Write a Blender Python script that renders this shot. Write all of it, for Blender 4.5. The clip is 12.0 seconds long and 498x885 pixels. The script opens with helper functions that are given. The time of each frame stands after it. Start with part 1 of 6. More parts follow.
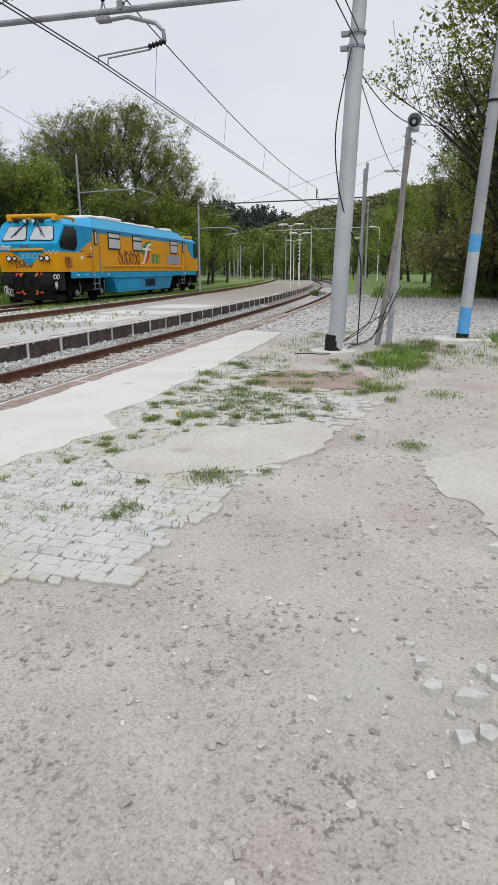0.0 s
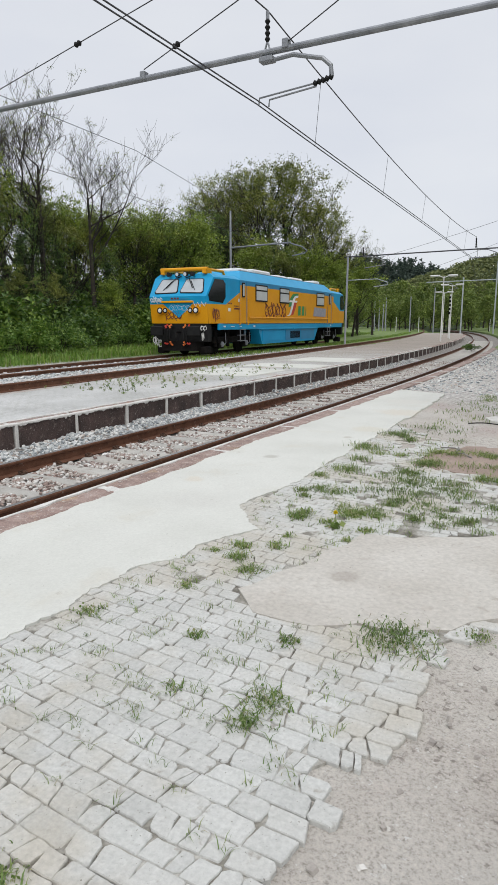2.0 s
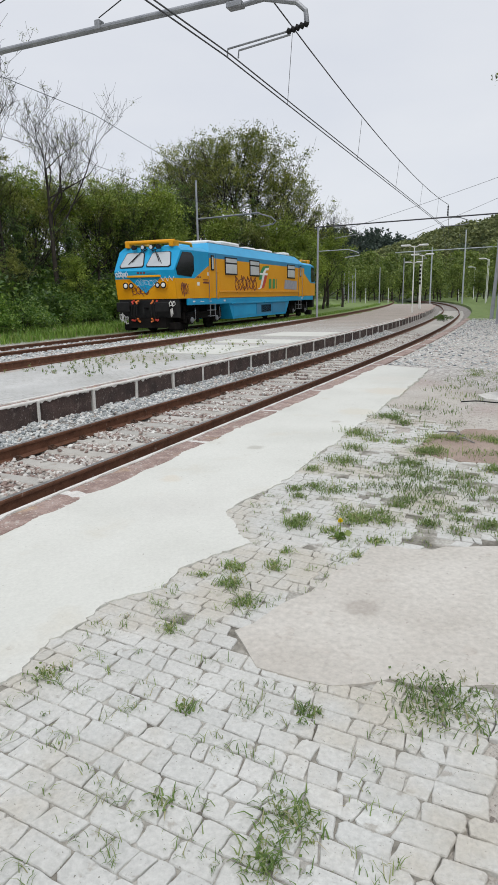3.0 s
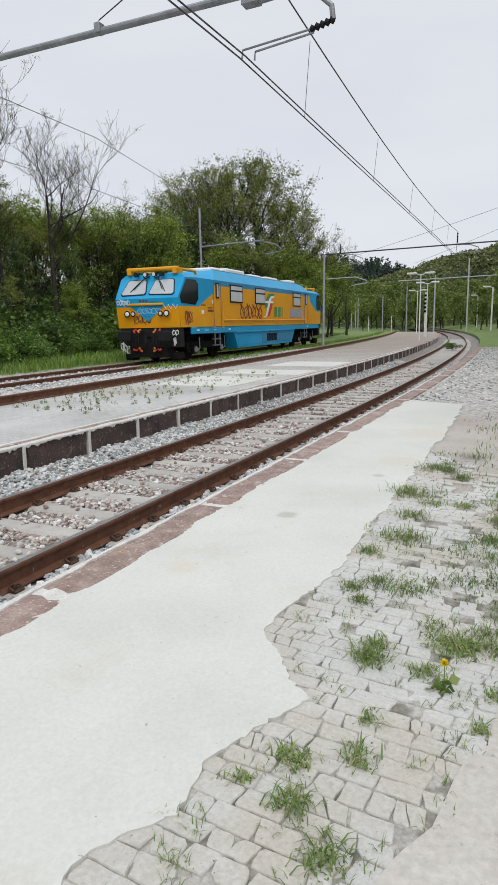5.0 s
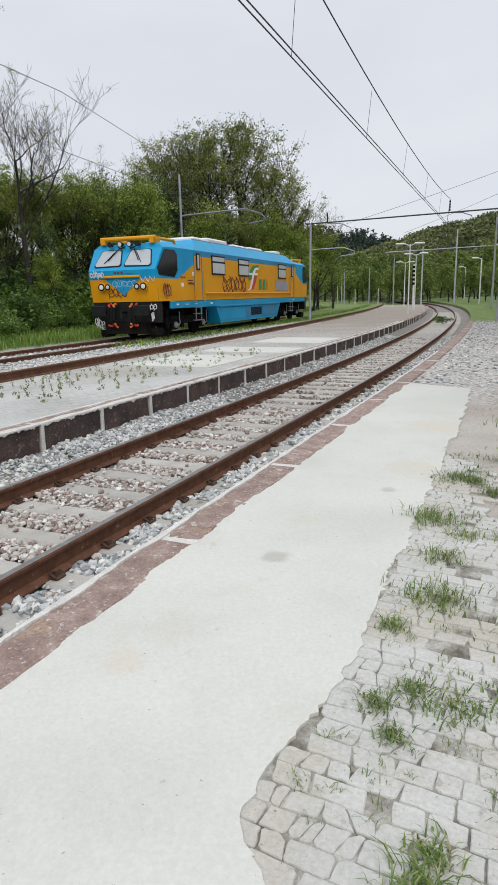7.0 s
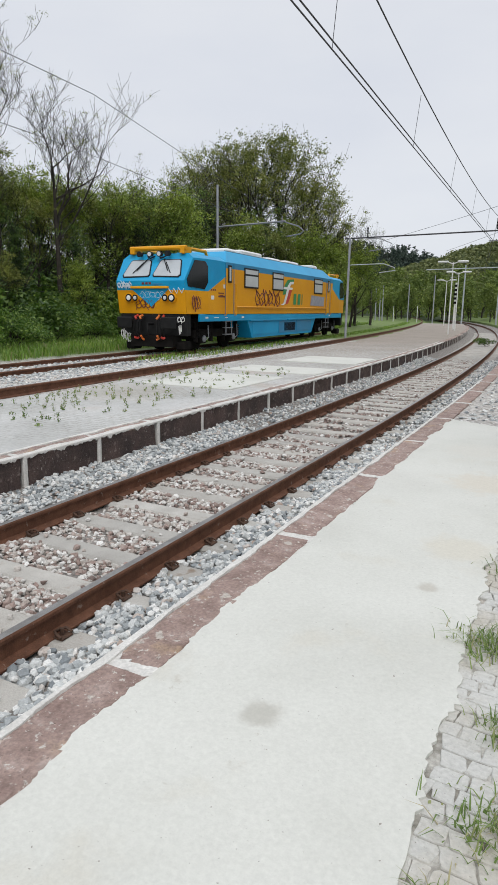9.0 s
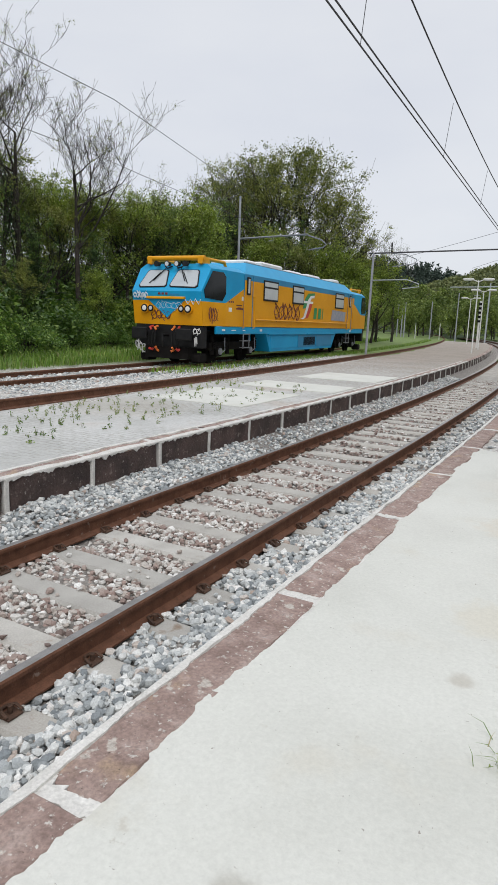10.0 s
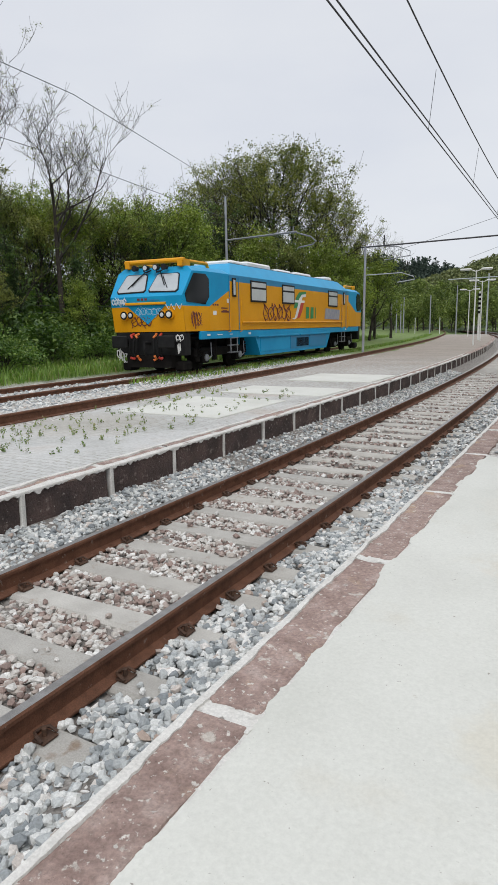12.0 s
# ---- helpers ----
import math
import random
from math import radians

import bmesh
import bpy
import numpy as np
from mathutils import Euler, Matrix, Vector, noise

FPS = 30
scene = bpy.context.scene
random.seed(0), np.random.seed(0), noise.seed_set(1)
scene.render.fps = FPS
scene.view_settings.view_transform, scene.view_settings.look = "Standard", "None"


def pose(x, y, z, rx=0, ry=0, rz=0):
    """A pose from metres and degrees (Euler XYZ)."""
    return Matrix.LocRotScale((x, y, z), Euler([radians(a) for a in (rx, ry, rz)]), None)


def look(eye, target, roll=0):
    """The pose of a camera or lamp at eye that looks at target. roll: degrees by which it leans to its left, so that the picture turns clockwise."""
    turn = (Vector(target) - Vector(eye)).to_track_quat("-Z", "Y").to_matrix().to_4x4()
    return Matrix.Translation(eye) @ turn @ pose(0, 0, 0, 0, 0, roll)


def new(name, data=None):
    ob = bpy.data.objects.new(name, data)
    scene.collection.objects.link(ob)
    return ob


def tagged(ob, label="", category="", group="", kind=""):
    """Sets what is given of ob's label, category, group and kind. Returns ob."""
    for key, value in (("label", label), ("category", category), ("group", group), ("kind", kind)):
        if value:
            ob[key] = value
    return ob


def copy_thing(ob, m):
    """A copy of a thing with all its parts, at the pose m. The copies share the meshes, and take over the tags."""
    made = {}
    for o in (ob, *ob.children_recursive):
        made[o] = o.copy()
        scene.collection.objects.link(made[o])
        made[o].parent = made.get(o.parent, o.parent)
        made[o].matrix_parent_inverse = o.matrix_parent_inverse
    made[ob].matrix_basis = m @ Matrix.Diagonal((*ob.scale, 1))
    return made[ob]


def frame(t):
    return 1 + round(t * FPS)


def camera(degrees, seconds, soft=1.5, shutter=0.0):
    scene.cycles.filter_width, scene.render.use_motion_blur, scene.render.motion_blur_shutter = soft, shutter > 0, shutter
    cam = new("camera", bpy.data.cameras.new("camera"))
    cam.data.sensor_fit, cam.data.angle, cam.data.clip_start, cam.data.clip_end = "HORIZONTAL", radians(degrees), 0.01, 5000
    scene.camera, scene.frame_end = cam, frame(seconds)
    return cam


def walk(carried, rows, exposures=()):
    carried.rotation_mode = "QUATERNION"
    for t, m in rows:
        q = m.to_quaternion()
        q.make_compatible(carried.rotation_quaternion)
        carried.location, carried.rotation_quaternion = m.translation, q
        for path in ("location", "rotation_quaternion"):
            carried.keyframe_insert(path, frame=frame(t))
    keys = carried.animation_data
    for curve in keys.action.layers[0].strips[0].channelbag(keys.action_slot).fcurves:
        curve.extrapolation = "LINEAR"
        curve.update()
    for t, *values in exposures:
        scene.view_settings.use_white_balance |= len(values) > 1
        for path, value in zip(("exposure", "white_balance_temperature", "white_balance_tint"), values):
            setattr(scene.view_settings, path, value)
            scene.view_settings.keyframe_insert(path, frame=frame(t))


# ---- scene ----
cam = camera(43.6, 12.0)
PATH = [
    (0, (0.487, 1.208, 1.399), (-0.026, 3.066, 0.866), -0.3),
    (0.2, (0.427, 1.404, 1.43), (-0.219, 3.279, 1.172), 1.2),
    (0.5, (0.328, 1.594, 1.429), (-0.478, 3.385, 1.055), 1.2),
    (1, (0.225, 1.972, 1.395), (-0.741, 3.687, 1.041), -1.3),
    (1.5, (0.029, 2.303, 1.398), (-0.901, 4.033, 1.019), -0.0),
    (2, (-0.23, 2.522, 1.426), (-1.154, 4.255, 1.047), 0.0),
    (2.5, (-0.451, 2.812, 1.408), (-1.281, 4.573, 0.948), 0.1),
    (2.7, (-0.514, 2.919, 1.433), (-1.357, 4.671, 0.966), -0.9),
    (4.3, (-1.18, 3.774, 1.458), (-1.997, 5.559, 1.073), -0.5),
    (4.5, (-1.19, 3.849, 1.477), (-2.045, 5.617, 1.097), -1.7),
    (5, (-1.381, 4.14, 1.455), (-2.226, 5.914, 1.081), -1.1),
    (5.5, (-1.581, 4.379, 1.469), (-2.384, 6.158, 1.03), -0.4),
    (6, (-1.65, 4.71, 1.485), (-2.571, 6.426, 1.029), -1.5),
    (6.5, (-1.709, 5.049, 1.452), (-2.538, 6.801, 0.958), -1.5),
    (7, (-1.86, 5.313, 1.468), (-2.658, 7.09, 1.012), -1.3),
    (7.2, (-1.939, 5.406, 1.457), (-2.771, 7.168, 1.009), 0.0),
    (8.8, (-2.136, 6.343, 1.574), (-2.985, 8.093, 1.11), 0.7),
    (9, (-2.162, 6.453, 1.566), (-3.054, 8.193, 1.147), 0.6),
    (9.5, (-2.238, 6.811, 1.593), (-3.186, 8.537, 1.243), 0.7),
    (10, (-2.395, 7.137, 1.585), (-3.34, 8.857, 1.203), 2.1),
    (10.5, (-2.508, 7.429, 1.573), (-3.46, 9.15, 1.211), 0.7),
    (11, (-2.485, 7.799, 1.564), (-3.487, 9.5, 1.245), -0.4),
    (11.5, (-2.516, 8.059, 1.541), (-3.513, 9.754, 1.173), 0.8),
    (12, (-2.57, 8.404, 1.525), (-3.535, 10.117, 1.156), -1.0),
]
walk(cam, [(t, look(eye, target, roll)) for t, eye, target, roll in PATH])

# ---- world and light ----
world = bpy.data.worlds.new("overcast")
scene.world = world
world.use_nodes = True
wn, wl = world.node_tree.nodes, world.node_tree.links
bg = wn["Background"]
sky = wn.new("ShaderNodeTexSky")
sky.sky_type, sky.sun_disc = "NISHITA", False
sky.sun_elevation, sky.sun_rotation = radians(52), radians(150)
sky_gain = wn.new("ShaderNodeVectorMath")
sky_gain.operation = "SCALE"
sky_gain.inputs["Scale"].default_value = 0.09
wl.new(sky.outputs[0], sky_gain.inputs[0])
cloud = wn.new("ShaderNodeTexNoise")
cloud.inputs["Scale"].default_value, cloud.inputs["Detail"].default_value = 2.2, 5
cloud_map = wn.new("ShaderNodeMapping")
cloud_map.inputs["Scale"].default_value = (1, 1, 3)
wco = wn.new("ShaderNodeTexCoord")
wl.new(wco.outputs["Generated"], cloud_map.inputs[0])
wl.new(cloud_map.outputs[0], cloud.inputs["Vector"])
cloud_ramp = wn.new("ShaderNodeValToRGB")
cloud_ramp.color_ramp.elements[0].position, cloud_ramp.color_ramp.elements[0].color = 0.3, (0.74, 0.77, 0.84, 1)
cloud_ramp.color_ramp.elements[1].position, cloud_ramp.color_ramp.elements[1].color = 0.7, (0.83, 0.85, 0.89, 1)
wl.new(cloud.outputs[0], cloud_ramp.inputs[0])
sky_mix = wn.new("ShaderNodeMix")
sky_mix.data_type = "RGBA"
sky_mix.inputs[0].default_value = 0.9
wl.new(sky_gain.outputs[0], sky_mix.inputs[6])
wl.new(cloud_ramp.outputs[0], sky_mix.inputs[7])
wl.new(sky_mix.outputs[2], bg.inputs[0])
height_split = wn.new("ShaderNodeSeparateXYZ")
wl.new(wco.outputs["Generated"], height_split.inputs[0])
zenith = wn.new("ShaderNodeMapRange")
zenith.interpolation_type = "SMOOTHSTEP"
for key, value in (("From Min", 0.40), ("From Max", 1.0), ("To Min", 1.0), ("To Max", 1.9)):
    zenith.inputs[key].default_value = value
wl.new(height_split.outputs["Z"], zenith.inputs["Value"])
wl.new(zenith.outputs[0], bg.inputs[1])

sun = new("sun", bpy.data.lights.new("sun", "SUN"))
sun.data.energy, sun.data.angle, sun.data.color = 1.2, radians(25), (1.0, 0.97, 0.92)
sun.matrix_world = look((0, 0, 60), (-22, 38, 0))


# ---- materials ----
def ramp(nt, stops):
    node = nt.nodes.new("ShaderNodeValToRGB")
    r = node.color_ramp
    while len(r.elements) < len(stops):
        r.elements.new(0.5)
    for e, (p, c) in zip(r.elements, stops):
        e.position, e.color = p, (*c, 1)
    return node


def noise_node(nt, vec, scale, detail=5, rough=0.55):
    n = nt.nodes.new("ShaderNodeTexNoise")
    n.inputs["Scale"].default_value, n.inputs["Detail"].default_value, n.inputs["Roughness"].default_value = scale, detail, rough
    nt.links.new(vec, n.inputs["Vector"])
    return n.outputs[0]


def blend(nt, fac, a, b, mode="MIX"):
    m = nt.nodes.new("ShaderNodeMix")
    m.data_type, m.blend_type = "RGBA", mode
    for sock, v in ((m.inputs[0], fac), (m.inputs[6], a), (m.inputs[7], b)):
        if isinstance(v, bpy.types.NodeSocket):
            nt.links.new(v, sock)
        elif isinstance(v, tuple):
            sock.default_value = (*v, 1)
        else:
            sock.default_value = v
    return m.outputs[2]


def steps(nt, value, lo, hi):
    m = nt.nodes.new("ShaderNodeMapRange")
    m.interpolation_type = "SMOOTHSTEP"
    m.inputs["From Min"].default_value, m.inputs["From Max"].default_value = lo, hi
    nt.links.new(value, m.inputs["Value"])
    return m.outputs[0]


def mat(name, stops, scale=3.0, rough=0.85, bump=0.3, fine=60.0, grain=0.35, metal=0.0, spots=None, vary=0.0, island=None, coat=0.0, depth=0.01, coords="Position", blots=(), spec=0.5):
    """Colour ramp over a coarse noise, darkened and lightened by a fine one, with relief; spots: (colour, scale, low, high) laid over."""
    m = bpy.data.materials.new(name)
    m.use_nodes = True
    nt = m.node_tree
    p = nt.nodes["Principled BSDF"]
    if coords == "Position":
        vec = nt.nodes.new("ShaderNodeNewGeometry").outputs["Position"]
    else:
        vec = nt.nodes.new("ShaderNodeTexCoord").outputs["Object"]
    coarse = noise_node(nt, vec, scale)
    fine_n = noise_node(nt, vec, fine, 4, 0.65)
    col = ramp(nt, stops)
    if island:
        g = nt.nodes.new("ShaderNodeNewGeometry")
        nt.links.new(g.outputs["Random Per Island"], col.inputs[0])
    else:
        nt.links.new(coarse, col.inputs[0])
    c = col.outputs[0]
    for sc, lo, hi, colour in spots or ():
        c = blend(nt, steps(nt, noise_node(nt, vec, sc, 6, 0.6), lo, hi), c, colour)
    for bx, by, br, colour in blots:
        dist = nt.nodes.new("ShaderNodeVectorMath")
        dist.operation = "DISTANCE"
        dist.inputs[1].default_value = (bx, by, 0)
        nt.links.new(vec, dist.inputs[0])
        wob = nt.nodes.new("ShaderNodeMath")
        wob.operation = "MULTIPLY_ADD"
        wob.inputs[1].default_value = br * 1.4
        nt.links.new(noise_node(nt, vec, 9, 4), wob.inputs[0])
        nt.links.new(dist.outputs["Value"], wob.inputs[2])
        c = blend(nt, steps(nt, wob.outputs[0], br * 1.9, br * 1.2), c, colour)
    gr = ramp(nt, [(0.25, (1 - grain,) * 3), (0.75, (1 + grain * 0.6,) * 3)])
    nt.links.new(fine_n, gr.inputs[0])
    c = blend(nt, 1.0, c, gr.outputs[0], "MULTIPLY")
    if vary:
        info = nt.nodes.new("ShaderNodeObjectInfo")
        vr = ramp(nt, [(0.0, (1 - vary,) * 3), (0.5, (1.0, 1 - vary * 0.15, 1 - vary * 0.3)), (1.0, (1 + vary * 0.6,) * 3)])
        nt.links.new(info.outputs["Random"], vr.inputs[0])
        c = blend(nt, 1.0, c, vr.outputs[0], "MULTIPLY")
    nt.links.new(c, p.inputs["Base Color"])
    p.inputs["Roughness"].default_value, p.inputs["Metallic"].default_value = rough, metal
    p.inputs["Coat Weight"].default_value = coat
    p.inputs["Specular IOR Level"].default_value = spec
    if bump:
        b = nt.nodes.new("ShaderNodeBump")
        b.inputs["Strength"].default_value, b.inputs["Distance"].default_value = bump, depth
        nt.links.new(fine_n, b.inputs["Height"])
        nt.links.new(b.outputs[0], p.inputs["Normal"])
    return m


def leafy(name, stops, gloss=0.55):
    m = bpy.data.materials.new(name)
    m.use_nodes = True
    nt = m.node_tree
    p = nt.nodes["Principled BSDF"]
    g = nt.nodes.new("ShaderNodeNewGeometry")
    col = ramp(nt, stops)
    nt.links.new(g.outputs["Random Per Island"], col.inputs[0])
    # patchy tone through the crowns: leaf variation plus clump shading put into the colour
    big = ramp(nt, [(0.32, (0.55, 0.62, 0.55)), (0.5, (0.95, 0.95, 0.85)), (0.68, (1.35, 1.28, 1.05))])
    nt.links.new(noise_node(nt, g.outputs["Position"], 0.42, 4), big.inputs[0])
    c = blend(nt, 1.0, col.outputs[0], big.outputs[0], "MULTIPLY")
    nt.links.new(c, p.inputs["Base Color"])
    p.inputs["Roughness"].default_value = gloss
    t = nt.nodes.new("ShaderNodeBsdfTranslucent")
    nt.links.new(c, t.inputs[0])
    mx = nt.nodes.new("ShaderNodeMixShader")
    mx.inputs[0].default_value = 0.28
    nt.links.new(p.outputs[0], mx.inputs[1])
    nt.links.new(t.outputs[0], mx.inputs[2])
    nt.links.new(mx.outputs[0], nt.nodes["Material Output"].inputs[0])
    return m


M_RAIL = mat("rusty rail", [(0.3, (0.10, 0.042, 0.022)), (0.6, (0.17, 0.075, 0.042))], 9, 0.75, 0.4, 120, 0.4, 0.3, spots=[(14, 0.62, 0.7, (0.28, 0.2, 0.16))])
M_RAILTOP = mat("worn rail head", [(0.3, (0.22, 0.21, 0.20)), (0.7, (0.34, 0.33, 0.32))], 12, 0.38, 0.15, 150, 0.3, 0.7)
M_RUSTTOP = mat("rusted rail head", [(0.3, (0.11, 0.05, 0.03)), (0.7, (0.17, 0.085, 0.05))], 12, 0.6, 0.3, 150, 0.3, 0.4)
M_SLEEPER = mat("sleeper concrete", [(0.3, (0.36, 0.345, 0.315)), (0.7, (0.46, 0.445, 0.41))], 4, 0.9, 0.35, 90, 0.25, spots=[(5, 0.6, 0.75, (0.26, 0.2, 0.15))], vary=0.12)
M_CLIP = mat("clip iron", [(0.3, (0.06, 0.035, 0.025)), (0.7, (0.12, 0.065, 0.04))], 20, 0.7, 0.3, 150, 0.4, 0.4)
M_BALGREY = mat("grey ballast", [(0.0, (0.19, 0.21, 0.22)), (0.3, (0.38, 0.40, 0.40)), (0.65, (0.56, 0.57, 0.555)), (0.9, (0.74, 0.73, 0.70)), (1.0, (0.36, 0.28, 0.23))], 2, 0.9, 0.4, 90, 0.3, island=True)
M_BALBROWN = mat("brown ballast", [(0.0, (0.16, 0.12, 0.105)), (0.2, (0.30, 0.22, 0.19)), (0.45, (0.42, 0.37, 0.33)), (0.7, (0.52, 0.50, 0.465)), (0.9, (0.62, 0.605, 0.575)), (1.0, (0.74, 0.73, 0.70))], 2, 0.9, 0.4, 90, 0.3, island=True)
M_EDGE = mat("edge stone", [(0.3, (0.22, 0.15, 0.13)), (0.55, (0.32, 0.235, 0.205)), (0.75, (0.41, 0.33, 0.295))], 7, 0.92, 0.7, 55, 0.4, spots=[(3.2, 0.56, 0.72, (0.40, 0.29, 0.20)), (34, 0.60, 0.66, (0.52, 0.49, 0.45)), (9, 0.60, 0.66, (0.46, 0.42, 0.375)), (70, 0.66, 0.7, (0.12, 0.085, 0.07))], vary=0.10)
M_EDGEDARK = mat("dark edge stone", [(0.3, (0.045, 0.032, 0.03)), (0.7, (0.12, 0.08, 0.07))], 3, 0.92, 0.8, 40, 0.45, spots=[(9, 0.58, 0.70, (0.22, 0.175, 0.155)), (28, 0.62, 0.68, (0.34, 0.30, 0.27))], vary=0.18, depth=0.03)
M_MORTAR = mat("mortar", [(0.3, (0.52, 0.505, 0.47)), (0.7, (0.66, 0.645, 0.61))], 7, 0.95, 0.5, 70, 0.25)
M_CONC = mat("cream concrete", [(0.25, (0.50, 0.50, 0.455)), (0.5, (0.56, 0.56, 0.515)), (0.75, (0.60, 0.60, 0.555))], 0.9, 0.93, 0.12, 60, 0.1, spots=[(1.7, 0.55, 0.75, (0.53, 0.515, 0.455)), (0.55, 0.54, 0.72, (0.53, 0.525, 0.485)), (5, 0.66, 0.76, (0.47, 0.45, 0.395)), (11, 0.68, 0.76, (0.44, 0.42, 0.37)), (45, 0.69, 0.73, (0.27, 0.25, 0.22)), (70, 0.72, 0.745, (0.16, 0.15, 0.13))], blots=[(-3.1, 8.42, 0.09, (0.44, 0.43, 0.385)), (-2.75, 9.9, 0.07, (0.46, 0.44, 0.39)), (-2.7, 10.6, 0.25, (0.55, 0.53, 0.46)), (-2.7, 12.4, 0.4, (0.56, 0.53, 0.46)), (-3.0, 13.8, 0.4, (0.55, 0.54, 0.49)), (-3.3, 7.2, 0.10, (0.56, 0.53, 0.46))])
M_SETT = mat("grey setts", [(0.25, (0.45, 0.45, 0.425)), (0.6, (0.52, 0.52, 0.495)), (0.8, (0.57, 0.57, 0.54))], 2.5, 0.9, 0.6, 55, 0.2, spots=[(14, 0.60, 0.70, (0.36, 0.345, 0.31)), (48, 0.66, 0.72, (0.22, 0.21, 0.19)), (1.1, 0.46, 0.62, (0.455, 0.43, 0.375)), (90, 0.66, 0.70, (0.17, 0.16, 0.13))], vary=0.055)
M_PATCH = mat("worn screed", [(0.25, (0.42, 0.39, 0.345)), (0.6, (0.50, 0.475, 0.43)), (0.8, (0.55, 0.525, 0.48))], 1.6, 0.95, 0.5, 35, 0.2, spots=[(8, 0.58, 0.7, (0.43, 0.395, 0.35)), (26, 0.64, 0.72, (0.34, 0.31, 0.28))], blots=[(-1.32, 5.72, 0.09, (0.38, 0.35, 0.31))])
M_FARPAV = mat("platform paving", [(0.25, (0.38, 0.38, 0.36)), (0.5, (0.47, 0.47, 0.455)), (0.75, (0.55, 0.55, 0.535))], 0.7, 0.92, 0.3, 25, 0.2, spots=[(0.35, 0.52, 0.66, (0.44, 0.40, 0.36)), (6, 0.60, 0.70, (0.38, 0.37, 0.33))], blots=[(-12, 62, 40, (0.30, 0.26, 0.22)), (-9.8, 16.0, 1.3, (0.40, 0.385, 0.35))])
fnt = M_FARPAV.node_tree
fpos = fnt.nodes.new("ShaderNodeNewGeometry").outputs["Position"]
rows = fnt.nodes.new("ShaderNodeTexBrick")
rows.inputs["Color1"].default_value, rows.inputs["Color2"].default_value, rows.inputs["Mortar"].default_value = (1, 1, 1, 1), (0.9, 0.9, 0.9, 1), (0.66, 0.65, 0.6, 1)
for key, value in (("Scale", 1.0), ("Mortar Size", 0.009), ("Brick Width", 0.22), ("Row Height", 0.11), ("Mortar Smooth", 0.4)):
    rows.inputs[key].default_value = value
fnt.links.new(fpos, rows.inputs["Vector"])
fp = fnt.nodes["Principled BSDF"]
plain = fp.inputs["Base Color"].links[0].from_socket
shown = blend(fnt, steps(fnt, noise_node(fnt, fpos, 0.5, 4), 0.40, 0.56), (1.0, 1.0, 1.0), rows.outputs["Color"])
fnt.links.new(blend(fnt, 1.0, plain, shown, "MULTIPLY"), fp.inputs["Base Color"])
M_PEBBLE = mat("dirt pebbles", [(0.0, (0.27, 0.245, 0.22)), (0.5, (0.38, 0.35, 0.315)), (0.85, (0.47, 0.445, 0.405)), (1.0, (0.64, 0.62, 0.58))], 2, 0.95, 0.2, 90, 0.2, island=True)
M_BARK = mat("bark", [(0.3, (0.028, 0.024, 0.020)), (0.7, (0.065, 0.056, 0.047))], 3, 0.95, 0.6, 30, 0.4, spec=0.2)
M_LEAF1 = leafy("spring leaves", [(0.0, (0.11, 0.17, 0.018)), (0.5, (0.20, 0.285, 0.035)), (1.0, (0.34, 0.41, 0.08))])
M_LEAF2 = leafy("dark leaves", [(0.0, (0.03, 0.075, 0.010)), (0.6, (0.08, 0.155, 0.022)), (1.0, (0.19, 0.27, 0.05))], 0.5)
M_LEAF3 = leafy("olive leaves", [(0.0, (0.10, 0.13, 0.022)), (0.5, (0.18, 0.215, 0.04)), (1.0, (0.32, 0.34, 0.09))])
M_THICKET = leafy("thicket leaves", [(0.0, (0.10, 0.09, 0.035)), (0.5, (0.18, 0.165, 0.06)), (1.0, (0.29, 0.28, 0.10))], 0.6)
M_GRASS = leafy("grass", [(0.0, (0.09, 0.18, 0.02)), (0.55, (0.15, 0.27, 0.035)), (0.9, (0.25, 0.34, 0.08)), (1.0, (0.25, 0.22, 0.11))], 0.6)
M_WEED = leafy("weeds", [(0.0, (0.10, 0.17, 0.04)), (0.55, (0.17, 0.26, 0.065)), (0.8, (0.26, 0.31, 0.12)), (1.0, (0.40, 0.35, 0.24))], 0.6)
M_POLE = mat("galvanised pole", [(0.3, (0.36, 0.39, 0.42)), (0.7, (0.47, 0.50, 0.53))], 1.5, 0.55, 0.1, 30, 0.12, 0.2)
M_POLE2 = mat("grey paint", [(0.3, (0.26, 0.27, 0.30)), (0.7, (0.36, 0.37, 0.40))], 2, 0.6, 0.1, 30, 0.15)
M_STEEL = mat("dull steel", [(0.3, (0.20, 0.21, 0.23)), (0.7, (0.32, 0.33, 0.35))], 4, 0.5, 0.1, 60, 0.2, 0.5)
M_WIRE = mat("wire", [(0.3, (0.045, 0.045, 0.05)), (0.7, (0.075, 0.075, 0.08))], 6, 0.6, 0, 60, 0.1, 0.4)
M_BLACK = mat("black", [(0.3, (0.006, 0.006, 0.007)), (0.7, (0.014, 0.014, 0.014))], 5, 0.65, 0.15, 50, 0.3, spec=0.25)
M_BOGIE = mat("grimy underframe", [(0.3, (0.004, 0.0035, 0.003)), (0.7, (0.014, 0.012, 0.011))], 4, 0.85, 0.3, 50, 0.4, spec=0.15)
M_BLUE = mat("blue paint", [(0.3, (0.005, 0.26, 0.50)), (0.7, (0.010, 0.32, 0.58))], 0.8, 0.42, 0.03, 20, 0.07, spots=[(3.1, 0.66, 0.8, (0.02, 0.24, 0.43))], spec=0.25)
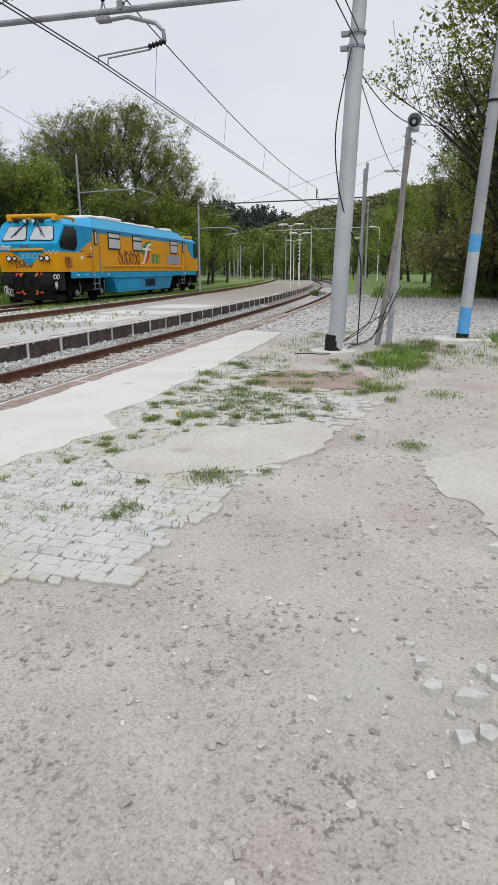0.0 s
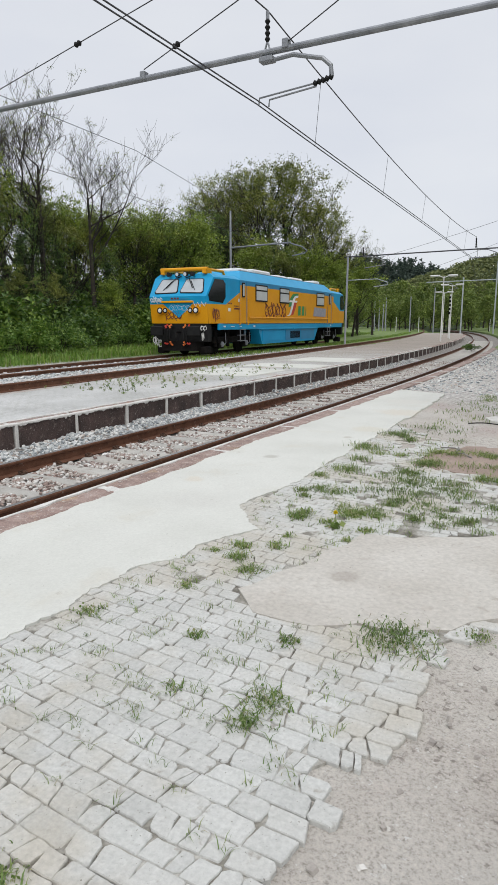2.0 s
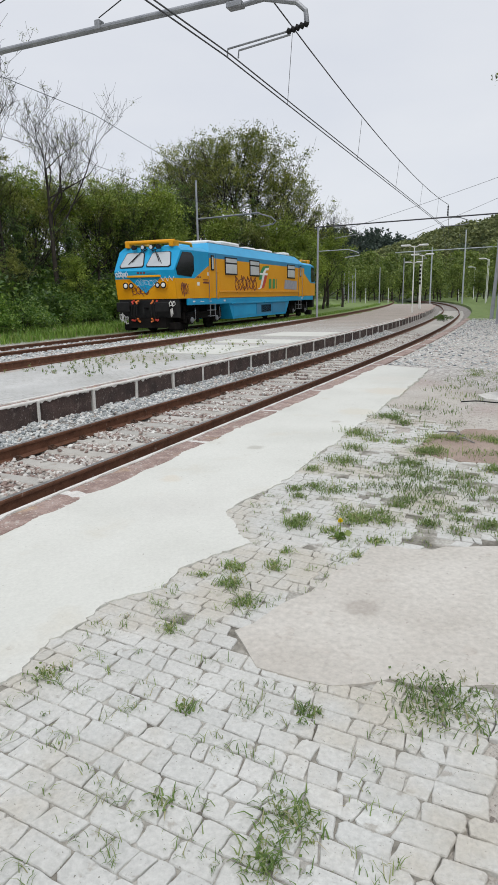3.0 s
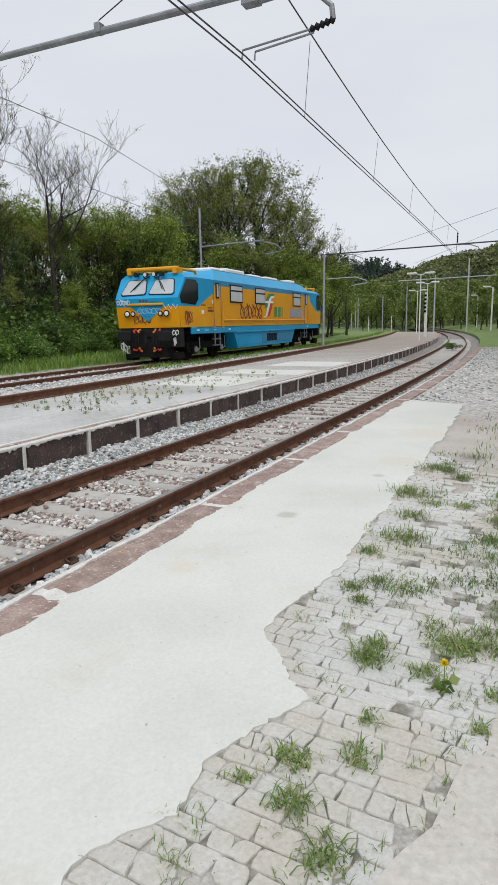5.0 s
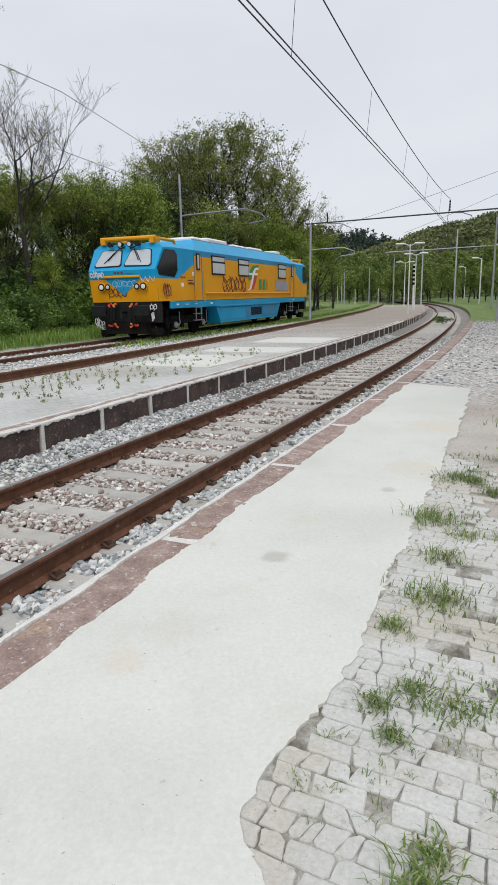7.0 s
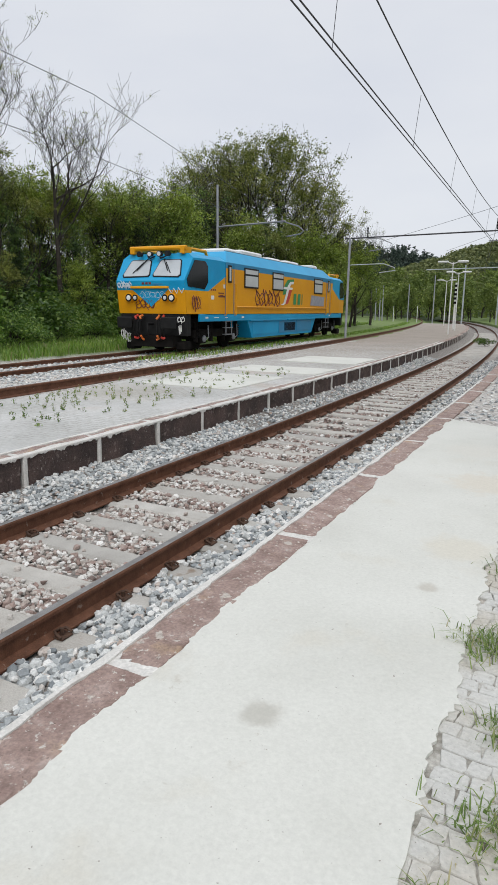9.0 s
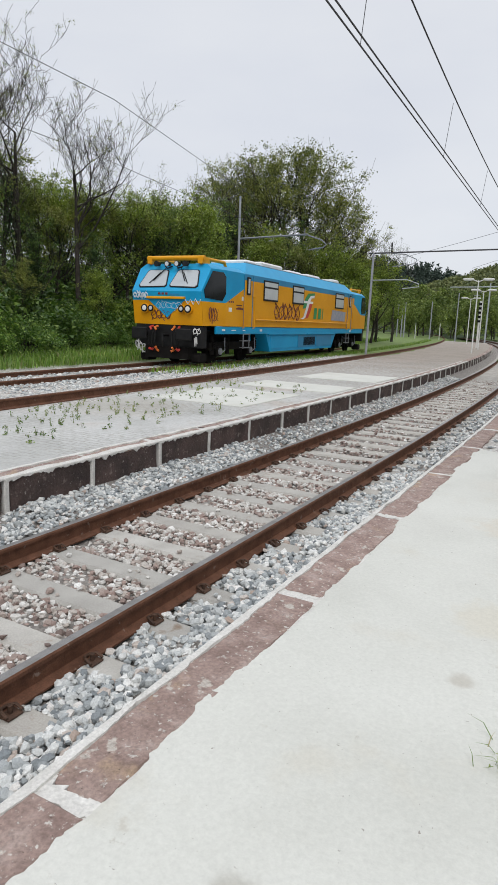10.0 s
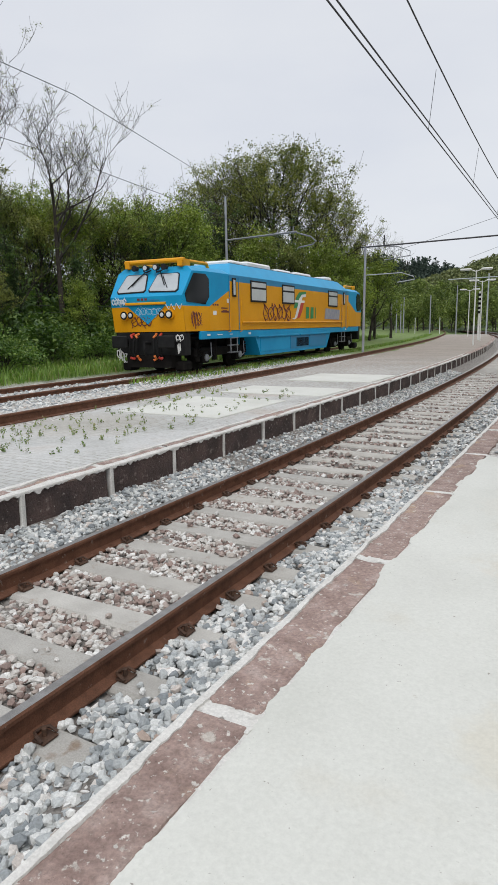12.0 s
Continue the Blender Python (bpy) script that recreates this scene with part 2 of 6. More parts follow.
M_YELLOW = mat("yellow paint", [(0.3, (0.64, 0.275, 0.004)), (0.7, (0.72, 0.33, 0.008))], 0.8, 0.42, 0.03, 20, 0.07, spots=[(2.2, 0.62, 0.8, (0.54, 0.25, 0.02))], spec=0.25)
# the blue darkened: shade put into the roof-edge strip, plus gaps and lettering
M_DKBLUE = mat("shaded blue paint", [(0.3, (0.012, 0.18, 0.36)), (0.7, (0.02, 0.23, 0.43))], 0.8, 0.4, 0.03, 20, 0.1)
M_WHITE = mat("white paint", [(0.3, (0.66, 0.66, 0.64)), (0.7, (0.78, 0.78, 0.76))], 2, 0.6, 0.05, 30, 0.1)
M_BLIND = mat("pale blind", [(0.3, (0.50, 0.52, 0.54)), (0.7, (0.62, 0.64, 0.65))], 1.2, 0.2, 0.0, 20, 0.05, coat=0.6)
# the pale base colour carries the sky's reflection in the windscreens
M_SCREEN = mat("screen with sky reflection painted in", [(0.3, (0.33, 0.36, 0.38)), (0.7, (0.42, 0.45, 0.47))], 1.2, 0.15, 0.0, 20, 0.05, coat=0.5)
M_GREEN = mat("green paint", [(0.3, (0.02, 0.20, 0.06)), (0.7, (0.03, 0.26, 0.08))], 3, 0.5, 0, 20, 0.1)
M_RED = mat("red paint", [(0.3, (0.45, 0.03, 0.02)), (0.7, (0.55, 0.05, 0.03))], 3, 0.5, 0, 20, 0.1)
M_ORANGE = mat("orange hose", [(0.3, (0.6, 0.13, 0.02)), (0.7, (0.7, 0.2, 0.04))], 3, 0.5, 0, 20, 0.1)
M_SIGNBLUE = mat("band blue", [(0.3, (0.07, 0.30, 0.62)), (0.7, (0.10, 0.36, 0.68))], 3, 0.6, 0.1, 40, 0.12)
M_WOOD = mat("weathered wood", [(0.3, (0.17, 0.155, 0.145)), (0.7, (0.28, 0.265, 0.25))], 6, 0.9, 0.5, 60, 0.35)
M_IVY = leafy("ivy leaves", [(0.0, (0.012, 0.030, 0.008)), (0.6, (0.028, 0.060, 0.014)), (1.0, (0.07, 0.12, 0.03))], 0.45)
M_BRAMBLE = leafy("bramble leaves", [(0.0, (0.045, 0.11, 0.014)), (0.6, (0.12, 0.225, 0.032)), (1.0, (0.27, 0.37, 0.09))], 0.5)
# bluish grey in the green stands for haze over the distant ridge
M_CONIFER = leafy("haze-tinted far conifers", [(0.0, (0.045, 0.070, 0.065)), (1.0, (0.075, 0.105, 0.090))], 0.8)
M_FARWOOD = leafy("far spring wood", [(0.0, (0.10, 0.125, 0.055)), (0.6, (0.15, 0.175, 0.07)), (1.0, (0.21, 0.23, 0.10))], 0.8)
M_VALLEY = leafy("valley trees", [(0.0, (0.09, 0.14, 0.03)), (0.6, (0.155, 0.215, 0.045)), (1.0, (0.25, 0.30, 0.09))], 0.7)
M_HILL = mat("hill floor", [(0.3, (0.03, 0.05, 0.018)), (0.7, (0.055, 0.075, 0.03))], 0.05, 1.0, 0.0, 0.6, 0.3)
M_GLASS = bpy.data.materials.new("dark glass")
M_GLASS.use_nodes = True
gp = M_GLASS.node_tree.nodes["Principled BSDF"]
gp.inputs["Base Color"].default_value = (0.012, 0.014, 0.016, 1)
gp.inputs["Roughness"].default_value = 0.08
gp.inputs["Specular IOR Level"].default_value = 0.2


def ground_material():
    """Dirt in the yard, loose gravel by the line past the concrete, grass and leaf litter elsewhere."""
    m = bpy.data.materials.new("ground")
    m.use_nodes = True
    nt = m.node_tree
    p = nt.nodes["Principled BSDF"]
    pos = nt.nodes.new("ShaderNodeNewGeometry").outputs["Position"]
    sep = nt.nodes.new("ShaderNodeSeparateXYZ")
    nt.links.new(pos, sep.inputs[0])
    dirt = ramp(nt, [(0.3, (0.36, 0.325, 0.29)), (0.5, (0.42, 0.39, 0.35)), (0.72, (0.48, 0.455, 0.415))])
    nt.links.new(noise_node(nt, pos, 1.3, 7, 0.6), dirt.inputs[0])
    pink = steps(nt, noise_node(nt, pos, 0.6, 4), 0.5, 0.68)
    c = blend(nt, pink, dirt.outputs[0], (0.385, 0.33, 0.30))
    speck = ramp(nt, [(0.34, (0.55, 0.53, 0.50)), (0.48, (1.0, 1.0, 1.0)), (0.68, (1.28, 1.27, 1.25))])
    fine = noise_node(nt, pos, 85, 8, 0.75)
    nt.links.new(fine, speck.inputs[0])
    c = blend(nt, 1.0, c, speck.outputs[0], "MULTIPLY")
    # worn pale ways and patches of dark chips
    pale = steps(nt, noise_node(nt, pos, 0.45, 3), 0.50, 0.66)
    c = blend(nt, pale, c, blend(nt, 0.45, c, (0.47, 0.455, 0.42)))
    chip = nt.nodes.new("ShaderNodeMath")
    chip.operation = "MULTIPLY"
    nt.links.new(steps(nt, noise_node(nt, pos, 26, 5, 0.7), 0.555, 0.62), chip.inputs[0])
    nt.links.new(steps(nt, noise_node(nt, pos, 1.1, 3), 0.42, 0.58), chip.inputs[1])
    c = blend(nt, chip.outputs[0], c, (0.20, 0.175, 0.15))
    light = steps(nt, noise_node(nt, pos, 33, 4, 0.7), 0.63, 0.67)
    c = blend(nt, light, c, (0.54, 0.53, 0.50))
    gravel = ramp(nt, [(0.0, (0.22, 0.20, 0.18)), (0.5, (0.42, 0.40, 0.37)), (1.0, (0.58, 0.56, 0.53))])
    vor = nt.nodes.new("ShaderNodeTexVoronoi")
    vor.inputs["Scale"].default_value = 24
    nt.links.new(pos, vor.inputs["Vector"])
    vs = nt.nodes.new("ShaderNodeSeparateColor")
    nt.links.new(vor.outputs["Color"], vs.inputs[0])
    nt.links.new(vs.outputs[0], gravel.inputs[0])
    wob = nt.nodes.new("ShaderNodeMath")
    wob.operation = "MULTIPLY_ADD"
    wob.inputs[1].default_value = 5.0
    nt.links.new(noise_node(nt, pos, 0.5, 4), wob.inputs[0])
    nt.links.new(sep.outputs["Y"], wob.inputs[2])
    far_y = steps(nt, wob.outputs[0], 15.5, 17.5)
    c = blend(nt, far_y, c, gravel.outputs[0])
    green = ramp(nt, [(0.35, (0.085, 0.14, 0.03)), (0.65, (0.15, 0.20, 0.055))])
    nt.links.new(noise_node(nt, pos, 1.7, 5), green.inputs[0])
    left = steps(nt, sep.outputs["X"], -16.5, -17.5)
    far2 = steps(nt, wob.outputs[0], 39, 44)
    right = steps(nt, sep.outputs["X"], 5.0, 8.0)
    g = nt.nodes.new("ShaderNodeMath")
    g.operation = "MAXIMUM"
    nt.links.new(left, g.inputs[0])
    nt.links.new(far2, g.inputs[1])
    g2 = nt.nodes.new("ShaderNodeMath")
    g2.operation = "MAXIMUM"
    nt.links.new(g.outputs[0], g2.inputs[0])
    nt.links.new(right, g2.inputs[1])
    c = blend(nt, g2.outputs[0], c, green.outputs[0])
    nt.links.new(c, p.inputs["Base Color"])
    p.inputs["Roughness"].default_value = 0.95
    b = nt.nodes.new("ShaderNodeBump")
    b.inputs["Strength"].default_value, b.inputs["Distance"].default_value = 0.65, 0.013
    nt.links.new(fine, b.inputs["Height"])
    nt.links.new(b.outputs[0], p.inputs["Normal"])
    return m


M_GROUND = ground_material()


# ---- builders ----
def part(name, bm, material, parent=None, label="", smooth=False):
    """Links a bmesh as one mesh object, under its parent if there is one."""
    me = bpy.data.meshes.new(name)
    bm.to_mesh(me)
    bm.free()
    for m in material if isinstance(material, (list, tuple)) else [material]:
        me.materials.append(m)
    if smooth:
        me.shade_smooth()
    ob = new(name, me)
    ob.parent = parent
    if label:
        ob["label"] = label
    return ob


def arrays(name, verts, faces, material, parent=None, smooth=False):
    """Links plain vertex and face arrays as one mesh object."""
    me = bpy.data.meshes.new(name)
    me.from_pydata([tuple(v) for v in np.asarray(verts).tolist()], [], np.asarray(faces).tolist() if isinstance(faces, np.ndarray) else faces)
    me.materials.append(material)
    if smooth:
        me.shade_smooth()
    ob = new(name, me)
    ob.parent = parent
    return ob


def empty(name, m, label, category, group="", kind=""):
    ob = tagged(new(name), label, category, group, kind)
    ob.matrix_world = m
    return ob


def box(bm, x0, x1, y0, y1, z0, z1, bevel=0.0, m=None, mi=0):
    r = bmesh.ops.create_cube(bm, size=1)
    vs = r["verts"]
    for v in vs:
        v.co = Vector((x0 + (v.co.x + 0.5) * (x1 - x0), y0 + (v.co.y + 0.5) * (y1 - y0), z0 + (v.co.z + 0.5) * (z1 - z0)))
    fs = {f for v in vs for f in v.link_faces}
    for f in fs:
        f.material_index = mi
    if bevel:
        b = bmesh.ops.bevel(bm, geom=list({e for f in fs for e in f.edges}), offset=bevel, segments=1, affect="EDGES", profile=0.5)
        vs = list({v for f in b["faces"] for v in f.verts} | {v for v in vs if v.is_valid})
    if m is not None:
        bmesh.ops.transform(bm, matrix=m, verts=[v for v in vs if v.is_valid])
    return bm


def tube(bm, pts, radius, sides=8, caps=True):
    """A tube through the points; radius is one number or one a point."""
    pts = [Vector(p) for p in pts]
    rs = radius if isinstance(radius, (list, tuple)) else [radius] * len(pts)
    rings, side = [], None
    for i, p in enumerate(pts):
        d = (pts[min(i + 1, len(pts) - 1)] - pts[max(i - 1, 0)]).normalized()
        if side is None:
            side = d.orthogonal().normalized()
        side = (side - d * side.dot(d)).normalized()
        up = d.cross(side)
        rings.append([bm.verts.new(p + (side * math.cos(a) + up * math.sin(a)) * rs[i]) for a in (2 * math.pi * k / sides for k in range(sides))])
    for a, b in zip(rings, rings[1:]):
        for k in range(sides):
            bm.faces.new((a[k], a[(k + 1) % sides], b[(k + 1) % sides], b[k]))
    if caps:
        bm.faces.new(rings[0][::-1])
        bm.faces.new(rings[-1])
    return bm


def prism(bm, outline, z0, z1, m=None, mi=0):
    """An upright prism on a plan outline."""
    lo = [bm.verts.new((x, y, z0)) for x, y in outline]
    hi = [bm.verts.new((x, y, z1)) for x, y in outline]
    n = len(lo)
    fs = [bm.faces.new(hi), bm.faces.new(lo[::-1])]
    fs += [bm.faces.new((lo[i], lo[(i + 1) % n], hi[(i + 1) % n], hi[i])) for i in range(n)]
    for f in fs:
        f.material_index = mi
    bmesh.ops.recalc_face_normals(bm, faces=fs)
    if m is not None:
        bmesh.ops.transform(bm, matrix=m, verts=lo + hi)
    return bm


def fresh():
    return bmesh.new()


# ---- the lines of the tracks ----
def track_1(y):
    """Centre of the platform line: straight, then bending left."""
    return -5.65 - max(0.0, y - 14) ** 2 / 800


def track_2(y):
    return -11.62 - 0.055 * (y - 14) - max(0.0, y - 20) ** 2 / 1000


def track_3(y):
    return -15.25 - 0.06 * (y - 24.4) if y < 44 else track_2(y) - 2.58


def stretch(a, b, fine=2.0, coarse=6.0):
    ys = [a]
    while ys[-1] < b:
        ys.append(min(b, ys[-1] + (fine if ys[-1] < 60 else coarse)))
    return ys


# ---- ground ----
def build_ground():
    ys = [-600, -150, -60, -20, 0] + stretch(2, 180) + [230, 300, 450, 700, 1200, 2500]
    cols = [
        (2, -2400, 0.4), (2, -300, 0.4), (2, -60, 0.35), (2, -25, 0.3), (2, -9.0, 0.12), (3, -2.0, 0.0), (3, -1.4, -0.07), (3, 1.2, -0.07),
        (2, -1.2, 0.0), (2, 0.65, 0.02), (2, 1.3, -0.03), (2, 1.34, -0.62), (1, 1.70, -0.62), (1, 1.74, -0.03), (1, 3.0, -0.016), (1, 5.0, -0.016), (1, 7.0, -0.016), (1, 10.0, -0.016), (1, 40.0, 0.1), (1, 300, 1.0), (1, 2600, 1.0),
    ]
    line = {1: track_1, 2: track_2, 3: track_3}
    verts, faces = [], []
    for y in ys:
        yc = min(y, 180)
        for k, o, z in cols:
            x = line[k](yc) + o
            rise = max(0.0, min(1.0, (y - 45.5) / 16.0)) if k == 3 or (k == 2 and o < -2) else 0.0
            bank = max(0.0, min(1.0, (y - 42) / 14.0)) if k == 1 and o > 4.5 else 0.0
            verts.append((x, y, z + 0.15 * rise * rise * (3 - 2 * rise) + 0.35 * bank * bank * (3 - 2 * bank)))
    n = len(cols)
    for i in range(len(ys) - 1):
        for j in range(n - 1):
            faces.append((i * n + j, i * n + j + 1, (i + 1) * n + j + 1, (i + 1) * n + j))
    return tagged(arrays("ground", verts, faces, M_GROUND), "trodden dirt, gravel and grass round the railway", "ground", kind="structure")


build_ground()

RAIL_PROFILE = [(-0.075, 0), (0.075, 0), (0.075, 0.012), (0.012, 0.032), (0.009, 0.125), (0.034, 0.137), (0.036, 0.160), (0.028, 0.172), (-0.028, 0.172), (-0.036, 0.160), (-0.034, 0.137), (-0.009, 0.125), (-0.012, 0.032), (-0.075, 0.012)]


def rail(line, off, top, parent, ys, head, label=""):
    bm = fresh()
    rings = [[bm.verts.new((line(y) + off + u, y, top - 0.172 + v)) for u, v in RAIL_PROFILE] for y in ys]
    n = len(RAIL_PROFILE)
    for a, b in zip(rings, rings[1:]):
        for k in range(n):
            f = bm.faces.new((a[k], a[(k + 1) % n], b[(k + 1) % n], b[k]))
            f.material_index = 1 if k == 7 else 0
    bm.faces.new(rings[0])
    bmesh.ops.recalc_face_normals(bm, faces=bm.faces)
    return part("rail", bm, [M_RAIL, head], parent, label)


def sleeper_mesh():
    bm = fresh()
    box(bm, -1.15, 1.15, -0.12, 0.12, -0.16, 0.0, 0.025)
    me = bpy.data.meshes.new("sleeper")
    bm.to_mesh(me)
    bm.free()
    me.materials.append(M_SLEEPER)
    return me


def clip_mesh():
    bm = fresh()
    box(bm, 0.06, 0.14, -0.05, 0.05, 0.0, 0.014, 0.004)
    pts = [(0.13, -0.05, 0.02), (0.085, -0.045, 0.038), (0.05, -0.02, 0.03), (0.05, 0.02, 0.03), (0.085, 0.045, 0.038), (0.13, 0.05, 0.02)]
    tube(bm, pts, 0.009, 6)
    tube(bm, [(0.095, 0, 0.01), (0.095, 0, 0.055)], 0.013, 6)
    me = bpy.data.meshes.new("clip")
    bm.to_mesh(me)
    bm.free()
    me.materials.append(M_CLIP)
    return me


SLEEPER, CLIP = sleeper_mesh(), clip_mesh()
TOP1 = -0.28


def build_track(line, top, head, label, y0, y1, sleepers, clips, buried=0.0):
    t = empty("railway_track", pose(0, 0, 0), label, "railway track", "tracks of the station")
    ys = stretch(y0, y1)
    rail(line, 0.7535, top, t, ys, head)
    rail(line, -0.7535, top - buried, t, ys, head)
    y = sleepers[0]
    while y < sleepers[1]:
        s = new("sleeper", SLEEPER)
        s.parent = t
        s.matrix_local = pose(line(y) + random.uniform(-0.015, 0.015), y, top - 0.165, 0, 0, random.uniform(-0.6, 0.6))
        if clips[0] < y < clips[1]:
            for o in (0.7535, -0.7535):
                for turn in (0, 180):
                    c = new("clip", CLIP)
                    c.parent = t
                    c.matrix_local = pose(line(y) + o, y, top - 0.163, 0, 0, turn)
        y += 0.6
    return t


build_track(track_1, TOP1, M_RAILTOP, "rusty railway track with concrete sleepers in grey ballast", -12, 200, (3.08, 70), (7.0, 22))
build_track(track_2, 0.18, M_RUSTTOP, "rusty disused railway track flush with the platform paving", -12, 200, (0, 0), (0, 0), 0.19)
build_track(track_3, 0.06, M_RUSTTOP, "old rusty siding half buried in grass", -12, 47, (0, 0), (0, 0))


# ---- stones ----
def icosa():
    t = (1 + 5 ** 0.5) / 2
    v = np.array([(-1, t, 0), (1, t, 0), (-1, -t, 0), (1, -t, 0), (0, -1, t), (0, 1, t), (0, -1, -t), (0, 1, -t), (t, 0, -1), (t, 0, 1), (-t, 0, -1), (-t, 0, 1)], float)
    v /= np.linalg.norm(v[0])
    f = np.array([(0, 11, 5), (0, 5, 1), (0, 1, 7), (0, 7, 10), (0, 10, 11), (1, 5, 9), (5, 11, 4), (11, 10, 2), (10, 7, 6), (7, 1, 8), (3, 9, 4), (3, 4, 2), (3, 2, 6), (3, 6, 8), (3, 8, 9), (4, 9, 5), (2, 4, 11), (6, 2, 10), (8, 6, 7), (9, 8, 1)])
    return v, f


ICO_V, ICO_F = icosa()


CUBE_V = np.array([(x, y, z) for x in (-1, 1) for y in (-1, 1) for z in (-1, 1)], float) * 0.62
CUBE_F = np.array([(0, 1, 3, 2), (4, 6, 7, 5), (0, 4, 5, 1), (2, 3, 7, 6), (0, 2, 6, 4), (1, 5, 7, 3)])


def stones(name, centres, sizes, material, seed, flat=0.75, label="", category="", blocky=False):
    """Many broken stones in one mesh, each turned and shaped at random."""
    rng = np.random.default_rng(seed)
    n = len(centres)
    rot = rng.normal(size=(n, 3, 3))
    q, _ = np.linalg.qr(rot)
    base_v, base_f = (CUBE_V, CUBE_F) if blocky else (ICO_V, ICO_F)
    k = len(base_v)
    shape = rng.uniform(0.6, 1.25, (n, k, 1)) * base_v[None]
    shape = shape * rng.uniform(0.65, 1.2, (n, 1, 3))
    shape = np.einsum("nij,nkj->nki", q, shape) * np.array([1, 1, flat])
    v = shape * np.asarray(sizes)[:, None, None] * 0.5 + np.asarray(centres)[:, None, :]
    f = base_f[None] + (np.arange(n) * k)[:, None, None]
    return tagged(arrays(name, v.reshape(-1, 3), f.reshape(-1, base_f.shape[1]), material), label, category, kind="stuff")


def ballast_bed(rng, n, y0, y1, lo, hi, size):
    """Stones between two offsets of the platform line, none on the sleepers or under the rail feet."""
    y = y0 + (y1 - y0) * rng.random(n)
    o = rng.uniform(lo, hi, n)
    s = rng.uniform(*size, n)
    on_sleeper = (np.abs((y - 3.08 + 0.3) % 0.6 - 0.3) < 0.118) & (np.abs(o) < 1.12)
    stray = rng.random(n) < 0.012
    near_rail = np.abs(np.abs(o) - 0.7535) < 0.085
    keep = (~on_sleeper | stray) & ~near_rail
    y, o, s, on_sleeper = y[keep], o[keep], s[keep], on_sleeper[keep]
    x = np.array([track_1(v) for v in y]) + o
    hump = 0.02 * np.sin(x * 5.1 + y * 3.3) + 0.02 * np.sin(y * 7.7 - x * 2)
    z = TOP1 - np.where(np.abs(o) < 0.7, 0.192, 0.185) + hump * 0.7 + rng.uniform(-0.02, 0.02, len(y))
    z = np.where(on_sleeper, TOP1 - 0.165 + s * 0.25, z)
    z = z + np.clip(np.abs(o) - 0.95, 0, 1) * np.where(o < 0, 0.20, 0.22)
    return np.stack([x, y, z], 1), s


rng0 = np.random.default_rng(5)
def ballast_floor():
    """The closed bed under the loose stones."""
    ys = stretch(-12, 200)
    v, f = [], []
    for y in ys:
        for o, z in ((-1.72, -0.31), (-0.95, TOP1 - 0.20), (1.0, TOP1 - 0.205), (1.76, -0.27)):
            v.append((track_1(y) + o, y, z))
    for i in range(len(ys) - 1):
        for j in range(3):
            a = i * 4 + j
            f.append((a, a + 1, a + 5, a + 4))
    # bed darker than the stones, to put shade into the gaps between them
    m = mat("ballast bed", [(0.3, (0.13, 0.115, 0.10)), (0.5, (0.24, 0.22, 0.20)), (0.7, (0.36, 0.34, 0.31))], 14, 0.95, 0.9, 32, 0.5, depth=0.03)
    return tagged(arrays("ballast_bed", v, f, m), "crushed grey stone bed under the track", "ballast", kind="structure")


ballast_floor()
for lo, hi, n1, n2, m, label in ((-0.70, 0.70, 14000, 6500, M_BALBROWN, "reddish brown broken stone between the rails"), (0.80, 1.74, 10500, 5200, M_BALGREY, "grey broken stone beside the platform edge"), (-1.60, -0.80, 9000, 5200, M_BALGREY, "pale grey broken stone along the far platform")):
    c1, s1 = ballast_bed(rng0, n1, 6.8, 15.5, lo, hi, (0.032, 0.076) if lo < 0 < hi else (0.034, 0.082))
    c2, s2 = ballast_bed(rng0, n2, 15.5, 34, lo, hi, (0.045, 0.085))
    stones("ballast_stones", c1, s1, m, 7, 0.8, label, "ballast")
    stones("ballast_stones", c2, s2, m, 8, 0.8, label, "ballast", True)


# loose pale stone over the two old tracks
oy = rng0.uniform(8, 36, 9000)
oa, ob_ = np.array([track_3(v) for v in oy]) - 0.9, np.array([track_2(v) for v in oy]) + 0.62
ox = oa + rng0.random(9000) ** 0.8 * (ob_ - oa)
oz = np.where(np.abs(ox - np.array([track_3(v) for v in oy])) < 1.3, -0.06, 0.0)
keep = rng0.random(9000) < np.clip(1.2 - (oy - 8) / 34, 0.2, 1)
stones("ballast_stones", np.stack([ox, oy, oz], 1)[keep], rng0.uniform(0.06, 0.12, 9000)[keep], M_BALGREY, 9, 0.7, "loose pale stone over the disused rails", "ballast", True)


# ---- far platform ----
def ragged(name, line, width, amp, y0, y1, z, material, parent, seed):
    """A thin crust along a line, with a crumbling edge on one side thin where it has flaked away."""
    bm = fresh()
    y, prev = y0, None
    while y < y1:
        n = 0.8 * noise.fractal(Vector((seed * 7.3, y * 2.3, 0)), 1.0, 2.1, 5) + 0.16 * noise.noise(Vector((seed, y * 24.0, 3))) + 0.08 * noise.noise(Vector((seed, y * 60.0, 3)))
        w = math.copysign(max(0.003, abs(width) + amp * n), width)
        if w:
            x = line(y)
            row = [bm.verts.new(p) for p in ((x, y, -0.02), (x, y, z), (x + w * 0.9, y, z), (x + w, y, -0.02))]
            if prev:
                for i in range(3):
                    bm.faces.new((prev[i], row[i], row[i + 1], prev[i + 1]))
            prev = row
        y += 0.009 if y < 15 else 0.08
    bmesh.ops.recalc_face_normals(bm, faces=bm.faces)
    return part(name, bm, material, parent)


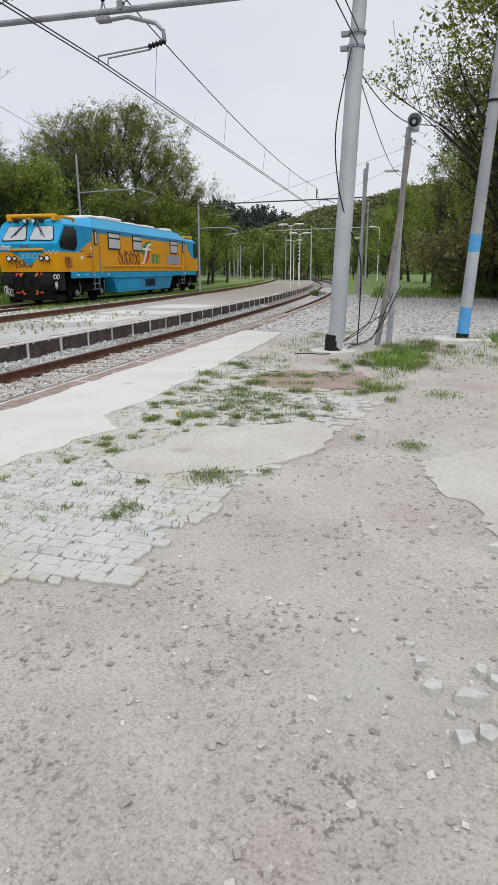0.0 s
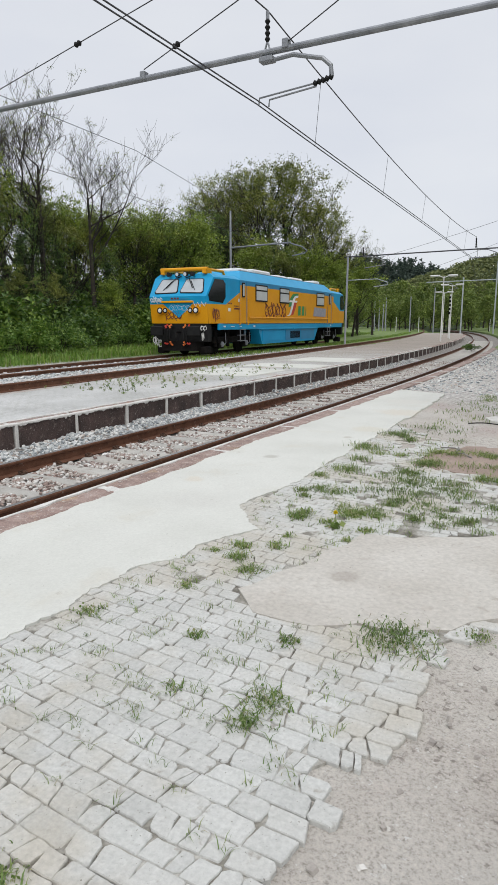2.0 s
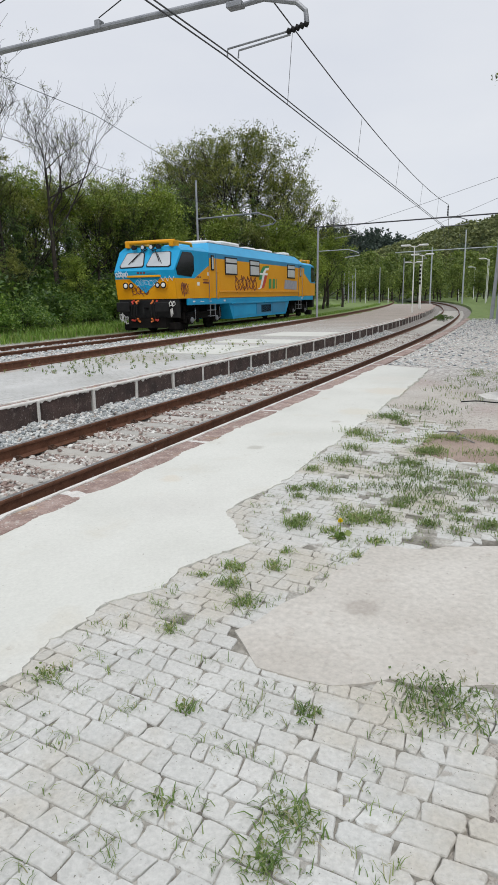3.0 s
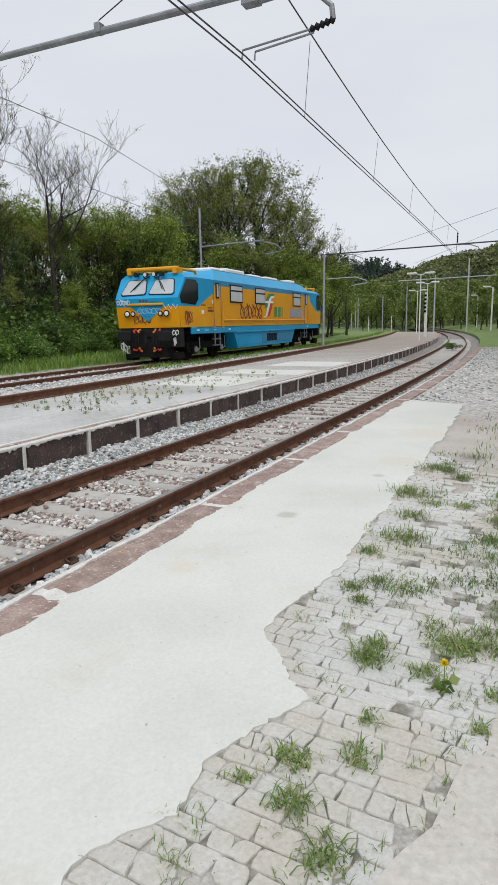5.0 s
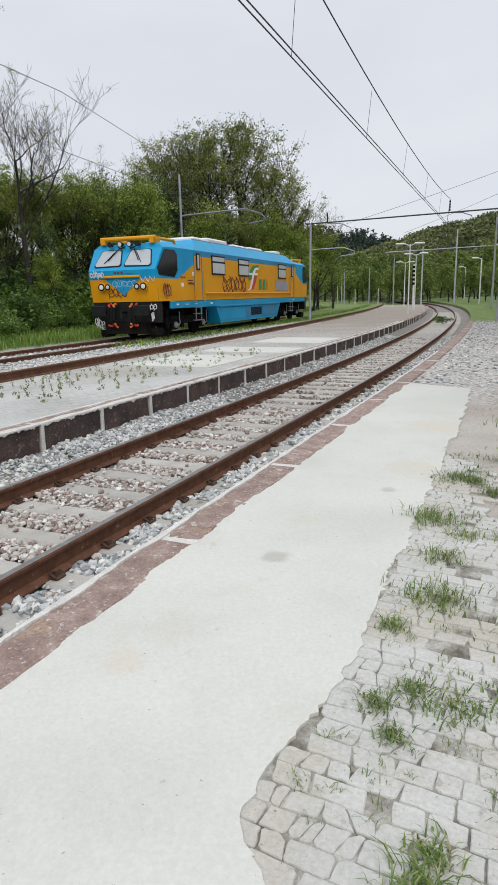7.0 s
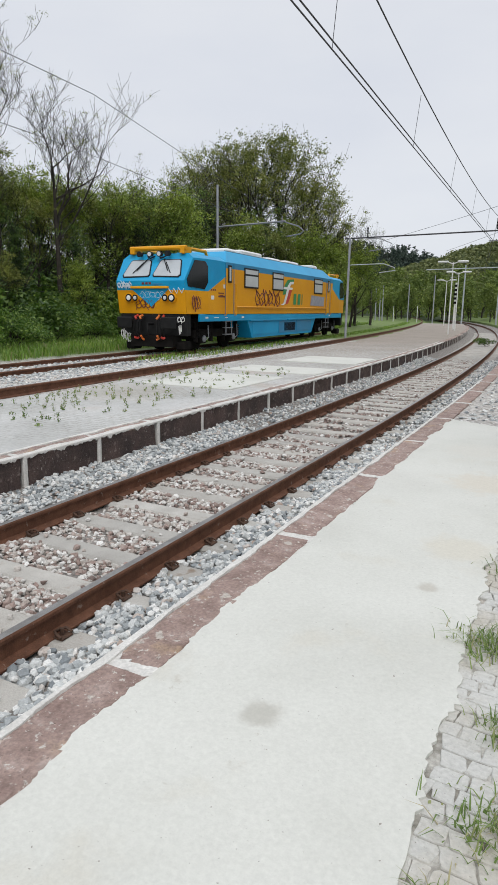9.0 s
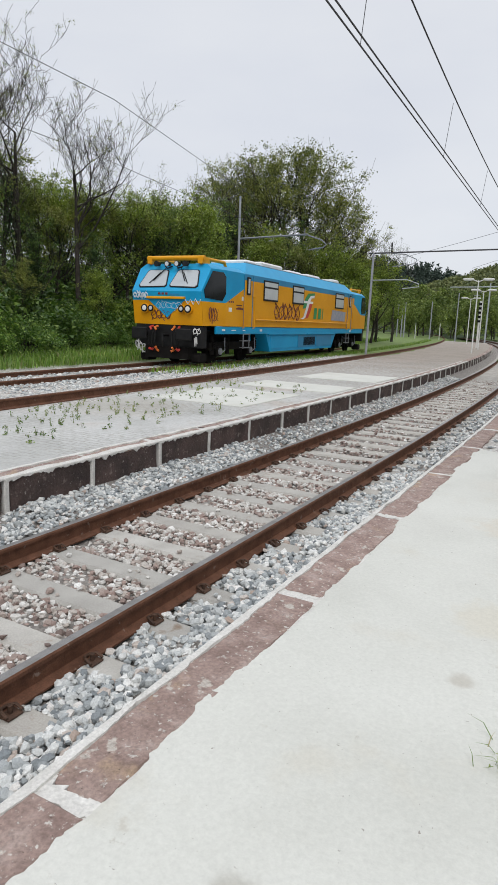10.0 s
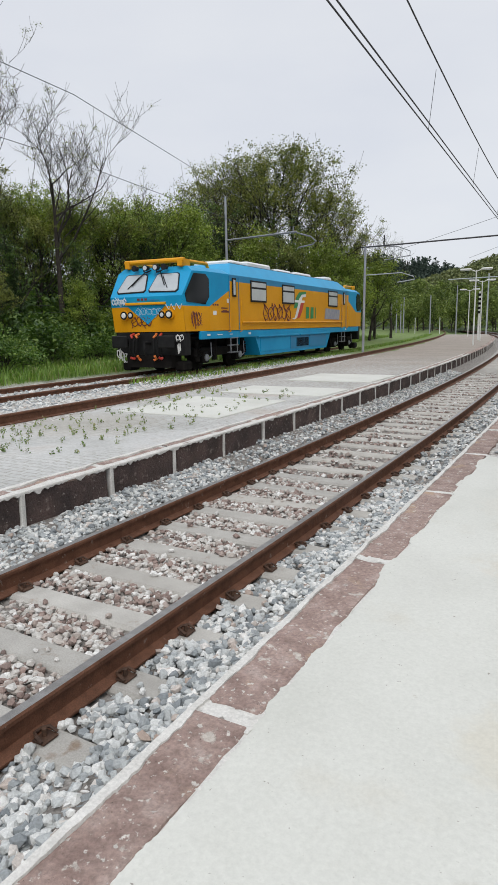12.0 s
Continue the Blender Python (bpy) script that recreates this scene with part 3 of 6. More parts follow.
def build_far_platform():
    ys = stretch(-12, 90)
    v, f = [], []
    for y in ys:
        a, b = track_2(y) + 0.83, track_1(y) - 1.86
        for i in range(7):
            x = a + (b - a) * i / 6
            v.append((x, y, -0.004 + 0.012 * math.sin(x * 2.1 + y * 1.3)))
    n = 7
    for i in range(len(ys) - 1):
        for j in range(n - 1):
            f.append((i * n + j, i * n + j + 1, (i + 1) * n + j + 1, (i + 1) * n + j))
    top = tagged(arrays("platform", v, f, M_FARPAV), "worn pale grey island platform with weeds in its joints", "platform", kind="structure")
    rng = random.Random(3)
    blocks = []
    for var in range(4):
        bm = fresh()
        box(bm, -0.135, 0.135, -0.575, 0.575, -0.47, 0.012, 0.018)
        bmesh.ops.subdivide_edges(bm, edges=[e for e in bm.edges if e.calc_length() > 0.4], cuts=3)
        for w in bm.verts:
            w.co += Vector((rng.uniform(-0.012, 0.012), rng.uniform(-0.01, 0.01), rng.uniform(-0.01, 0.01)))
        bm.normal_update()
        # side faces get a darker copy of the stone, chosen by which way they face
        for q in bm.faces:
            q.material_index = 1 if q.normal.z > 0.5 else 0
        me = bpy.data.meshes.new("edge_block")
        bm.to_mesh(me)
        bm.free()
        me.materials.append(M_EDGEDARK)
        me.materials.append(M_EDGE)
        blocks.append(me)
    bmj = fresh()
    box(bmj, -0.150, 0.13, -0.030, 0.030, -0.46, 0.008, 0.012)
    joint = bpy.data.meshes.new("mortar_joint")
    bmj.to_mesh(joint)
    bmj.free()
    joint.materials.append(M_MORTAR)
    y = 12.32 - 1.22 * 9
    k = 0
    while y < 80:
        dx = (track_1(y + 0.5) - track_1(y - 0.5))
        turn = -math.degrees(math.atan(dx))
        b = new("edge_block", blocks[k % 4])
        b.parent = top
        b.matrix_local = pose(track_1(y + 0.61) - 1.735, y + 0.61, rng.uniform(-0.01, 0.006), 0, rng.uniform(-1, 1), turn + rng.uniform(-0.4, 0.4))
        j = new("mortar_joint", joint)
        j.parent = top
        j.matrix_local = pose(track_1(y) - 1.732, y + rng.uniform(-0.02, 0.02), -0.004, rng.uniform(-2, 2), 0, turn + 180)
        y += 1.22
        k += 1
    ragged("mortar_crust", lambda y: track_1(y) - 1.615, -0.08, 0.06, 2.0, 40.0, 0.017, M_MORTAR, top, 1)
    ragged("mortar_crust", lambda y: track_1(y) - 1.88, 0.06, 0.06, 2.0, 40.0, 0.018, M_MORTAR, top, 6)
    # mortar run down over the face of the edge stones
    bm = fresh()
    y, prev = 2.0, None
    while y < 40:
        drop = max(0.003, 0.012 + 0.042 * noise.fractal(Vector((3.0, y * 7.0, 0)), 0.5, 2.3, 6))
        x = track_1(y) - 1.585
        row = [bm.verts.new(p) for p in ((x - 0.06, y, 0.019), (x - 0.004, y, 0.014), (x, y, 0.002), (x, y, -drop), (x - 0.02, y, -drop - 0.006))]
        if prev:
            for i in range(4):
                bm.faces.new((prev[i], row[i], row[i + 1], prev[i + 1]))
        prev = row
        y += 0.025 if y < 20 else 0.1
    bmesh.ops.recalc_face_normals(bm, faces=bm.faces)
    part("mortar_run", bm, M_MORTAR, top)
    # pale repair slabs
    for x, y0, w, l in ((-9.2, 17.2, 2.2, 2.6), (-9.0, 20.8, 2.6, 1.6), (-9.0, 24.2, 2.4, 2.4)):
        bm = fresh()
        box(bm, x - w / 2, x + w / 2, y0, y0 + l, -0.03, 0.016, 0.01)
        part("slab", bm, M_CONC, top)
    return top


build_far_platform()


# ---- near platform ----
def wavy(pts, amp, step, seed):
    """Points along an outline with small irregular offsets."""
    r = random.Random(seed)
    out = []
    for (x0, y0), (x1, y1) in zip(pts, pts[1:]):
        n = max(1, int(math.hypot(x1 - x0, y1 - y0) / step))
        for i in range(n):
            t = i / n
            out.append((x0 + (x1 - x0) * t + r.uniform(-amp, amp), y0 + (y1 - y0) * t + r.uniform(-amp, amp)))
    return out + [pts[-1]]


CONC_EDGE = [(-2.6, -12.0), (-2.6, 2.0), (-2.48, 4.3), (-2.41, 4.51), (-2.48, 4.9), (-2.44, 5.27), (-2.34, 5.55), (-2.29, 5.96), (-2.17, 6.12), (-2.16, 6.26), (-2.3, 6.38), (-2.45, 6.57), (-2.52, 6.67), (-2.5, 6.9), (-2.44, 7.3), (-2.43, 7.9), (-2.45, 8.5), (-2.46, 9.2), (-2.48, 10.2), (-2.5, 11.6), (-2.53, 13.4), (-2.6, 15.0)]


def concrete_edge(y):
    for (x0, y0), (x1, y1) in zip(CONC_EDGE, CONC_EDGE[1:]):
        if y0 <= y < y1:
            return x0 + (x1 - x0) * (y - y0) / (y1 - y0)
    return -9.0


def build_near_platform():
    edge = wavy(wavy(CONC_EDGE, 0.036, 0.16, 4), 0.014, 0.028, 5)
    outline = [(-3.62, -12.0)] + edge + [(-2.64, 15.45), (-3.62, 15.85)]
    bm = fresh()
    prism(bm, outline, -0.4, 0.009)
    slab = tagged(part("platform", bm, M_CONC), "smooth cream concrete platform strip with faint stains", "platform", kind="structure")
    rng = random.Random(9)
    y = 8.45 - 1.86 * 8
    while y < 40:
        bm = fresh()
        box(bm, -0.13, 0.13, 0.035, 1.825, -0.40, 0.006, 0.012)
        bmesh.ops.subdivide_edges(bm, edges=[e for e in bm.edges if e.calc_length() > 1.0], cuts=9)
        for w in bm.verts:
            w.co += Vector((rng.uniform(-0.012, 0.012), 0, rng.uniform(-0.006, 0.006)))
        s = part("edge_block", bm, M_EDGE, slab)
        turn = math.degrees(math.atan((y - 14) / 400)) if y > 14 else 0
        s.matrix_local = pose(track_1(y + 0.9) + 1.885, y, rng.uniform(-0.006, 0.004), 0, rng.uniform(-0.6, 0.6), turn)
        if y > 2:
            bm = fresh()
            x = track_1(y) + 1.885
            pts = wavy([(x - 0.15, y - 0.045), (x + 0.15, y - 0.05), (x + 0.17, y + 0.04), (x - 0.15, y + 0.045), (x - 0.15, y - 0.045)], 0.028, 0.035, int(y * 10))[:-1]
            prism(bm, pts, -0.4, 0.004)
            part("mortar_joint", bm, M_MORTAR, slab)
        y += 1.86
    bm = fresh()
    box(bm, -3.70, -3.612, -12, 14.5, -0.35, -0.0005)
    part("mortar_bed", bm, M_MORTAR, slab)
    ragged("mortar_crust", lambda y: track_1(y) + 2.034, -0.024, 0.075, 5.0, 15.8, 0.0093, M_CONC, slab, 2)
    ragged("mortar_crust", lambda y: track_1(y) + 1.735, 0.04, 0.04, 5.0, 22.0, 0.014, M_MORTAR, slab, 3)
    return slab


NEAR = build_near_platform()

PATCH = [(-1.76, 5.27), (-1.55, 5.1), (-1.27, 5.09), (-1.05, 5.2), (-0.73, 5.3), (-0.44, 5.61), (-0.25, 6.0), (-0.2, 6.6), (-0.43, 6.95), (-1.06, 6.6), (-1.44, 6.45), (-1.6, 5.79)]


def inside(x, y, poly):
    hit = False
    for (x0, y0), (x1, y1) in zip(poly, poly[1:] + poly[:1]):
        if (y0 > y) != (y1 > y) and x < (x1 - x0) * (y - y0) / (y1 - y0) + x0:
            hit = not hit
    return hit


def build_paving():
    bm = fresh()
    prism(bm, wavy(PATCH + PATCH[:1], 0.03, 0.1, 8)[:-1], -0.1, 0.006)
    patch = tagged(part("screed_patch", bm, M_PATCH), "worn cement patch with a crumbled hollow", "pavement", kind="structure")
    area = [(-2.75, 3.1), (-1.46, 3.42), (-1.2, 3.47), (-1.03, 3.57), (-0.76, 3.58), (-0.76, 3.75), (-0.85, 3.84), (-0.74, 3.95), (-0.73, 4.05), (-0.84, 4.22), (-0.75, 4.33), (-0.65, 4.45), (-0.62, 4.9), (-0.64, 5.1), (-0.56, 5.4), (-0.42, 5.61), (-0.1, 6.9), (0.1, 8.0), (-0.6, 8.8), (-1.6, 10.2), (-2.75, 11.5)]
    pave = empty("sett_paving", pose(0, 0, 0), "grey stone sett paving with sunken grassy joints", "pavement", kind="structure")
    bed = [(-2.75, 3.3), (-1.46, 3.54), (-0.95, 3.66), (-0.84, 3.75), (-0.82, 3.95), (-0.93, 4.2), (-0.78, 4.52), (-0.74, 4.9), (-0.68, 5.2), (-0.55, 5.6), (-0.3, 6.7), (-0.2, 7.6), (-0.8, 8.3), (-2.0, 9.3), (-2.75, 10.2)]
    bm = fresh()
    prism(bm, wavy(bed + bed[:1], 0.03, 0.08, 5)[:-1], -0.12, -0.005)
    part("bedding", bm, mat("joint soil", [(0.34, (0.12, 0.11, 0.09)), (0.46, (0.25, 0.235, 0.20)), (0.58, (0.43, 0.415, 0.375))], 7.0, 0.95, 0.7, 60, 0.35), pave)
    rng = random.Random(21)
    def wave(k, x):
        """The wandering line between two rows."""
        return 3.15 + k * 0.086 + 0.03 * math.sin(x * 1.7) - 0.02 * x + 0.014 * noise.noise(Vector((x * 3.1, k * 7.7, 0))) + 0.012 * noise.noise(Vector((x * 0.9, k * 3.3, 5)))

    def worn_outline(pts, gap, rough):
        """The corners drawn in by half a joint, with chipped corners and uneven sides."""
        cx, cy = sum(p[0] for p in pts) / len(pts), sum(p[1] for p in pts) / len(pts)
        drawn = []
        for x, y in pts:
            d = math.hypot(x - cx, y - cy)
            k = 1 - gap * 1.35 / d
            drawn.append((cx + (x - cx) * k, cy + (y - cy) * k))
        out = []
        n = len(drawn)
        for i in range(n):
            p, q, o = drawn[i], drawn[(i + 1) % n], drawn[i - 1]
            chip = rng.uniform(0.006, 0.018) if rng.random() < 0.35 else 0.003
            lo, lq = math.dist(p, o), math.dist(p, q)
            out.append((p[0] + (o[0] - p[0]) * chip / lo, p[1] + (o[1] - p[1]) * chip / lo))
            out.append((p[0] + (q[0] - p[0]) * chip / lq, p[1] + (q[1] - p[1]) * chip / lq))
            for t in (0.36, 0.68):
                out.append((p[0] + (q[0] - p[0]) * t + rng.uniform(-rough, rough), p[1] + (q[1] - p[1]) * t + rng.uniform(-rough, rough)))
        return out, cx, cy

    def sett(bm, outline, cx, cy, top):
        tx, ty = rng.uniform(-0.018, 0.018), rng.uniform(-0.018, 0.018)
        def level(x, y):
            return top + (x - cx) * tx + (y - cy) * ty
        lo = [bm.verts.new((x, y, -0.05)) for x, y in outline]
        mid = [bm.verts.new((x, y, level(x, y) - 0.004)) for x, y in outline]
        hi = [bm.verts.new((cx + (x - cx) * 0.955, cy + (y - cy) * 0.94, level(x, y) + rng.uniform(-0.0006, 0.0006))) for x, y in outline]
        bm.faces.new(hi)
        n = len(outline)
        for i in range(n):
            j = (i + 1) % n
            bm.faces.new((lo[i], lo[j], mid[j], mid[i]))
            bm.faces.new((mid[i], mid[j], hi[j], hi[i]))

    rest, count = fresh(), 0
    for k in range(96):
        x = -2.8 + rng.uniform(0, 0.12)
        while x < 0.2:
            l = rng.choice((0.075, 0.095, 0.115, 0.13, 0.145, 0.165))
            x1 = x + l * rng.uniform(0.92, 1.08)
            lean = rng.uniform(-0.012, 0.012)
            quad = [(x + lean, wave(k, x)), (x1 + lean, wave(k, x1)), (x1 - lean, wave(k + 1, x1)), (x - lean, wave(k + 1, x))]
            xc, yc = (x + x1) / 2, (wave(k, x) + wave(k + 1, x1)) / 2
            x = x1
            worn = (yc - 6.2) / 3.5
            lost = 0.008 if yc < 6.2 or xc < concrete_edge(yc) + 0.3 else 0.02 + worn * 0.3 + (0.2 if xc > -1.3 else 0)
            if not inside(xc, yc, area) or not inside(x1 - 0.055, yc, area) or inside(xc, yc, PATCH) or xc < concrete_edge(yc) - 0.03 or rng.random() < lost:
                continue
            top = 0.002 + rng.uniform(-0.002, 0.002) - 0.003 * max(0.0, min(1.0, worn))
            shapes = [quad]
            if rng.random() < 0.13:
                t, u = rng.uniform(0.3, 0.7), rng.uniform(0.3, 0.7)
                a, b, c, d = quad
                e = (a[0] + (b[0] - a[0]) * t, a[1] + (b[1] - a[1]) * t)
                g = (d[0] + (c[0] - d[0]) * u, d[1] + (c[1] - d[1]) * u)
                shapes = [[a, e, g, d], [e, b, c, g]]
            for shape in shapes:
                outline, cx, cy = worn_outline(shape, rng.uniform(0.0012, 0.0034), 0.003)
                if count < 300:
                    bm = fresh()
                    sett(bm, outline, cx, cy, top)
                    part("sett", bm, M_SETT, pave)
                    count += 1
                else:
                    sett(rest, outline, cx, cy, top)
    tagged(part("setts", rest, M_SETT, pave), kind="stuff")
    return pave


build_paving()


def build_broken_paving():
    """Loose and broken setts at the ragged end of a second paved patch."""
    pave = empty("sett_paving", pose(0, 0, 0), "pale second patch of worn setts and screed", "pavement", kind="structure")
    edge = [(0.53, 5.95), (0.65, 5.36), (0.78, 5.14), (0.90, 4.95), (0.93, 4.71), (1.03, 4.45), (1.05, 3.9), (0.97, 3.5), (0.95, 3.1), (1.1, 2.6), (3.2, 2.4), (3.2, 6.6), (1.2, 6.5)]
    bm = fresh()
    prism(bm, wavy(edge + edge[:1], 0.05, 0.06, 14)[:-1], -0.12, -0.004)
    part("screed", bm, M_PATCH, pave)
    r = random.Random(8)
    for x, y, l, w, h, z in ((0.56, 3.31, 0.075, 0.06, 0.05, 0), (0.61, 3.17, 0.10, 0.075, 0.05, 0), (0.73, 3.15, 0.13, 0.10, 0.06, 0.0), (0.82, 3.25, 0.07, 0.06, 0.04, 0.01), (0.70, 2.94, 0.10, 0.075, 0.05, 0), (0.77, 2.98, 0.10, 0.08, 0.05, 0), (0.86, 4.07, 0.055, 0.045, 0.035, 0), (0.95, 4.42, 0.16, 0.09, 0.06, 0.0), (0.62, 4.62, 0.09, 0.05, 0.03, 0), (0.26, 4.46, 0.05, 0.04, 0.03, 0),
                          (0.90, 3.33, 0.12, 0.10, 0.06, 0.01), (0.88, 3.12, 0.13, 0.10, 0.06, 0.0), (0.84, 2.98, 0.10, 0.09, 0.05, 0), (0.77, 3.30, 0.09, 0.06, 0.05, 0), (0.92, 3.5, 0.12, 0.1, 0.06, 0.01), (0.9, 2.85, 0.12, 0.1, 0.05, 0), (0.33, 3.05, 0.035, 0.03, 0.02, 0), (0.1, 2.7, 0.03, 0.025, 0.02, 0), (1.0, 3.38, 0.17, 0.13, 0.06, 0.02), (1.02, 3.2, 0.16, 0.13, 0.06, 0.02), (0.99, 3.04, 0.15, 0.12, 0.06, 0.02), (0.95, 3.62, 0.15, 0.12, 0.05, 0.02), (0.52, 3.42, 0.05, 0.04, 0.03, 0), (0.66, 3.05, 0.05, 0.035, 0.03, 0)):
        bm = fresh()
        n = r.choice((4, 4, 5, 5))
        a0 = r.uniform(0, 6)
        pts = []
        for i in range(n):
            a = a0 + 2 * math.pi * i / n
            k = r.uniform(0.45, 0.72)
            pts.append((l * k * math.cos(a) * 1.1, w * k * math.sin(a) * 1.1))
        lo = [bm.verts.new((px, py, -0.03)) for px, py in pts]
        hi = [bm.verts.new((px * 0.9, py * 0.9, h * r.uniform(0.5, 0.8))) for px, py in pts]
        bm.faces.new(hi)
        for i in range(n):
            bm.faces.new((lo[i], lo[(i + 1) % n], hi[(i + 1) % n], hi[i]))
        bmesh.ops.recalc_face_normals(bm, faces=bm.faces)
        s = tagged(part("broken_sett", bm, M_SETT), "broken pale stone sett lying on the dirt", "stone", "broken setts")
        s.scale = (0.72, 0.72, 0.7)
        s.location, s.rotation_euler = (x, y, -0.012 + z), (r.uniform(-0.12, 0.12), r.uniform(-0.12, 0.12), r.uniform(0, 6))


build_broken_paving()


# ---- diagnostic rail vehicle ----
def half_width(s):
    if s < 1.5:
        return 1.36 + 0.12 * s / 1.5
    if s > 18.4:
        return 1.36 + 0.12 * (19.9 - s) / 1.5
    return 1.48


LOCO = pose(-15.25, 24.4, 0.03, 0, 0, 3.43)


def build_vehicle():
    v = empty("rail_vehicle", LOCO, "yellow and blue diagnostic railcar with graffiti, parked on the siding", "locomotive")

    def side_face(bm, outline, sign, mi, out=0.0):
        vs = [bm.verts.new((sign * (half_width(s) + out), s, z)) for s, z in outline]
        f = bm.faces.new(vs if sign > 0 else vs[::-1])
        f.material_index = mi
        return f

    L = 19.9
    bm = fresh()
    for sign in (1, -1):
        for m in (lambda s: s, lambda s: L - s):
            # cab sides: yellow below a line that rises behind the cab window
            for poly, mi in (([(0.15, 1.35), (0.04, 2.14), (1.5, 2.14), (1.5, 1.35)], 1), ([(1.5, 1.35), (1.5, 2.14), (2.85, 2.68), (2.95, 2.68), (2.95, 1.35)], 1),
                             ([(0.04, 2.14), (0.0, 2.45), (0.55, 3.22), (1.5, 3.24), (1.5, 2.14)], 0), ([(1.5, 2.14), (1.5, 3.24), (2.95, 3.24), (2.95, 2.68), (2.85, 2.68)], 0)):
                side_face(bm, [(m(s), z) for s, z in poly], sign, mi)
        side_face(bm, [(2.95, 1.35), (2.95, 3.02), (16.95, 3.02), (16.95, 1.35)], sign, 1)
        side_face(bm, [(2.95, 3.02), (2.95, 3.24), (16.95, 3.24), (16.95, 3.02)], sign, 2)
    # roof: cab crowns, raised middle with sloped shoulders
    for m in (lambda s: s, lambda s: L - s):
        prof = [(0.55, 3.22), (0.62, 3.38), (2.95, 3.40)]
        for (s0, z0), (s1, z1) in zip(prof, prof[1:]):
            w0, w1 = (half_width(m(s0)) if z0 < 3.3 else 1.2), 1.2
            bm.faces.new([bm.verts.new(p) for p in ((-w0, m(s0), z0), (w0, m(s0), z0), (w1, m(s1), z1), (-w1, m(s1), z1))])
        for sign in (1, -1):
            bm.faces.new([bm.verts.new(p) for p in ((sign * half_width(0.55), m(0.55), 3.22), (sign * 1.48, m(1.5), 3.24), (sign * 1.48, m(2.95), 3.24), (sign * 1.2, m(2.95), 3.40), (sign * 1.2, m(0.62), 3.38))])
        # front: lower panel and sloped screen panel
        h0, h1 = 1.36, half_width(0.55)
        rows = [(0.15, 1.35, 1.36), (0.04, 2.14, 1.36), (0.0, 2.45, 1.36), (0.55, 3.22, h1)]
        for i, mi in ((0, 1), (1, 0), (2, 0)):
            (sa, za, wa), (sb, zb, wb) = rows[i], rows[i + 1]
            f = bm.faces.new([bm.verts.new(p) for p in ((-wa, m(sa), za), (wa, m(sa), za), (wb, m(sb), zb), (-wb, m(sb), zb))])
            f.material_index = mi
        # bulkheads of the raised roof
        bm.faces.new([bm.verts.new(p) for p in ((-1.48, m(2.95), 3.24), (1.48, m(2.95), 3.24), (1.08, m(3.75), 3.70), (-1.08, m(3.75), 3.70))])
        for sign in (1, -1):
            bm.faces.new([bm.verts.new(p) for p in ((sign * 1.48, m(2.95), 3.24), (sign * 1.48, m(3.75), 3.24), (sign * 1.08, m(3.75), 3.70))])
    for sign in (1, -1):
        bm.faces.new([bm.verts.new(p) for p in ((sign * 1.48, 3.75, 3.24), (sign * 1.48, L - 3.75, 3.24), (sign * 1.08, L - 3.75, 3.70), (sign * 1.08, 3.75, 3.70))])
    bm.faces.new([bm.verts.new(p) for p in ((-1.08, 3.75, 3.70), (1.08, 3.75, 3.70), (1.08, L - 3.75, 3.70), (-1.08, L - 3.75, 3.70))])
    bm.faces.new([bm.verts.new(p) for p in ((-1.36, 0.15, 1.35), (1.36, 0.15, 1.35), (1.36, L - 0.15, 1.35), (-1.36, L - 0.15, 1.35))])
    bmesh.ops.remove_doubles(bm, verts=bm.verts, dist=0.002)
    bmesh.ops.recalc_face_normals(bm, faces=bm.faces)
    part("body", bm, [M_BLUE, M_YELLOW, M_DKBLUE], v)

    for sign in (1, -1):
        bm = fresh()
        box(bm, sign * 1.42 - 0.05, sign * 1.42 + 0.05, 0.9, L - 0.9, 1.08, 1.345, 0.02)
        part("skirt", bm, M_BLUE, v, "blue sill skirt")
        bm = fresh()
        tube(bm, [(sign * 1.53, 3.8, 1.62), (sign * 1.53, 15.8, 1.62)], 0.03, 8)
        for k in range(9):
            tube(bm, [(sign * 1.46, 3.9 + k * 1.47, 1.62), (sign * 1.53, 3.9 + k * 1.47, 1.62)], 0.018, 6)
        part("handrail", bm, M_YELLOW, v)
        # equipment box under the middle, with splayed ends
        bm = fresh()
        pts = [(5.1, 1.16), (5.6, 0.36), (13.5, 0.36), (14.2, 1.16)]
        a = [bm.verts.new((sign * 1.40, s, z)) for s, z in pts]
        b = [bm.verts.new((sign * 0.2, s, z)) for s, z in pts]
        bm.faces.new(a)
        bm.faces.new(b[::-1])
        for i in range(4):
            j = (i + 1) % 4
            bm.faces.new((a[i], a[j], b[j], b[i]))
        bmesh.ops.recalc_face_normals(bm, faces=bm.faces)
        part("equipment_box", bm, M_BLUE, v)
        for s0, s1 in ((5.6, 8.6), (8.7, 11.0), (11.1, 13.4)):
            bm = fresh()
            box(bm, sign * 1.405 - 0.012, sign * 1.405 + 0.012, s0, s1, 0.48, 1.02, 0.008)
            part("panel", bm, M_DKBLUE if s0 > 8 else M_BLUE, v)
        for s0, s1 in ((5.3, 9.6), (9.75, 13.9)):
            bm = fresh()
            box(bm, sign * 1.42 - 0.05, sign * 1.42 + 0.06, s0, s1, 1.05, 1.12, 0.015)
            part("lid", bm, M_BLUE, v)
        bm = fresh()
        for k in range(14):
            box(bm, sign * 1.42 - 0.01, sign * 1.42 + 0.01, 9.4 + k * 0.11, 9.46 + k * 0.11, 0.56, 0.94)
        part("grille", bm, M_BOGIE, v)

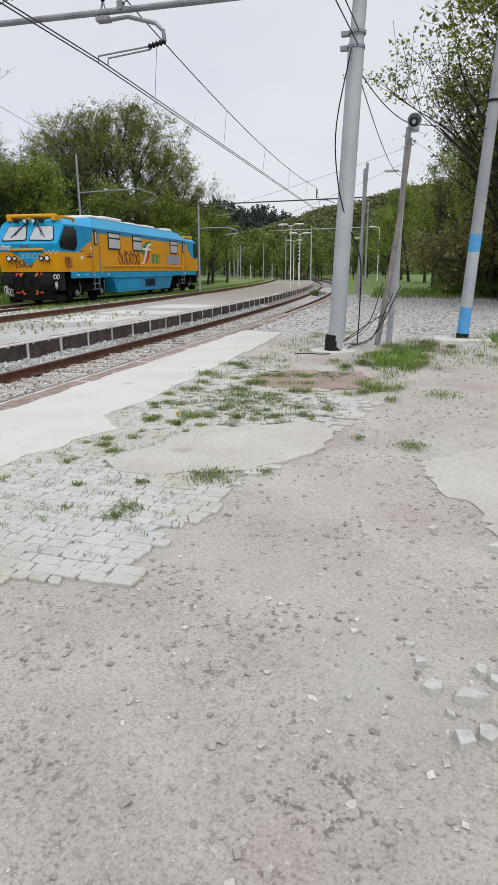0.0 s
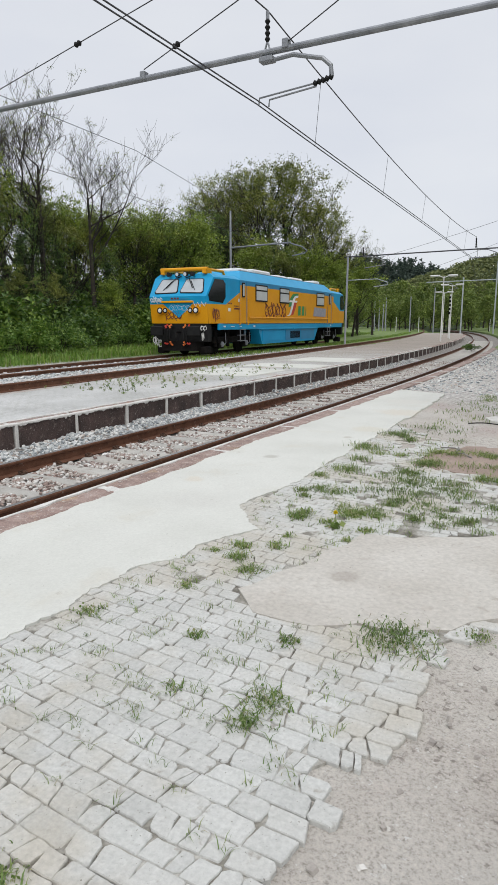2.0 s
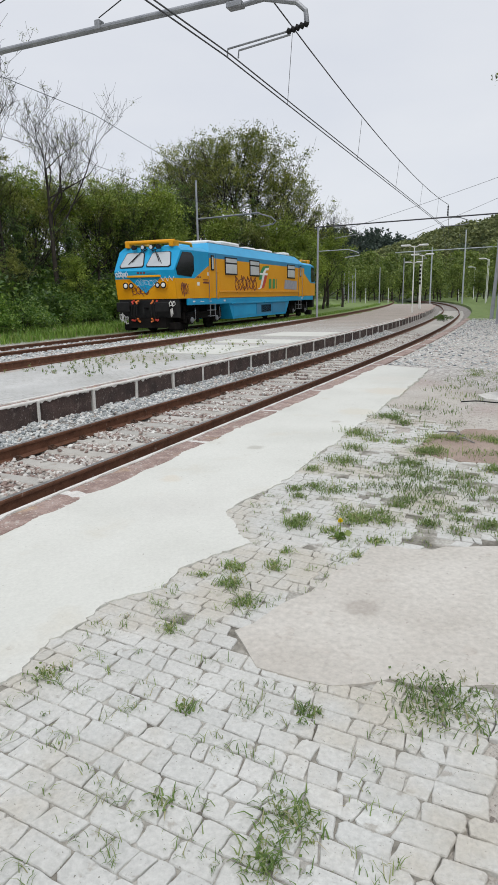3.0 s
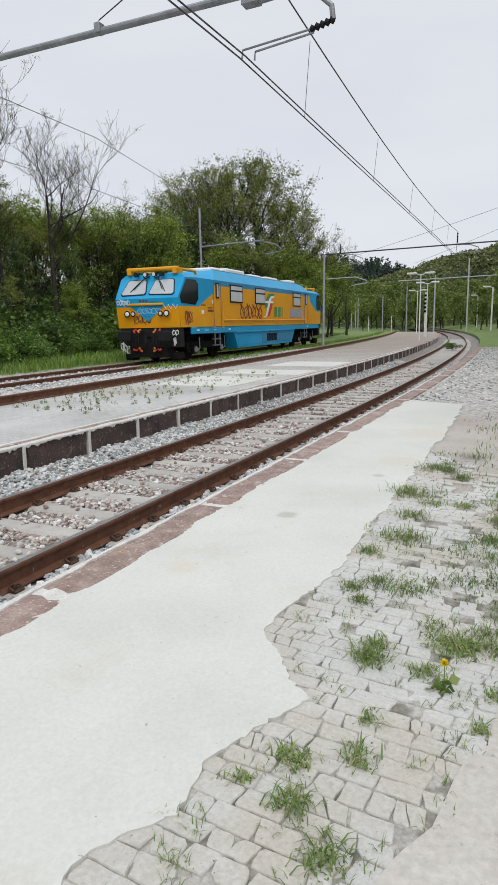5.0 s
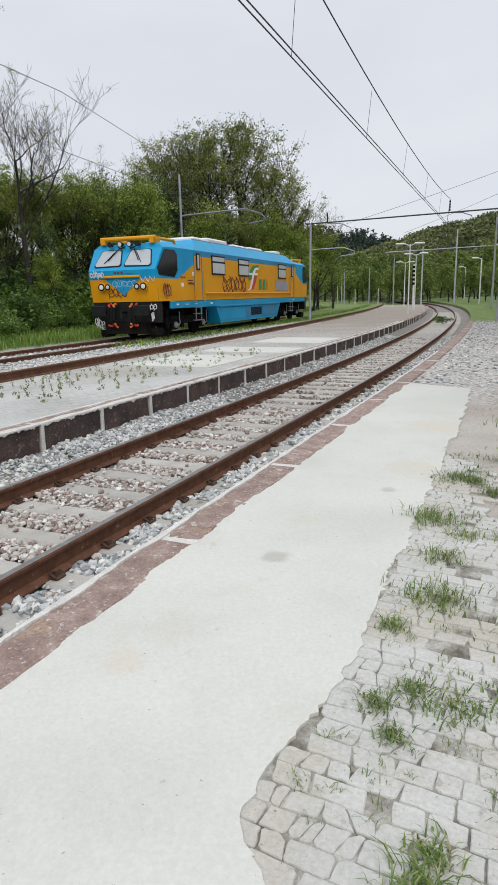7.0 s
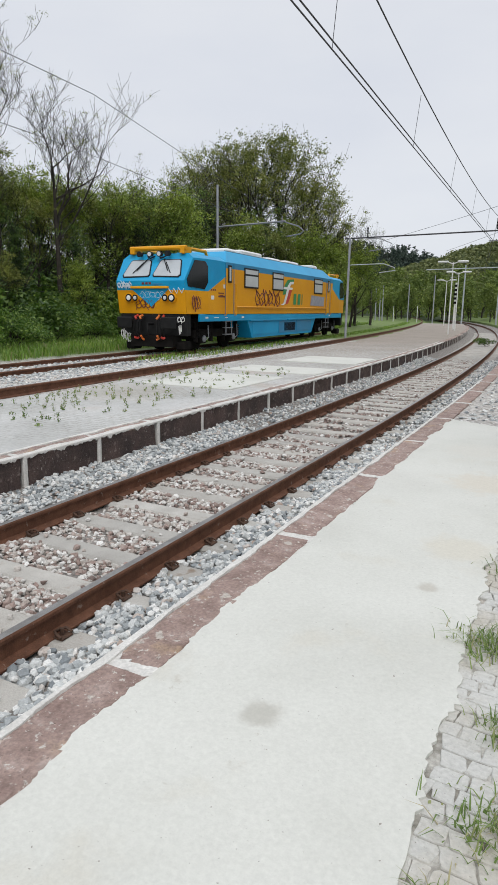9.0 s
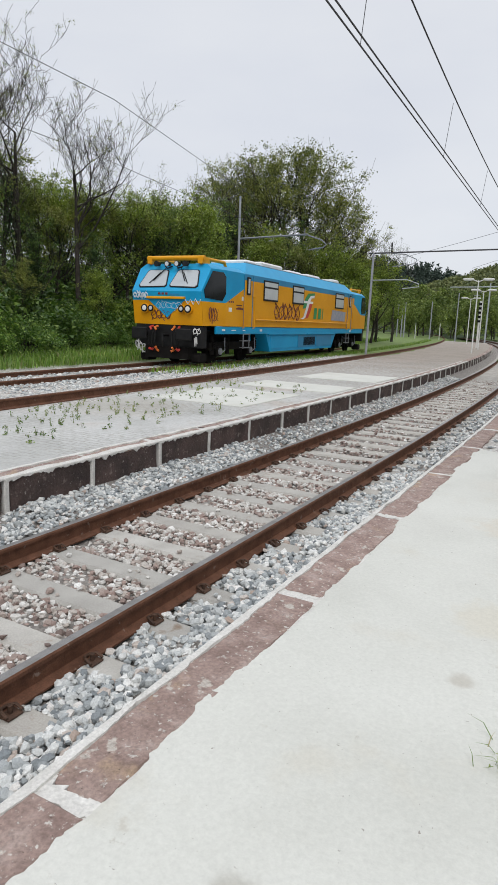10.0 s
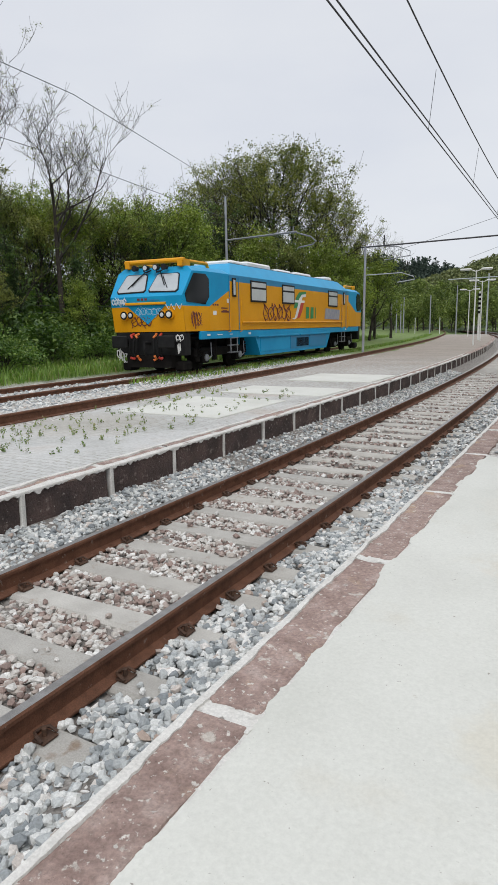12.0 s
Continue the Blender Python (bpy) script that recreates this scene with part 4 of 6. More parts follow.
        # windows with black rubber frames and pale blinds
        def window(s0, s1, z0, z1, split, name="window", pane=M_BLIND):
            bm = fresh()
            x = sign * 1.485
            box(bm, min(x, x + sign * 0.03), max(x, x + sign * 0.03), s0, s1, z0, z1, 0.012)
            w = part(name, bm, M_BLACK, v)
            zs = [(z0 + 0.06, z1 - 0.06)] if not split else [(z0 + 0.06, z1 - 0.30), (z1 - 0.24, z1 - 0.06)]
            for a, b in zs:
                bm = fresh()
                box(bm, min(x, x + sign * 0.036), max(x, x + sign * 0.036), s0 + 0.07, s1 - 0.07, a, b, 0.01)
                part("pane", bm, pane, w)
        for s0, s1 in ((4.58, 6.0), (7.6, 8.95), (13.5, 14.95)):
            window(s0, s1, 2.36, 3.14, True)
        # doors with tall narrow windows
        for s0 in (2.98, 15.85):
            bm = fresh()
            x = sign * 1.487
            for a, b in ((s0 - 0.1, s0 - 0.07), (s0 + 0.62, s0 + 0.65)):
                box(bm, min(x, x + sign * 0.012), max(x, x + sign * 0.012), a, b, 1.36, 3.2)
            part("door_gap", bm, M_DKBLUE, v)
            window(s0 + 0.12, s0 + 0.42, 2.5, 3.14, False, "door_window")
            for a in (s0 - 0.16, s0 + 0.72):
                bm = fresh()
                tube(bm, [(sign * 1.48, a, 1.3), (sign * 1.55, a, 1.3), (sign * 1.55, a, 2.45), (sign * 1.48, a, 2.45)], 0.018, 6)
                part("grab_rail", bm, M_YELLOW, v)
            bm = fresh()
            for a in (s0 + 0.02, s0 + 0.52):
                tube(bm, [(sign * 1.45, a, 0.55), (sign * 1.45, a, 1.2)], 0.022, 6)
            for z in (0.58, 0.83, 1.08):
                box(bm, sign * 1.40 - 0.1, sign * 1.40 + 0.1, s0 + 0.02, s0 + 0.52, z - 0.015, z + 0.015)
            part("step_ladder", bm, M_STEEL, v, "grey steel boarding steps")
        # dark cab windows, slanted at the front
        for m in (lambda s: s, lambda s: L - s):
            outline = [(0.14, 2.5), (0.22, 2.26), (1.24, 2.20), (1.46, 2.44), (1.46, 3.0), (1.28, 3.15), (0.64, 3.15)]
            bm = fresh()
            a = [bm.verts.new((sign * (half_width(m(s)) + 0.02), m(s), z)) for s, z in outline]
            b = [bm.verts.new((sign * (half_width(m(s)) - 0.02), m(s), z)) for s, z in outline]
            bm.faces.new(a)
            for i in range(len(a)):
                j = (i + 1) % len(a)
                bm.faces.new((a[i], a[j], b[j], b[i]))
            bmesh.ops.recalc_face_normals(bm, faces=bm.faces)
            part("cab_window", bm, M_GLASS, v, "dark tinted cab side window")

    # screens on the sloped front panels
    for end, m in ((0, lambda s: s), (1, lambda s: L - s)):
        def on_front(x, t, out):
            s, z = 0.55 * t, 2.45 + 0.77 * t
            return Vector((x, m(s - out * 0.81), z + out * 0.58))
        for sign in (1, -1):
            rim = [(0.10, 0.16), (1.10, 0.13), (1.17, 0.22), (1.02, 0.88), (0.95, 0.93), (0.24, 0.93), (0.17, 0.87), (0.05, 0.24)]
            for name, inset, out, material in (("screen_seal", 0.0, 0.02, M_BLACK), ("windscreen", 0.045, 0.035, M_SCREEN)):
                cx, ct = 0.6, 0.54
                pts = [(cx + (x - cx) * (1 - inset * 1.6), ct + (t - ct) * (1 - inset * 2.2)) for x, t in rim]
                bm = fresh()
                a = [bm.verts.new(on_front(sign * x, t, out)) for x, t in pts]
                b = [bm.verts.new(on_front(sign * x, t, -0.02)) for x, t in pts]
                bm.faces.new(a)
                for i in range(len(a)):
                    j = (i + 1) % len(a)
                    bm.faces.new((a[i], a[j], b[j], b[i]))
                bmesh.ops.recalc_face_normals(bm, faces=bm.faces)
                part(name, bm, material, v)
            bm = fresh()
            tube(bm, [on_front(sign * 0.28, 1.0, 0.06), on_front(sign * 0.42, 0.75, 0.07), on_front(sign * 0.62, 0.40, 0.06)], 0.016, 5)
            tube(bm, [on_front(sign * 0.45, 0.78, 0.06), on_front(sign * 0.75, 0.30, 0.05)], 0.014, 5)
            tube(bm, [on_front(sign * 0.10, 1.06, 0.05), on_front(sign * 0.2, 0.9, 0.12), on_front(sign * 0.36, 1.02, 0.08)], 0.022, 6)
            part("wiper", bm, M_BLACK, v)
            # headlight pair in an oval surround
            bm = fresh()
            for x, r in ((0.86, 0.155), (0.60, 0.12)):
                tube(bm, [(sign * x, m(0.14), 1.88), (sign * x, m(0.0), 1.88)], [r + 0.02, r], 16)
            lamp = part("headlight", bm, M_YELLOW, v)
            for x, r, material in ((0.86, 0.09, M_WHITE), (0.60, 0.07, M_BLIND)):
                bm = fresh()
                tube(bm, [(sign * x, m(0.02), 1.88), (sign * x, m(-0.02), 1.88)], [r + 0.045, r + 0.04], 16)
                ring = part("lamp_ring", bm, M_BLACK, lamp)
                bm = fresh()
                tube(bm, [(sign * x, m(-0.015), 1.88), (sign * x, m(-0.035), 1.88)], [r, r * 0.8], 16)
                part("lens", bm, material, lamp)
            # buffers
            bm = fresh()
            tube(bm, [(sign * 0.88, m(0.3), 1.06), (sign * 0.88, m(-0.22), 1.06)], 0.13, 12)
            box(bm, sign * 0.88 - 0.30, sign * 0.88 + 0.30, min(m(-0.22), m(-0.30)), max(m(-0.22), m(-0.30)), 0.86, 1.24, 0.03)
            part("buffer", bm, M_BLACK, v, "black rectangular buffer")
            bm = fresh()
            for x, dz in ((0.30, 0.0), (0.42, -0.05), (0.55, 0.03)):
                tube(bm, [(sign * x, m(0.1), 1.28), (sign * (x + 0.03), m(-0.12), 1.1 + dz), (sign * (x + 0.05), m(-0.14), 0.75 + dz), (sign * x, m(0.02), 0.5 + dz)], 0.022, 6)
            part("brake_hose", bm, M_BLACK, v)
            bm = fresh()
            for k, x in enumerate((0.33, 0.52)):
                for pts in ([(sign * x, m(0.05), 1.29), (sign * (x + 0.05), m(-0.08), 1.24), (sign * (x - 0.02), m(-0.10), 1.17)], [(sign * (x + 0.09 * k), m(-0.1), 0.60 - 0.06 * k), (sign * x, m(0.0), 0.50), (sign * (x - 0.08), m(-0.04), 0.46 + 0.1 * k)]):
                    bm = fresh()
                    tube(bm, pts, 0.04, 6)
                    part("hose_coupling", bm, M_RED if k else M_ORANGE, v, "red hose coupling" if k else "orange hose coupling")
        bm = fresh()
        box(bm, -1.33, 1.33, min(m(0.16), m(0.5)), max(m(0.16), m(0.5)), 0.60, 1.345, 0.03)
        part("headstock", bm, M_BLACK, v, "grimy black buffer beam")
        bm = fresh()
        y0, y1 = m(0.05), m(0.5)
        a = [(-0.95, y1), (-0.85, y0), (0.85, y0), (0.95, y1)]
        prism(bm, a, 0.22, 0.62)
        for x in (-1.02, 1.02):
            box(bm, x - 0.2, x + 0.2, min(m(0.25), m(0.75)), max(m(0.25), m(0.75)), 0.10, 0.42, 0.06)
        part("rail_guard", bm, M_BOGIE, v)
        bm = fresh()
        tube(bm, [(0, m(0.3), 1.0), (0, m(-0.18), 1.0)], 0.05, 8)
        tube(bm, [(0, m(-0.18), 1.05), (0.03, m(-0.22), 0.8), (0, m(-0.12), 0.62)], 0.03, 6)
        part("coupling", bm, M_BLACK, v)
        # yellow number shelf and triangle on the nose
        bm = fresh()
        box(bm, -0.75, 0.75, min(m(-0.07), m(0.06)), max(m(-0.07), m(0.06)), 2.19, 2.27, 0.015)
        part("nose_bar", bm, M_YELLOW, v)
        bm = fresh()
        a = [bm.verts.new((x, m(0.15 - 0.14 * (z - 1.35) - 0.02), z)) for x, z in ((-0.7, 2.14), (0.7, 2.14), (0, 1.58))]
        bm.faces.new(a)
        part("nose_triangle", bm, M_BLUE, v)
        # roof frame with lamps above the screens
        bm = fresh()
        for x in (-1.0, 1.0):
            tube(bm, [(x, m(0.62), 3.36), (x, m(0.6), 3.56), (x, m(2.2), 3.56), (x, m(2.3), 3.40)], 0.06, 8)
            prism(bm, [(x - 0.09, m(0.5)), (x + 0.09, m(0.5)), (x + 0.09, m(1.0)), (x - 0.09, m(1.0))], 3.38, 3.6)
        tube(bm, [(-1.12, m(0.6), 3.56), (1.12, m(0.6), 3.56)], 0.085, 10)
        part("roof_frame", bm, M_YELLOW, v, "yellow tubular roof guard")
        for x in (-0.62, -0.2, 0.18, 0.5):
            bm = fresh()
            tube(bm, [(x, m(0.52), 3.36), (x, m(0.34), 3.36)], [0.07, 0.1], 10)
            lamp = part("spot_lamp", bm, M_BLACK, v)
            bm = fresh()
            tube(bm, [(x, m(0.345), 3.36), (x, m(0.335), 3.36)], 0.075, 10)
            part("lens", bm, M_BLIND if abs(x) < 0.3 else M_GLASS, lamp)
        # bogie
        c = m(3.0)
        bm = fresh()
        for x in (-1.02, 1.02):
            box(bm, x - 0.09, x + 0.09, c - 1.9, c + 1.9, 0.50, 0.80, 0.03)
            for yy in (c - 1.25, c + 1.25):
                box(bm, x - 0.14, x + 0.14, yy - 0.2, yy + 0.2, 0.28, 0.66, 0.04)
        for x in (-1.05, 1.05):
            for yy in (c - 0.5, c + 0.5, c - 1.7, c + 1.7):
                tube(bm, [(x, yy, 0.35), (x, yy, 1.05)], 0.09, 8)
        box(bm, -0.8, 0.8, c - 1.8, c + 1.8, 0.55, 1.2, 0.05)
        bogie = part("bogie", bm, M_BOGIE, v)
        for yy in (c - 1.25, c + 1.25):
            for sx in (-1, 1):
                bm = fresh()
                tube(bm, [(sx * 1.15, yy, 0.46), (sx * 1.20, yy, 0.46), (sx * 1.22, yy, 0.46)], [0.13, 0.12, 0.05], 12)
                part("axle_cover", bm, M_STEEL, bogie, "dull grey axle cover")
                for dy in (-0.42, 0.42):
                    bm = fresh()
                    turns = [(sx * 1.14 + 0.07 * math.cos(k * 0.9), yy + dy + 0.07 * math.sin(k * 0.9), 0.52 + k * 0.013) for k in range(34)]
                    tube(bm, turns, 0.016, 5)
                    part("coil_spring", bm, M_BOGIE, bogie)
                bm = fresh()
                tube(bm, [(sx * 1.22, yy + 0.22, 0.95), (sx * 1.24, yy + 0.2, 0.7), (sx * 1.22, yy + 0.26, 0.5), (sx * 1.2, yy + 0.1, 0.42)], 0.018, 5)
                part("brake_pipe", bm, M_POLE2, bogie)
        for yy in (c - 1.25, c + 1.25):
            for x in (-0.72, 0.72):
                bm = fresh()
                tube(bm, [(x - 0.065, yy, 0.44), (x + 0.065, yy, 0.44)], 0.44, 24)
                part("wheel", bm, M_BOGIE, bogie)
    # roof equipment
    for s0, s1, h in ((4.3, 5.2, 0.16), (5.7, 7.9, 0.22), (8.7, 10.2, 0.14), (10.9, 12.8, 0.16), (14.9, 15.9, 0.2)):
        bm = fresh()
        box(bm, -0.75, 0.85, s0, s1, 3.68, 3.72 + h, 0.06)
        part("roof_unit", bm, M_WHITE, v, "white roof equipment housing")
    bm = fresh()
    for x in (-0.95, 0.95):
        tube(bm, [(x, 3.9, 3.74), (x, 16.0, 3.74)], 0.02, 6)
    part("roof_rail", bm, M_STEEL, v)
    bm = fresh()
    tube(bm, [(0.6, 17.6, 3.40), (0.6, 17.6, 3.62)], 0.12, 10)
    part("beacon", bm, M_YELLOW, v)

    # lettering as plain shapes: flag mark, green bars, grey patch, sprayed scrawls
    X = 1.489
    def flat_shape(name, pts, material, out=0.004):
        bm = fresh()
        bm.faces.new([bm.verts.new((X + out, s, z)) for s, z in pts])
        bmesh.ops.recalc_face_normals(bm, faces=bm.faces)
        part(name, bm, material, v)
    def ribbon(pts, w):
        up = [(s, z + w / 2) for s, z in pts]
        dn = [(s, z - w / 2) for s, z in pts]
        return up + dn[::-1]
    # the mark on a small square of its own: across 0 to 75, down 0 to 145
    def mark(pts, material, out):
        flat_shape("mark", [(8.78 + px / 75 * 1.6, 2.95 - py / 145 * 1.22) for px, py in pts], material, out)
    mark([(5, 90), (17, 35), (35, 7), (75, 0), (75, 13), (50, 17), (35, 40), (25, 85)], M_GREEN, 0.004)
    mark([(-7, 143), (10, 135), (23, 90), (35, 40), (50, 17), (75, 13), (73, 27), (55, 30), (45, 55), (35, 95), (23, 135), (10, 145)], M_WHITE, 0.006)
    mark([(11, 47), (67, 47), (65, 59), (9, 59)], M_WHITE, 0.008)
    mark([(23, 142), (37, 95), (45, 60), (63, 60), (53, 100), (40, 135)], M_RED, 0.004)
    for s0 in (10.35, 10.95, 11.55):
        flat_shape("letter_bar", [(s0, 1.76), (s0 + (0.12 if s0 > 11.5 else 0.42), 1.78), (s0 + (0.14 if s0 > 11.5 else 0.44), 2.28), (s0 + 0.05, 2.28)], M_GREEN)
    flat_shape("overpaint", [(12.95, 1.75), (15.3, 1.72), (15.4, 2.22), (13.1, 2.27)], mat("grey overpaint", [(0.3, (0.22, 0.24, 0.32)), (0.7, (0.34, 0.33, 0.33))], 4, 0.7, 0, 20, 0.1))
    rs = random.Random(12)
    def scrawl(place, n, w, h, material, thick):
        """A sprayed tag, unreadable: swollen outlines side by side, each with a stroke inside and a spiky tail."""
        for k in range(n):
            bm = fresh()
            u0, half = w * (k + 0.5) / n, w / n * 0.62
            ring = []
            for i in range(9):
                a = 2 * math.pi * i / 8 + 0.3 * k
                ring.append(place(u0 + half * math.cos(a) * rs.uniform(0.65, 1.05), h * (0.5 + 0.5 * math.sin(a) * rs.uniform(0.6, 1.1))))
            ring[-1] = ring[0]
            tube(bm, ring, thick, 4)
            zig = [place(u0 + half * rs.uniform(-0.9, 0.9), h * (1.05 - 1.1 * i / 4) + rs.uniform(-0.06, 0.06)) for i in range(5)]
            tube(bm, ring[:2] + zig, thick * 0.9, 4)
            part("graffiti_tag", bm, material, v)
    def zigzag(place, n, w, h, material, thick):
        """A quick sprayed up-and-down line."""
        bm = fresh()
        tube(bm, [place(w * i / n + rs.uniform(-0.02, 0.02), h * ((0.08 if i % 2 else 0.92) + rs.uniform(-0.08, 0.08))) for i in range(n + 1)], thick, 4)
        part("graffiti_tag", bm, material, v)
    maroon = mat("maroon spray", [(0.3, (0.10, 0.02, 0.02)), (0.7, (0.16, 0.035, 0.03))], 3, 0.6, 0, 20, 0.1)
    pale = mat("pale spray", [(0.3, (0.45, 0.55, 0.62)), (0.7, (0.6, 0.66, 0.70))], 3, 0.6, 0, 20, 0.1)
    scrawl(lambda u, w: (X, 5.75 + u, 1.66 + w), 6, 2.75, 0.62, maroon, 0.02)
    scrawl(lambda u, w: (half_width(0.9) + 0.003, 0.42 + u, 1.5 + w * (1 - 0.3 * u)), 4, 0.72, 0.5, maroon, 0.013)
    front = lambda u, w: (u, 0.15 - 0.14 * (w - 1.35) - 0.01, w)
    scrawl(lambda u, w: front(-0.62 + u, 1.52 + w), 4, 0.75, 0.3, maroon, 0.015)
    scrawl(lambda u, w: front(-0.42 + u, 1.86 + w), 5, 1.0, 0.24, pale, 0.016)
    zigzag(lambda u, w: front(0.72 + u, 2.02 + w), 6, 0.62, 0.2, pale, 0.018)
    scrawl(lambda u, w: (-1.3 + u, -0.005, 2.22 + w), 5, 0.55, 0.17, pale, 0.018)
    zigzag(lambda u, w: (1.05 + 0.12 * u, 0.14, 0.62 + w * 0.55 + u * 0.1), 5, 0.9, 0.6, M_WHITE, 0.017)
    scrawl(lambda u, w: (1.0 + u, 0.14, 1.05 + w), 2, 0.26, 0.22, M_WHITE, 0.014)
    scrawl(lambda u, w: (-1.32 + u, 0.14, 0.5 + w - u * 0.4), 3, 0.42, 0.3, M_WHITE, 0.018)
    # small painted lettering, as plain bars
    for x0, x1, z0, material in ((-0.32, -0.22, 2.33, maroon), (-0.18, -0.08, 2.33, maroon), (-0.04, 0.06, 2.33, maroon), (0.12, 0.52, 2.335, M_DKBLUE), (0.12, 0.36, 2.29, M_DKBLUE)):
        bm = fresh()
        box(bm, x0, x1, 0.005, 0.04, z0, z0 + 0.07 if material is maroon else z0 + 0.03)
        part("text_bar", bm, material, v)
    for s0, s1, z0, z1, material in ((1.72, 1.95, 1.86, 2.0, M_WHITE), (2.72, 2.86, 2.28, 2.42, M_WHITE), (2.3, 2.75, 2.08, 2.12, maroon), (2.4, 2.7, 2.0, 2.03, maroon), (1.3, 1.5, 1.19, 1.25, M_WHITE), (2.0, 2.35, 1.20, 1.23, M_WHITE), (2.9, 3.1, 1.20, 1.23, M_WHITE), (4.4, 4.6, 1.18, 1.26, M_WHITE), (16.4, 16.6, 1.18, 1.26, M_WHITE)):
        bm = fresh()
        wide = 1.475 if z0 < 1.34 else half_width(s0)
        box(bm, wide - 0.02, wide + 0.006, s0, s1, z0, z1)
        part("text_bar", bm, material, v)
    for s0, z0, w in ((1.75, 2.42, 0.1), (1.9, 2.42, 0.1), (2.05, 2.42, 0.1), (2.35, 2.2, 0.55)):
        s1 = s0 - 0.05
        bm = fresh()
        box(bm, half_width(s1) - 0.01, half_width(s1) + 0.006, s1, s1 + w, z0 - 0.25, z0 - 0.19)
        part("text_bar", bm, maroon, v)
    return v


build_vehicle()


# ---- masts, wires and lamps ----
def smooth_line(pts, n=6):
    """A curve through the points."""
    p = [Vector(q) for q in pts]
    p = [p[0] * 2 - p[1]] + p + [p[-1] * 2 - p[-2]]
    out = []
    for a, b, c, d in zip(p, p[1:], p[2:], p[3:]):
        for i in range(n):
            t = i / n
            out.append(0.5 * (2 * b + (c - a) * t + (2 * a - 5 * b + 4 * c - d) * t * t + (3 * b - a - 3 * c + d) * t ** 3))
    return out + [p[-2]]


def wire(name, pts, r, label, category="overhead wire", parent=None, sag=0.0, n=16):
    out = []
    for a, b in zip(pts, pts[1:]):
        for i in range(n):
            t = i / n
            p = Vector(a).lerp(Vector(b), t)
            p.z -= 4 * sag * t * (1 - t)
            out.append(p)
    out.append(Vector(pts[-1]))
    bm = fresh()
    tube(bm, out, r, 5)
    ob = part(name, bm, M_WIRE, parent)
    return ob if parent else tagged(ob, label, category)


def insulator(bm, a, b, r=0.045, sheds=4):
    a, b = Vector(a), Vector(b)
    pts, rs = [], []
    for i in range(sheds * 2 + 1):
        pts.append(a.lerp(b, i / (sheds * 2)))
        rs.append(r if i % 2 else r * 0.45)
    tube(bm, pts, rs, 10)


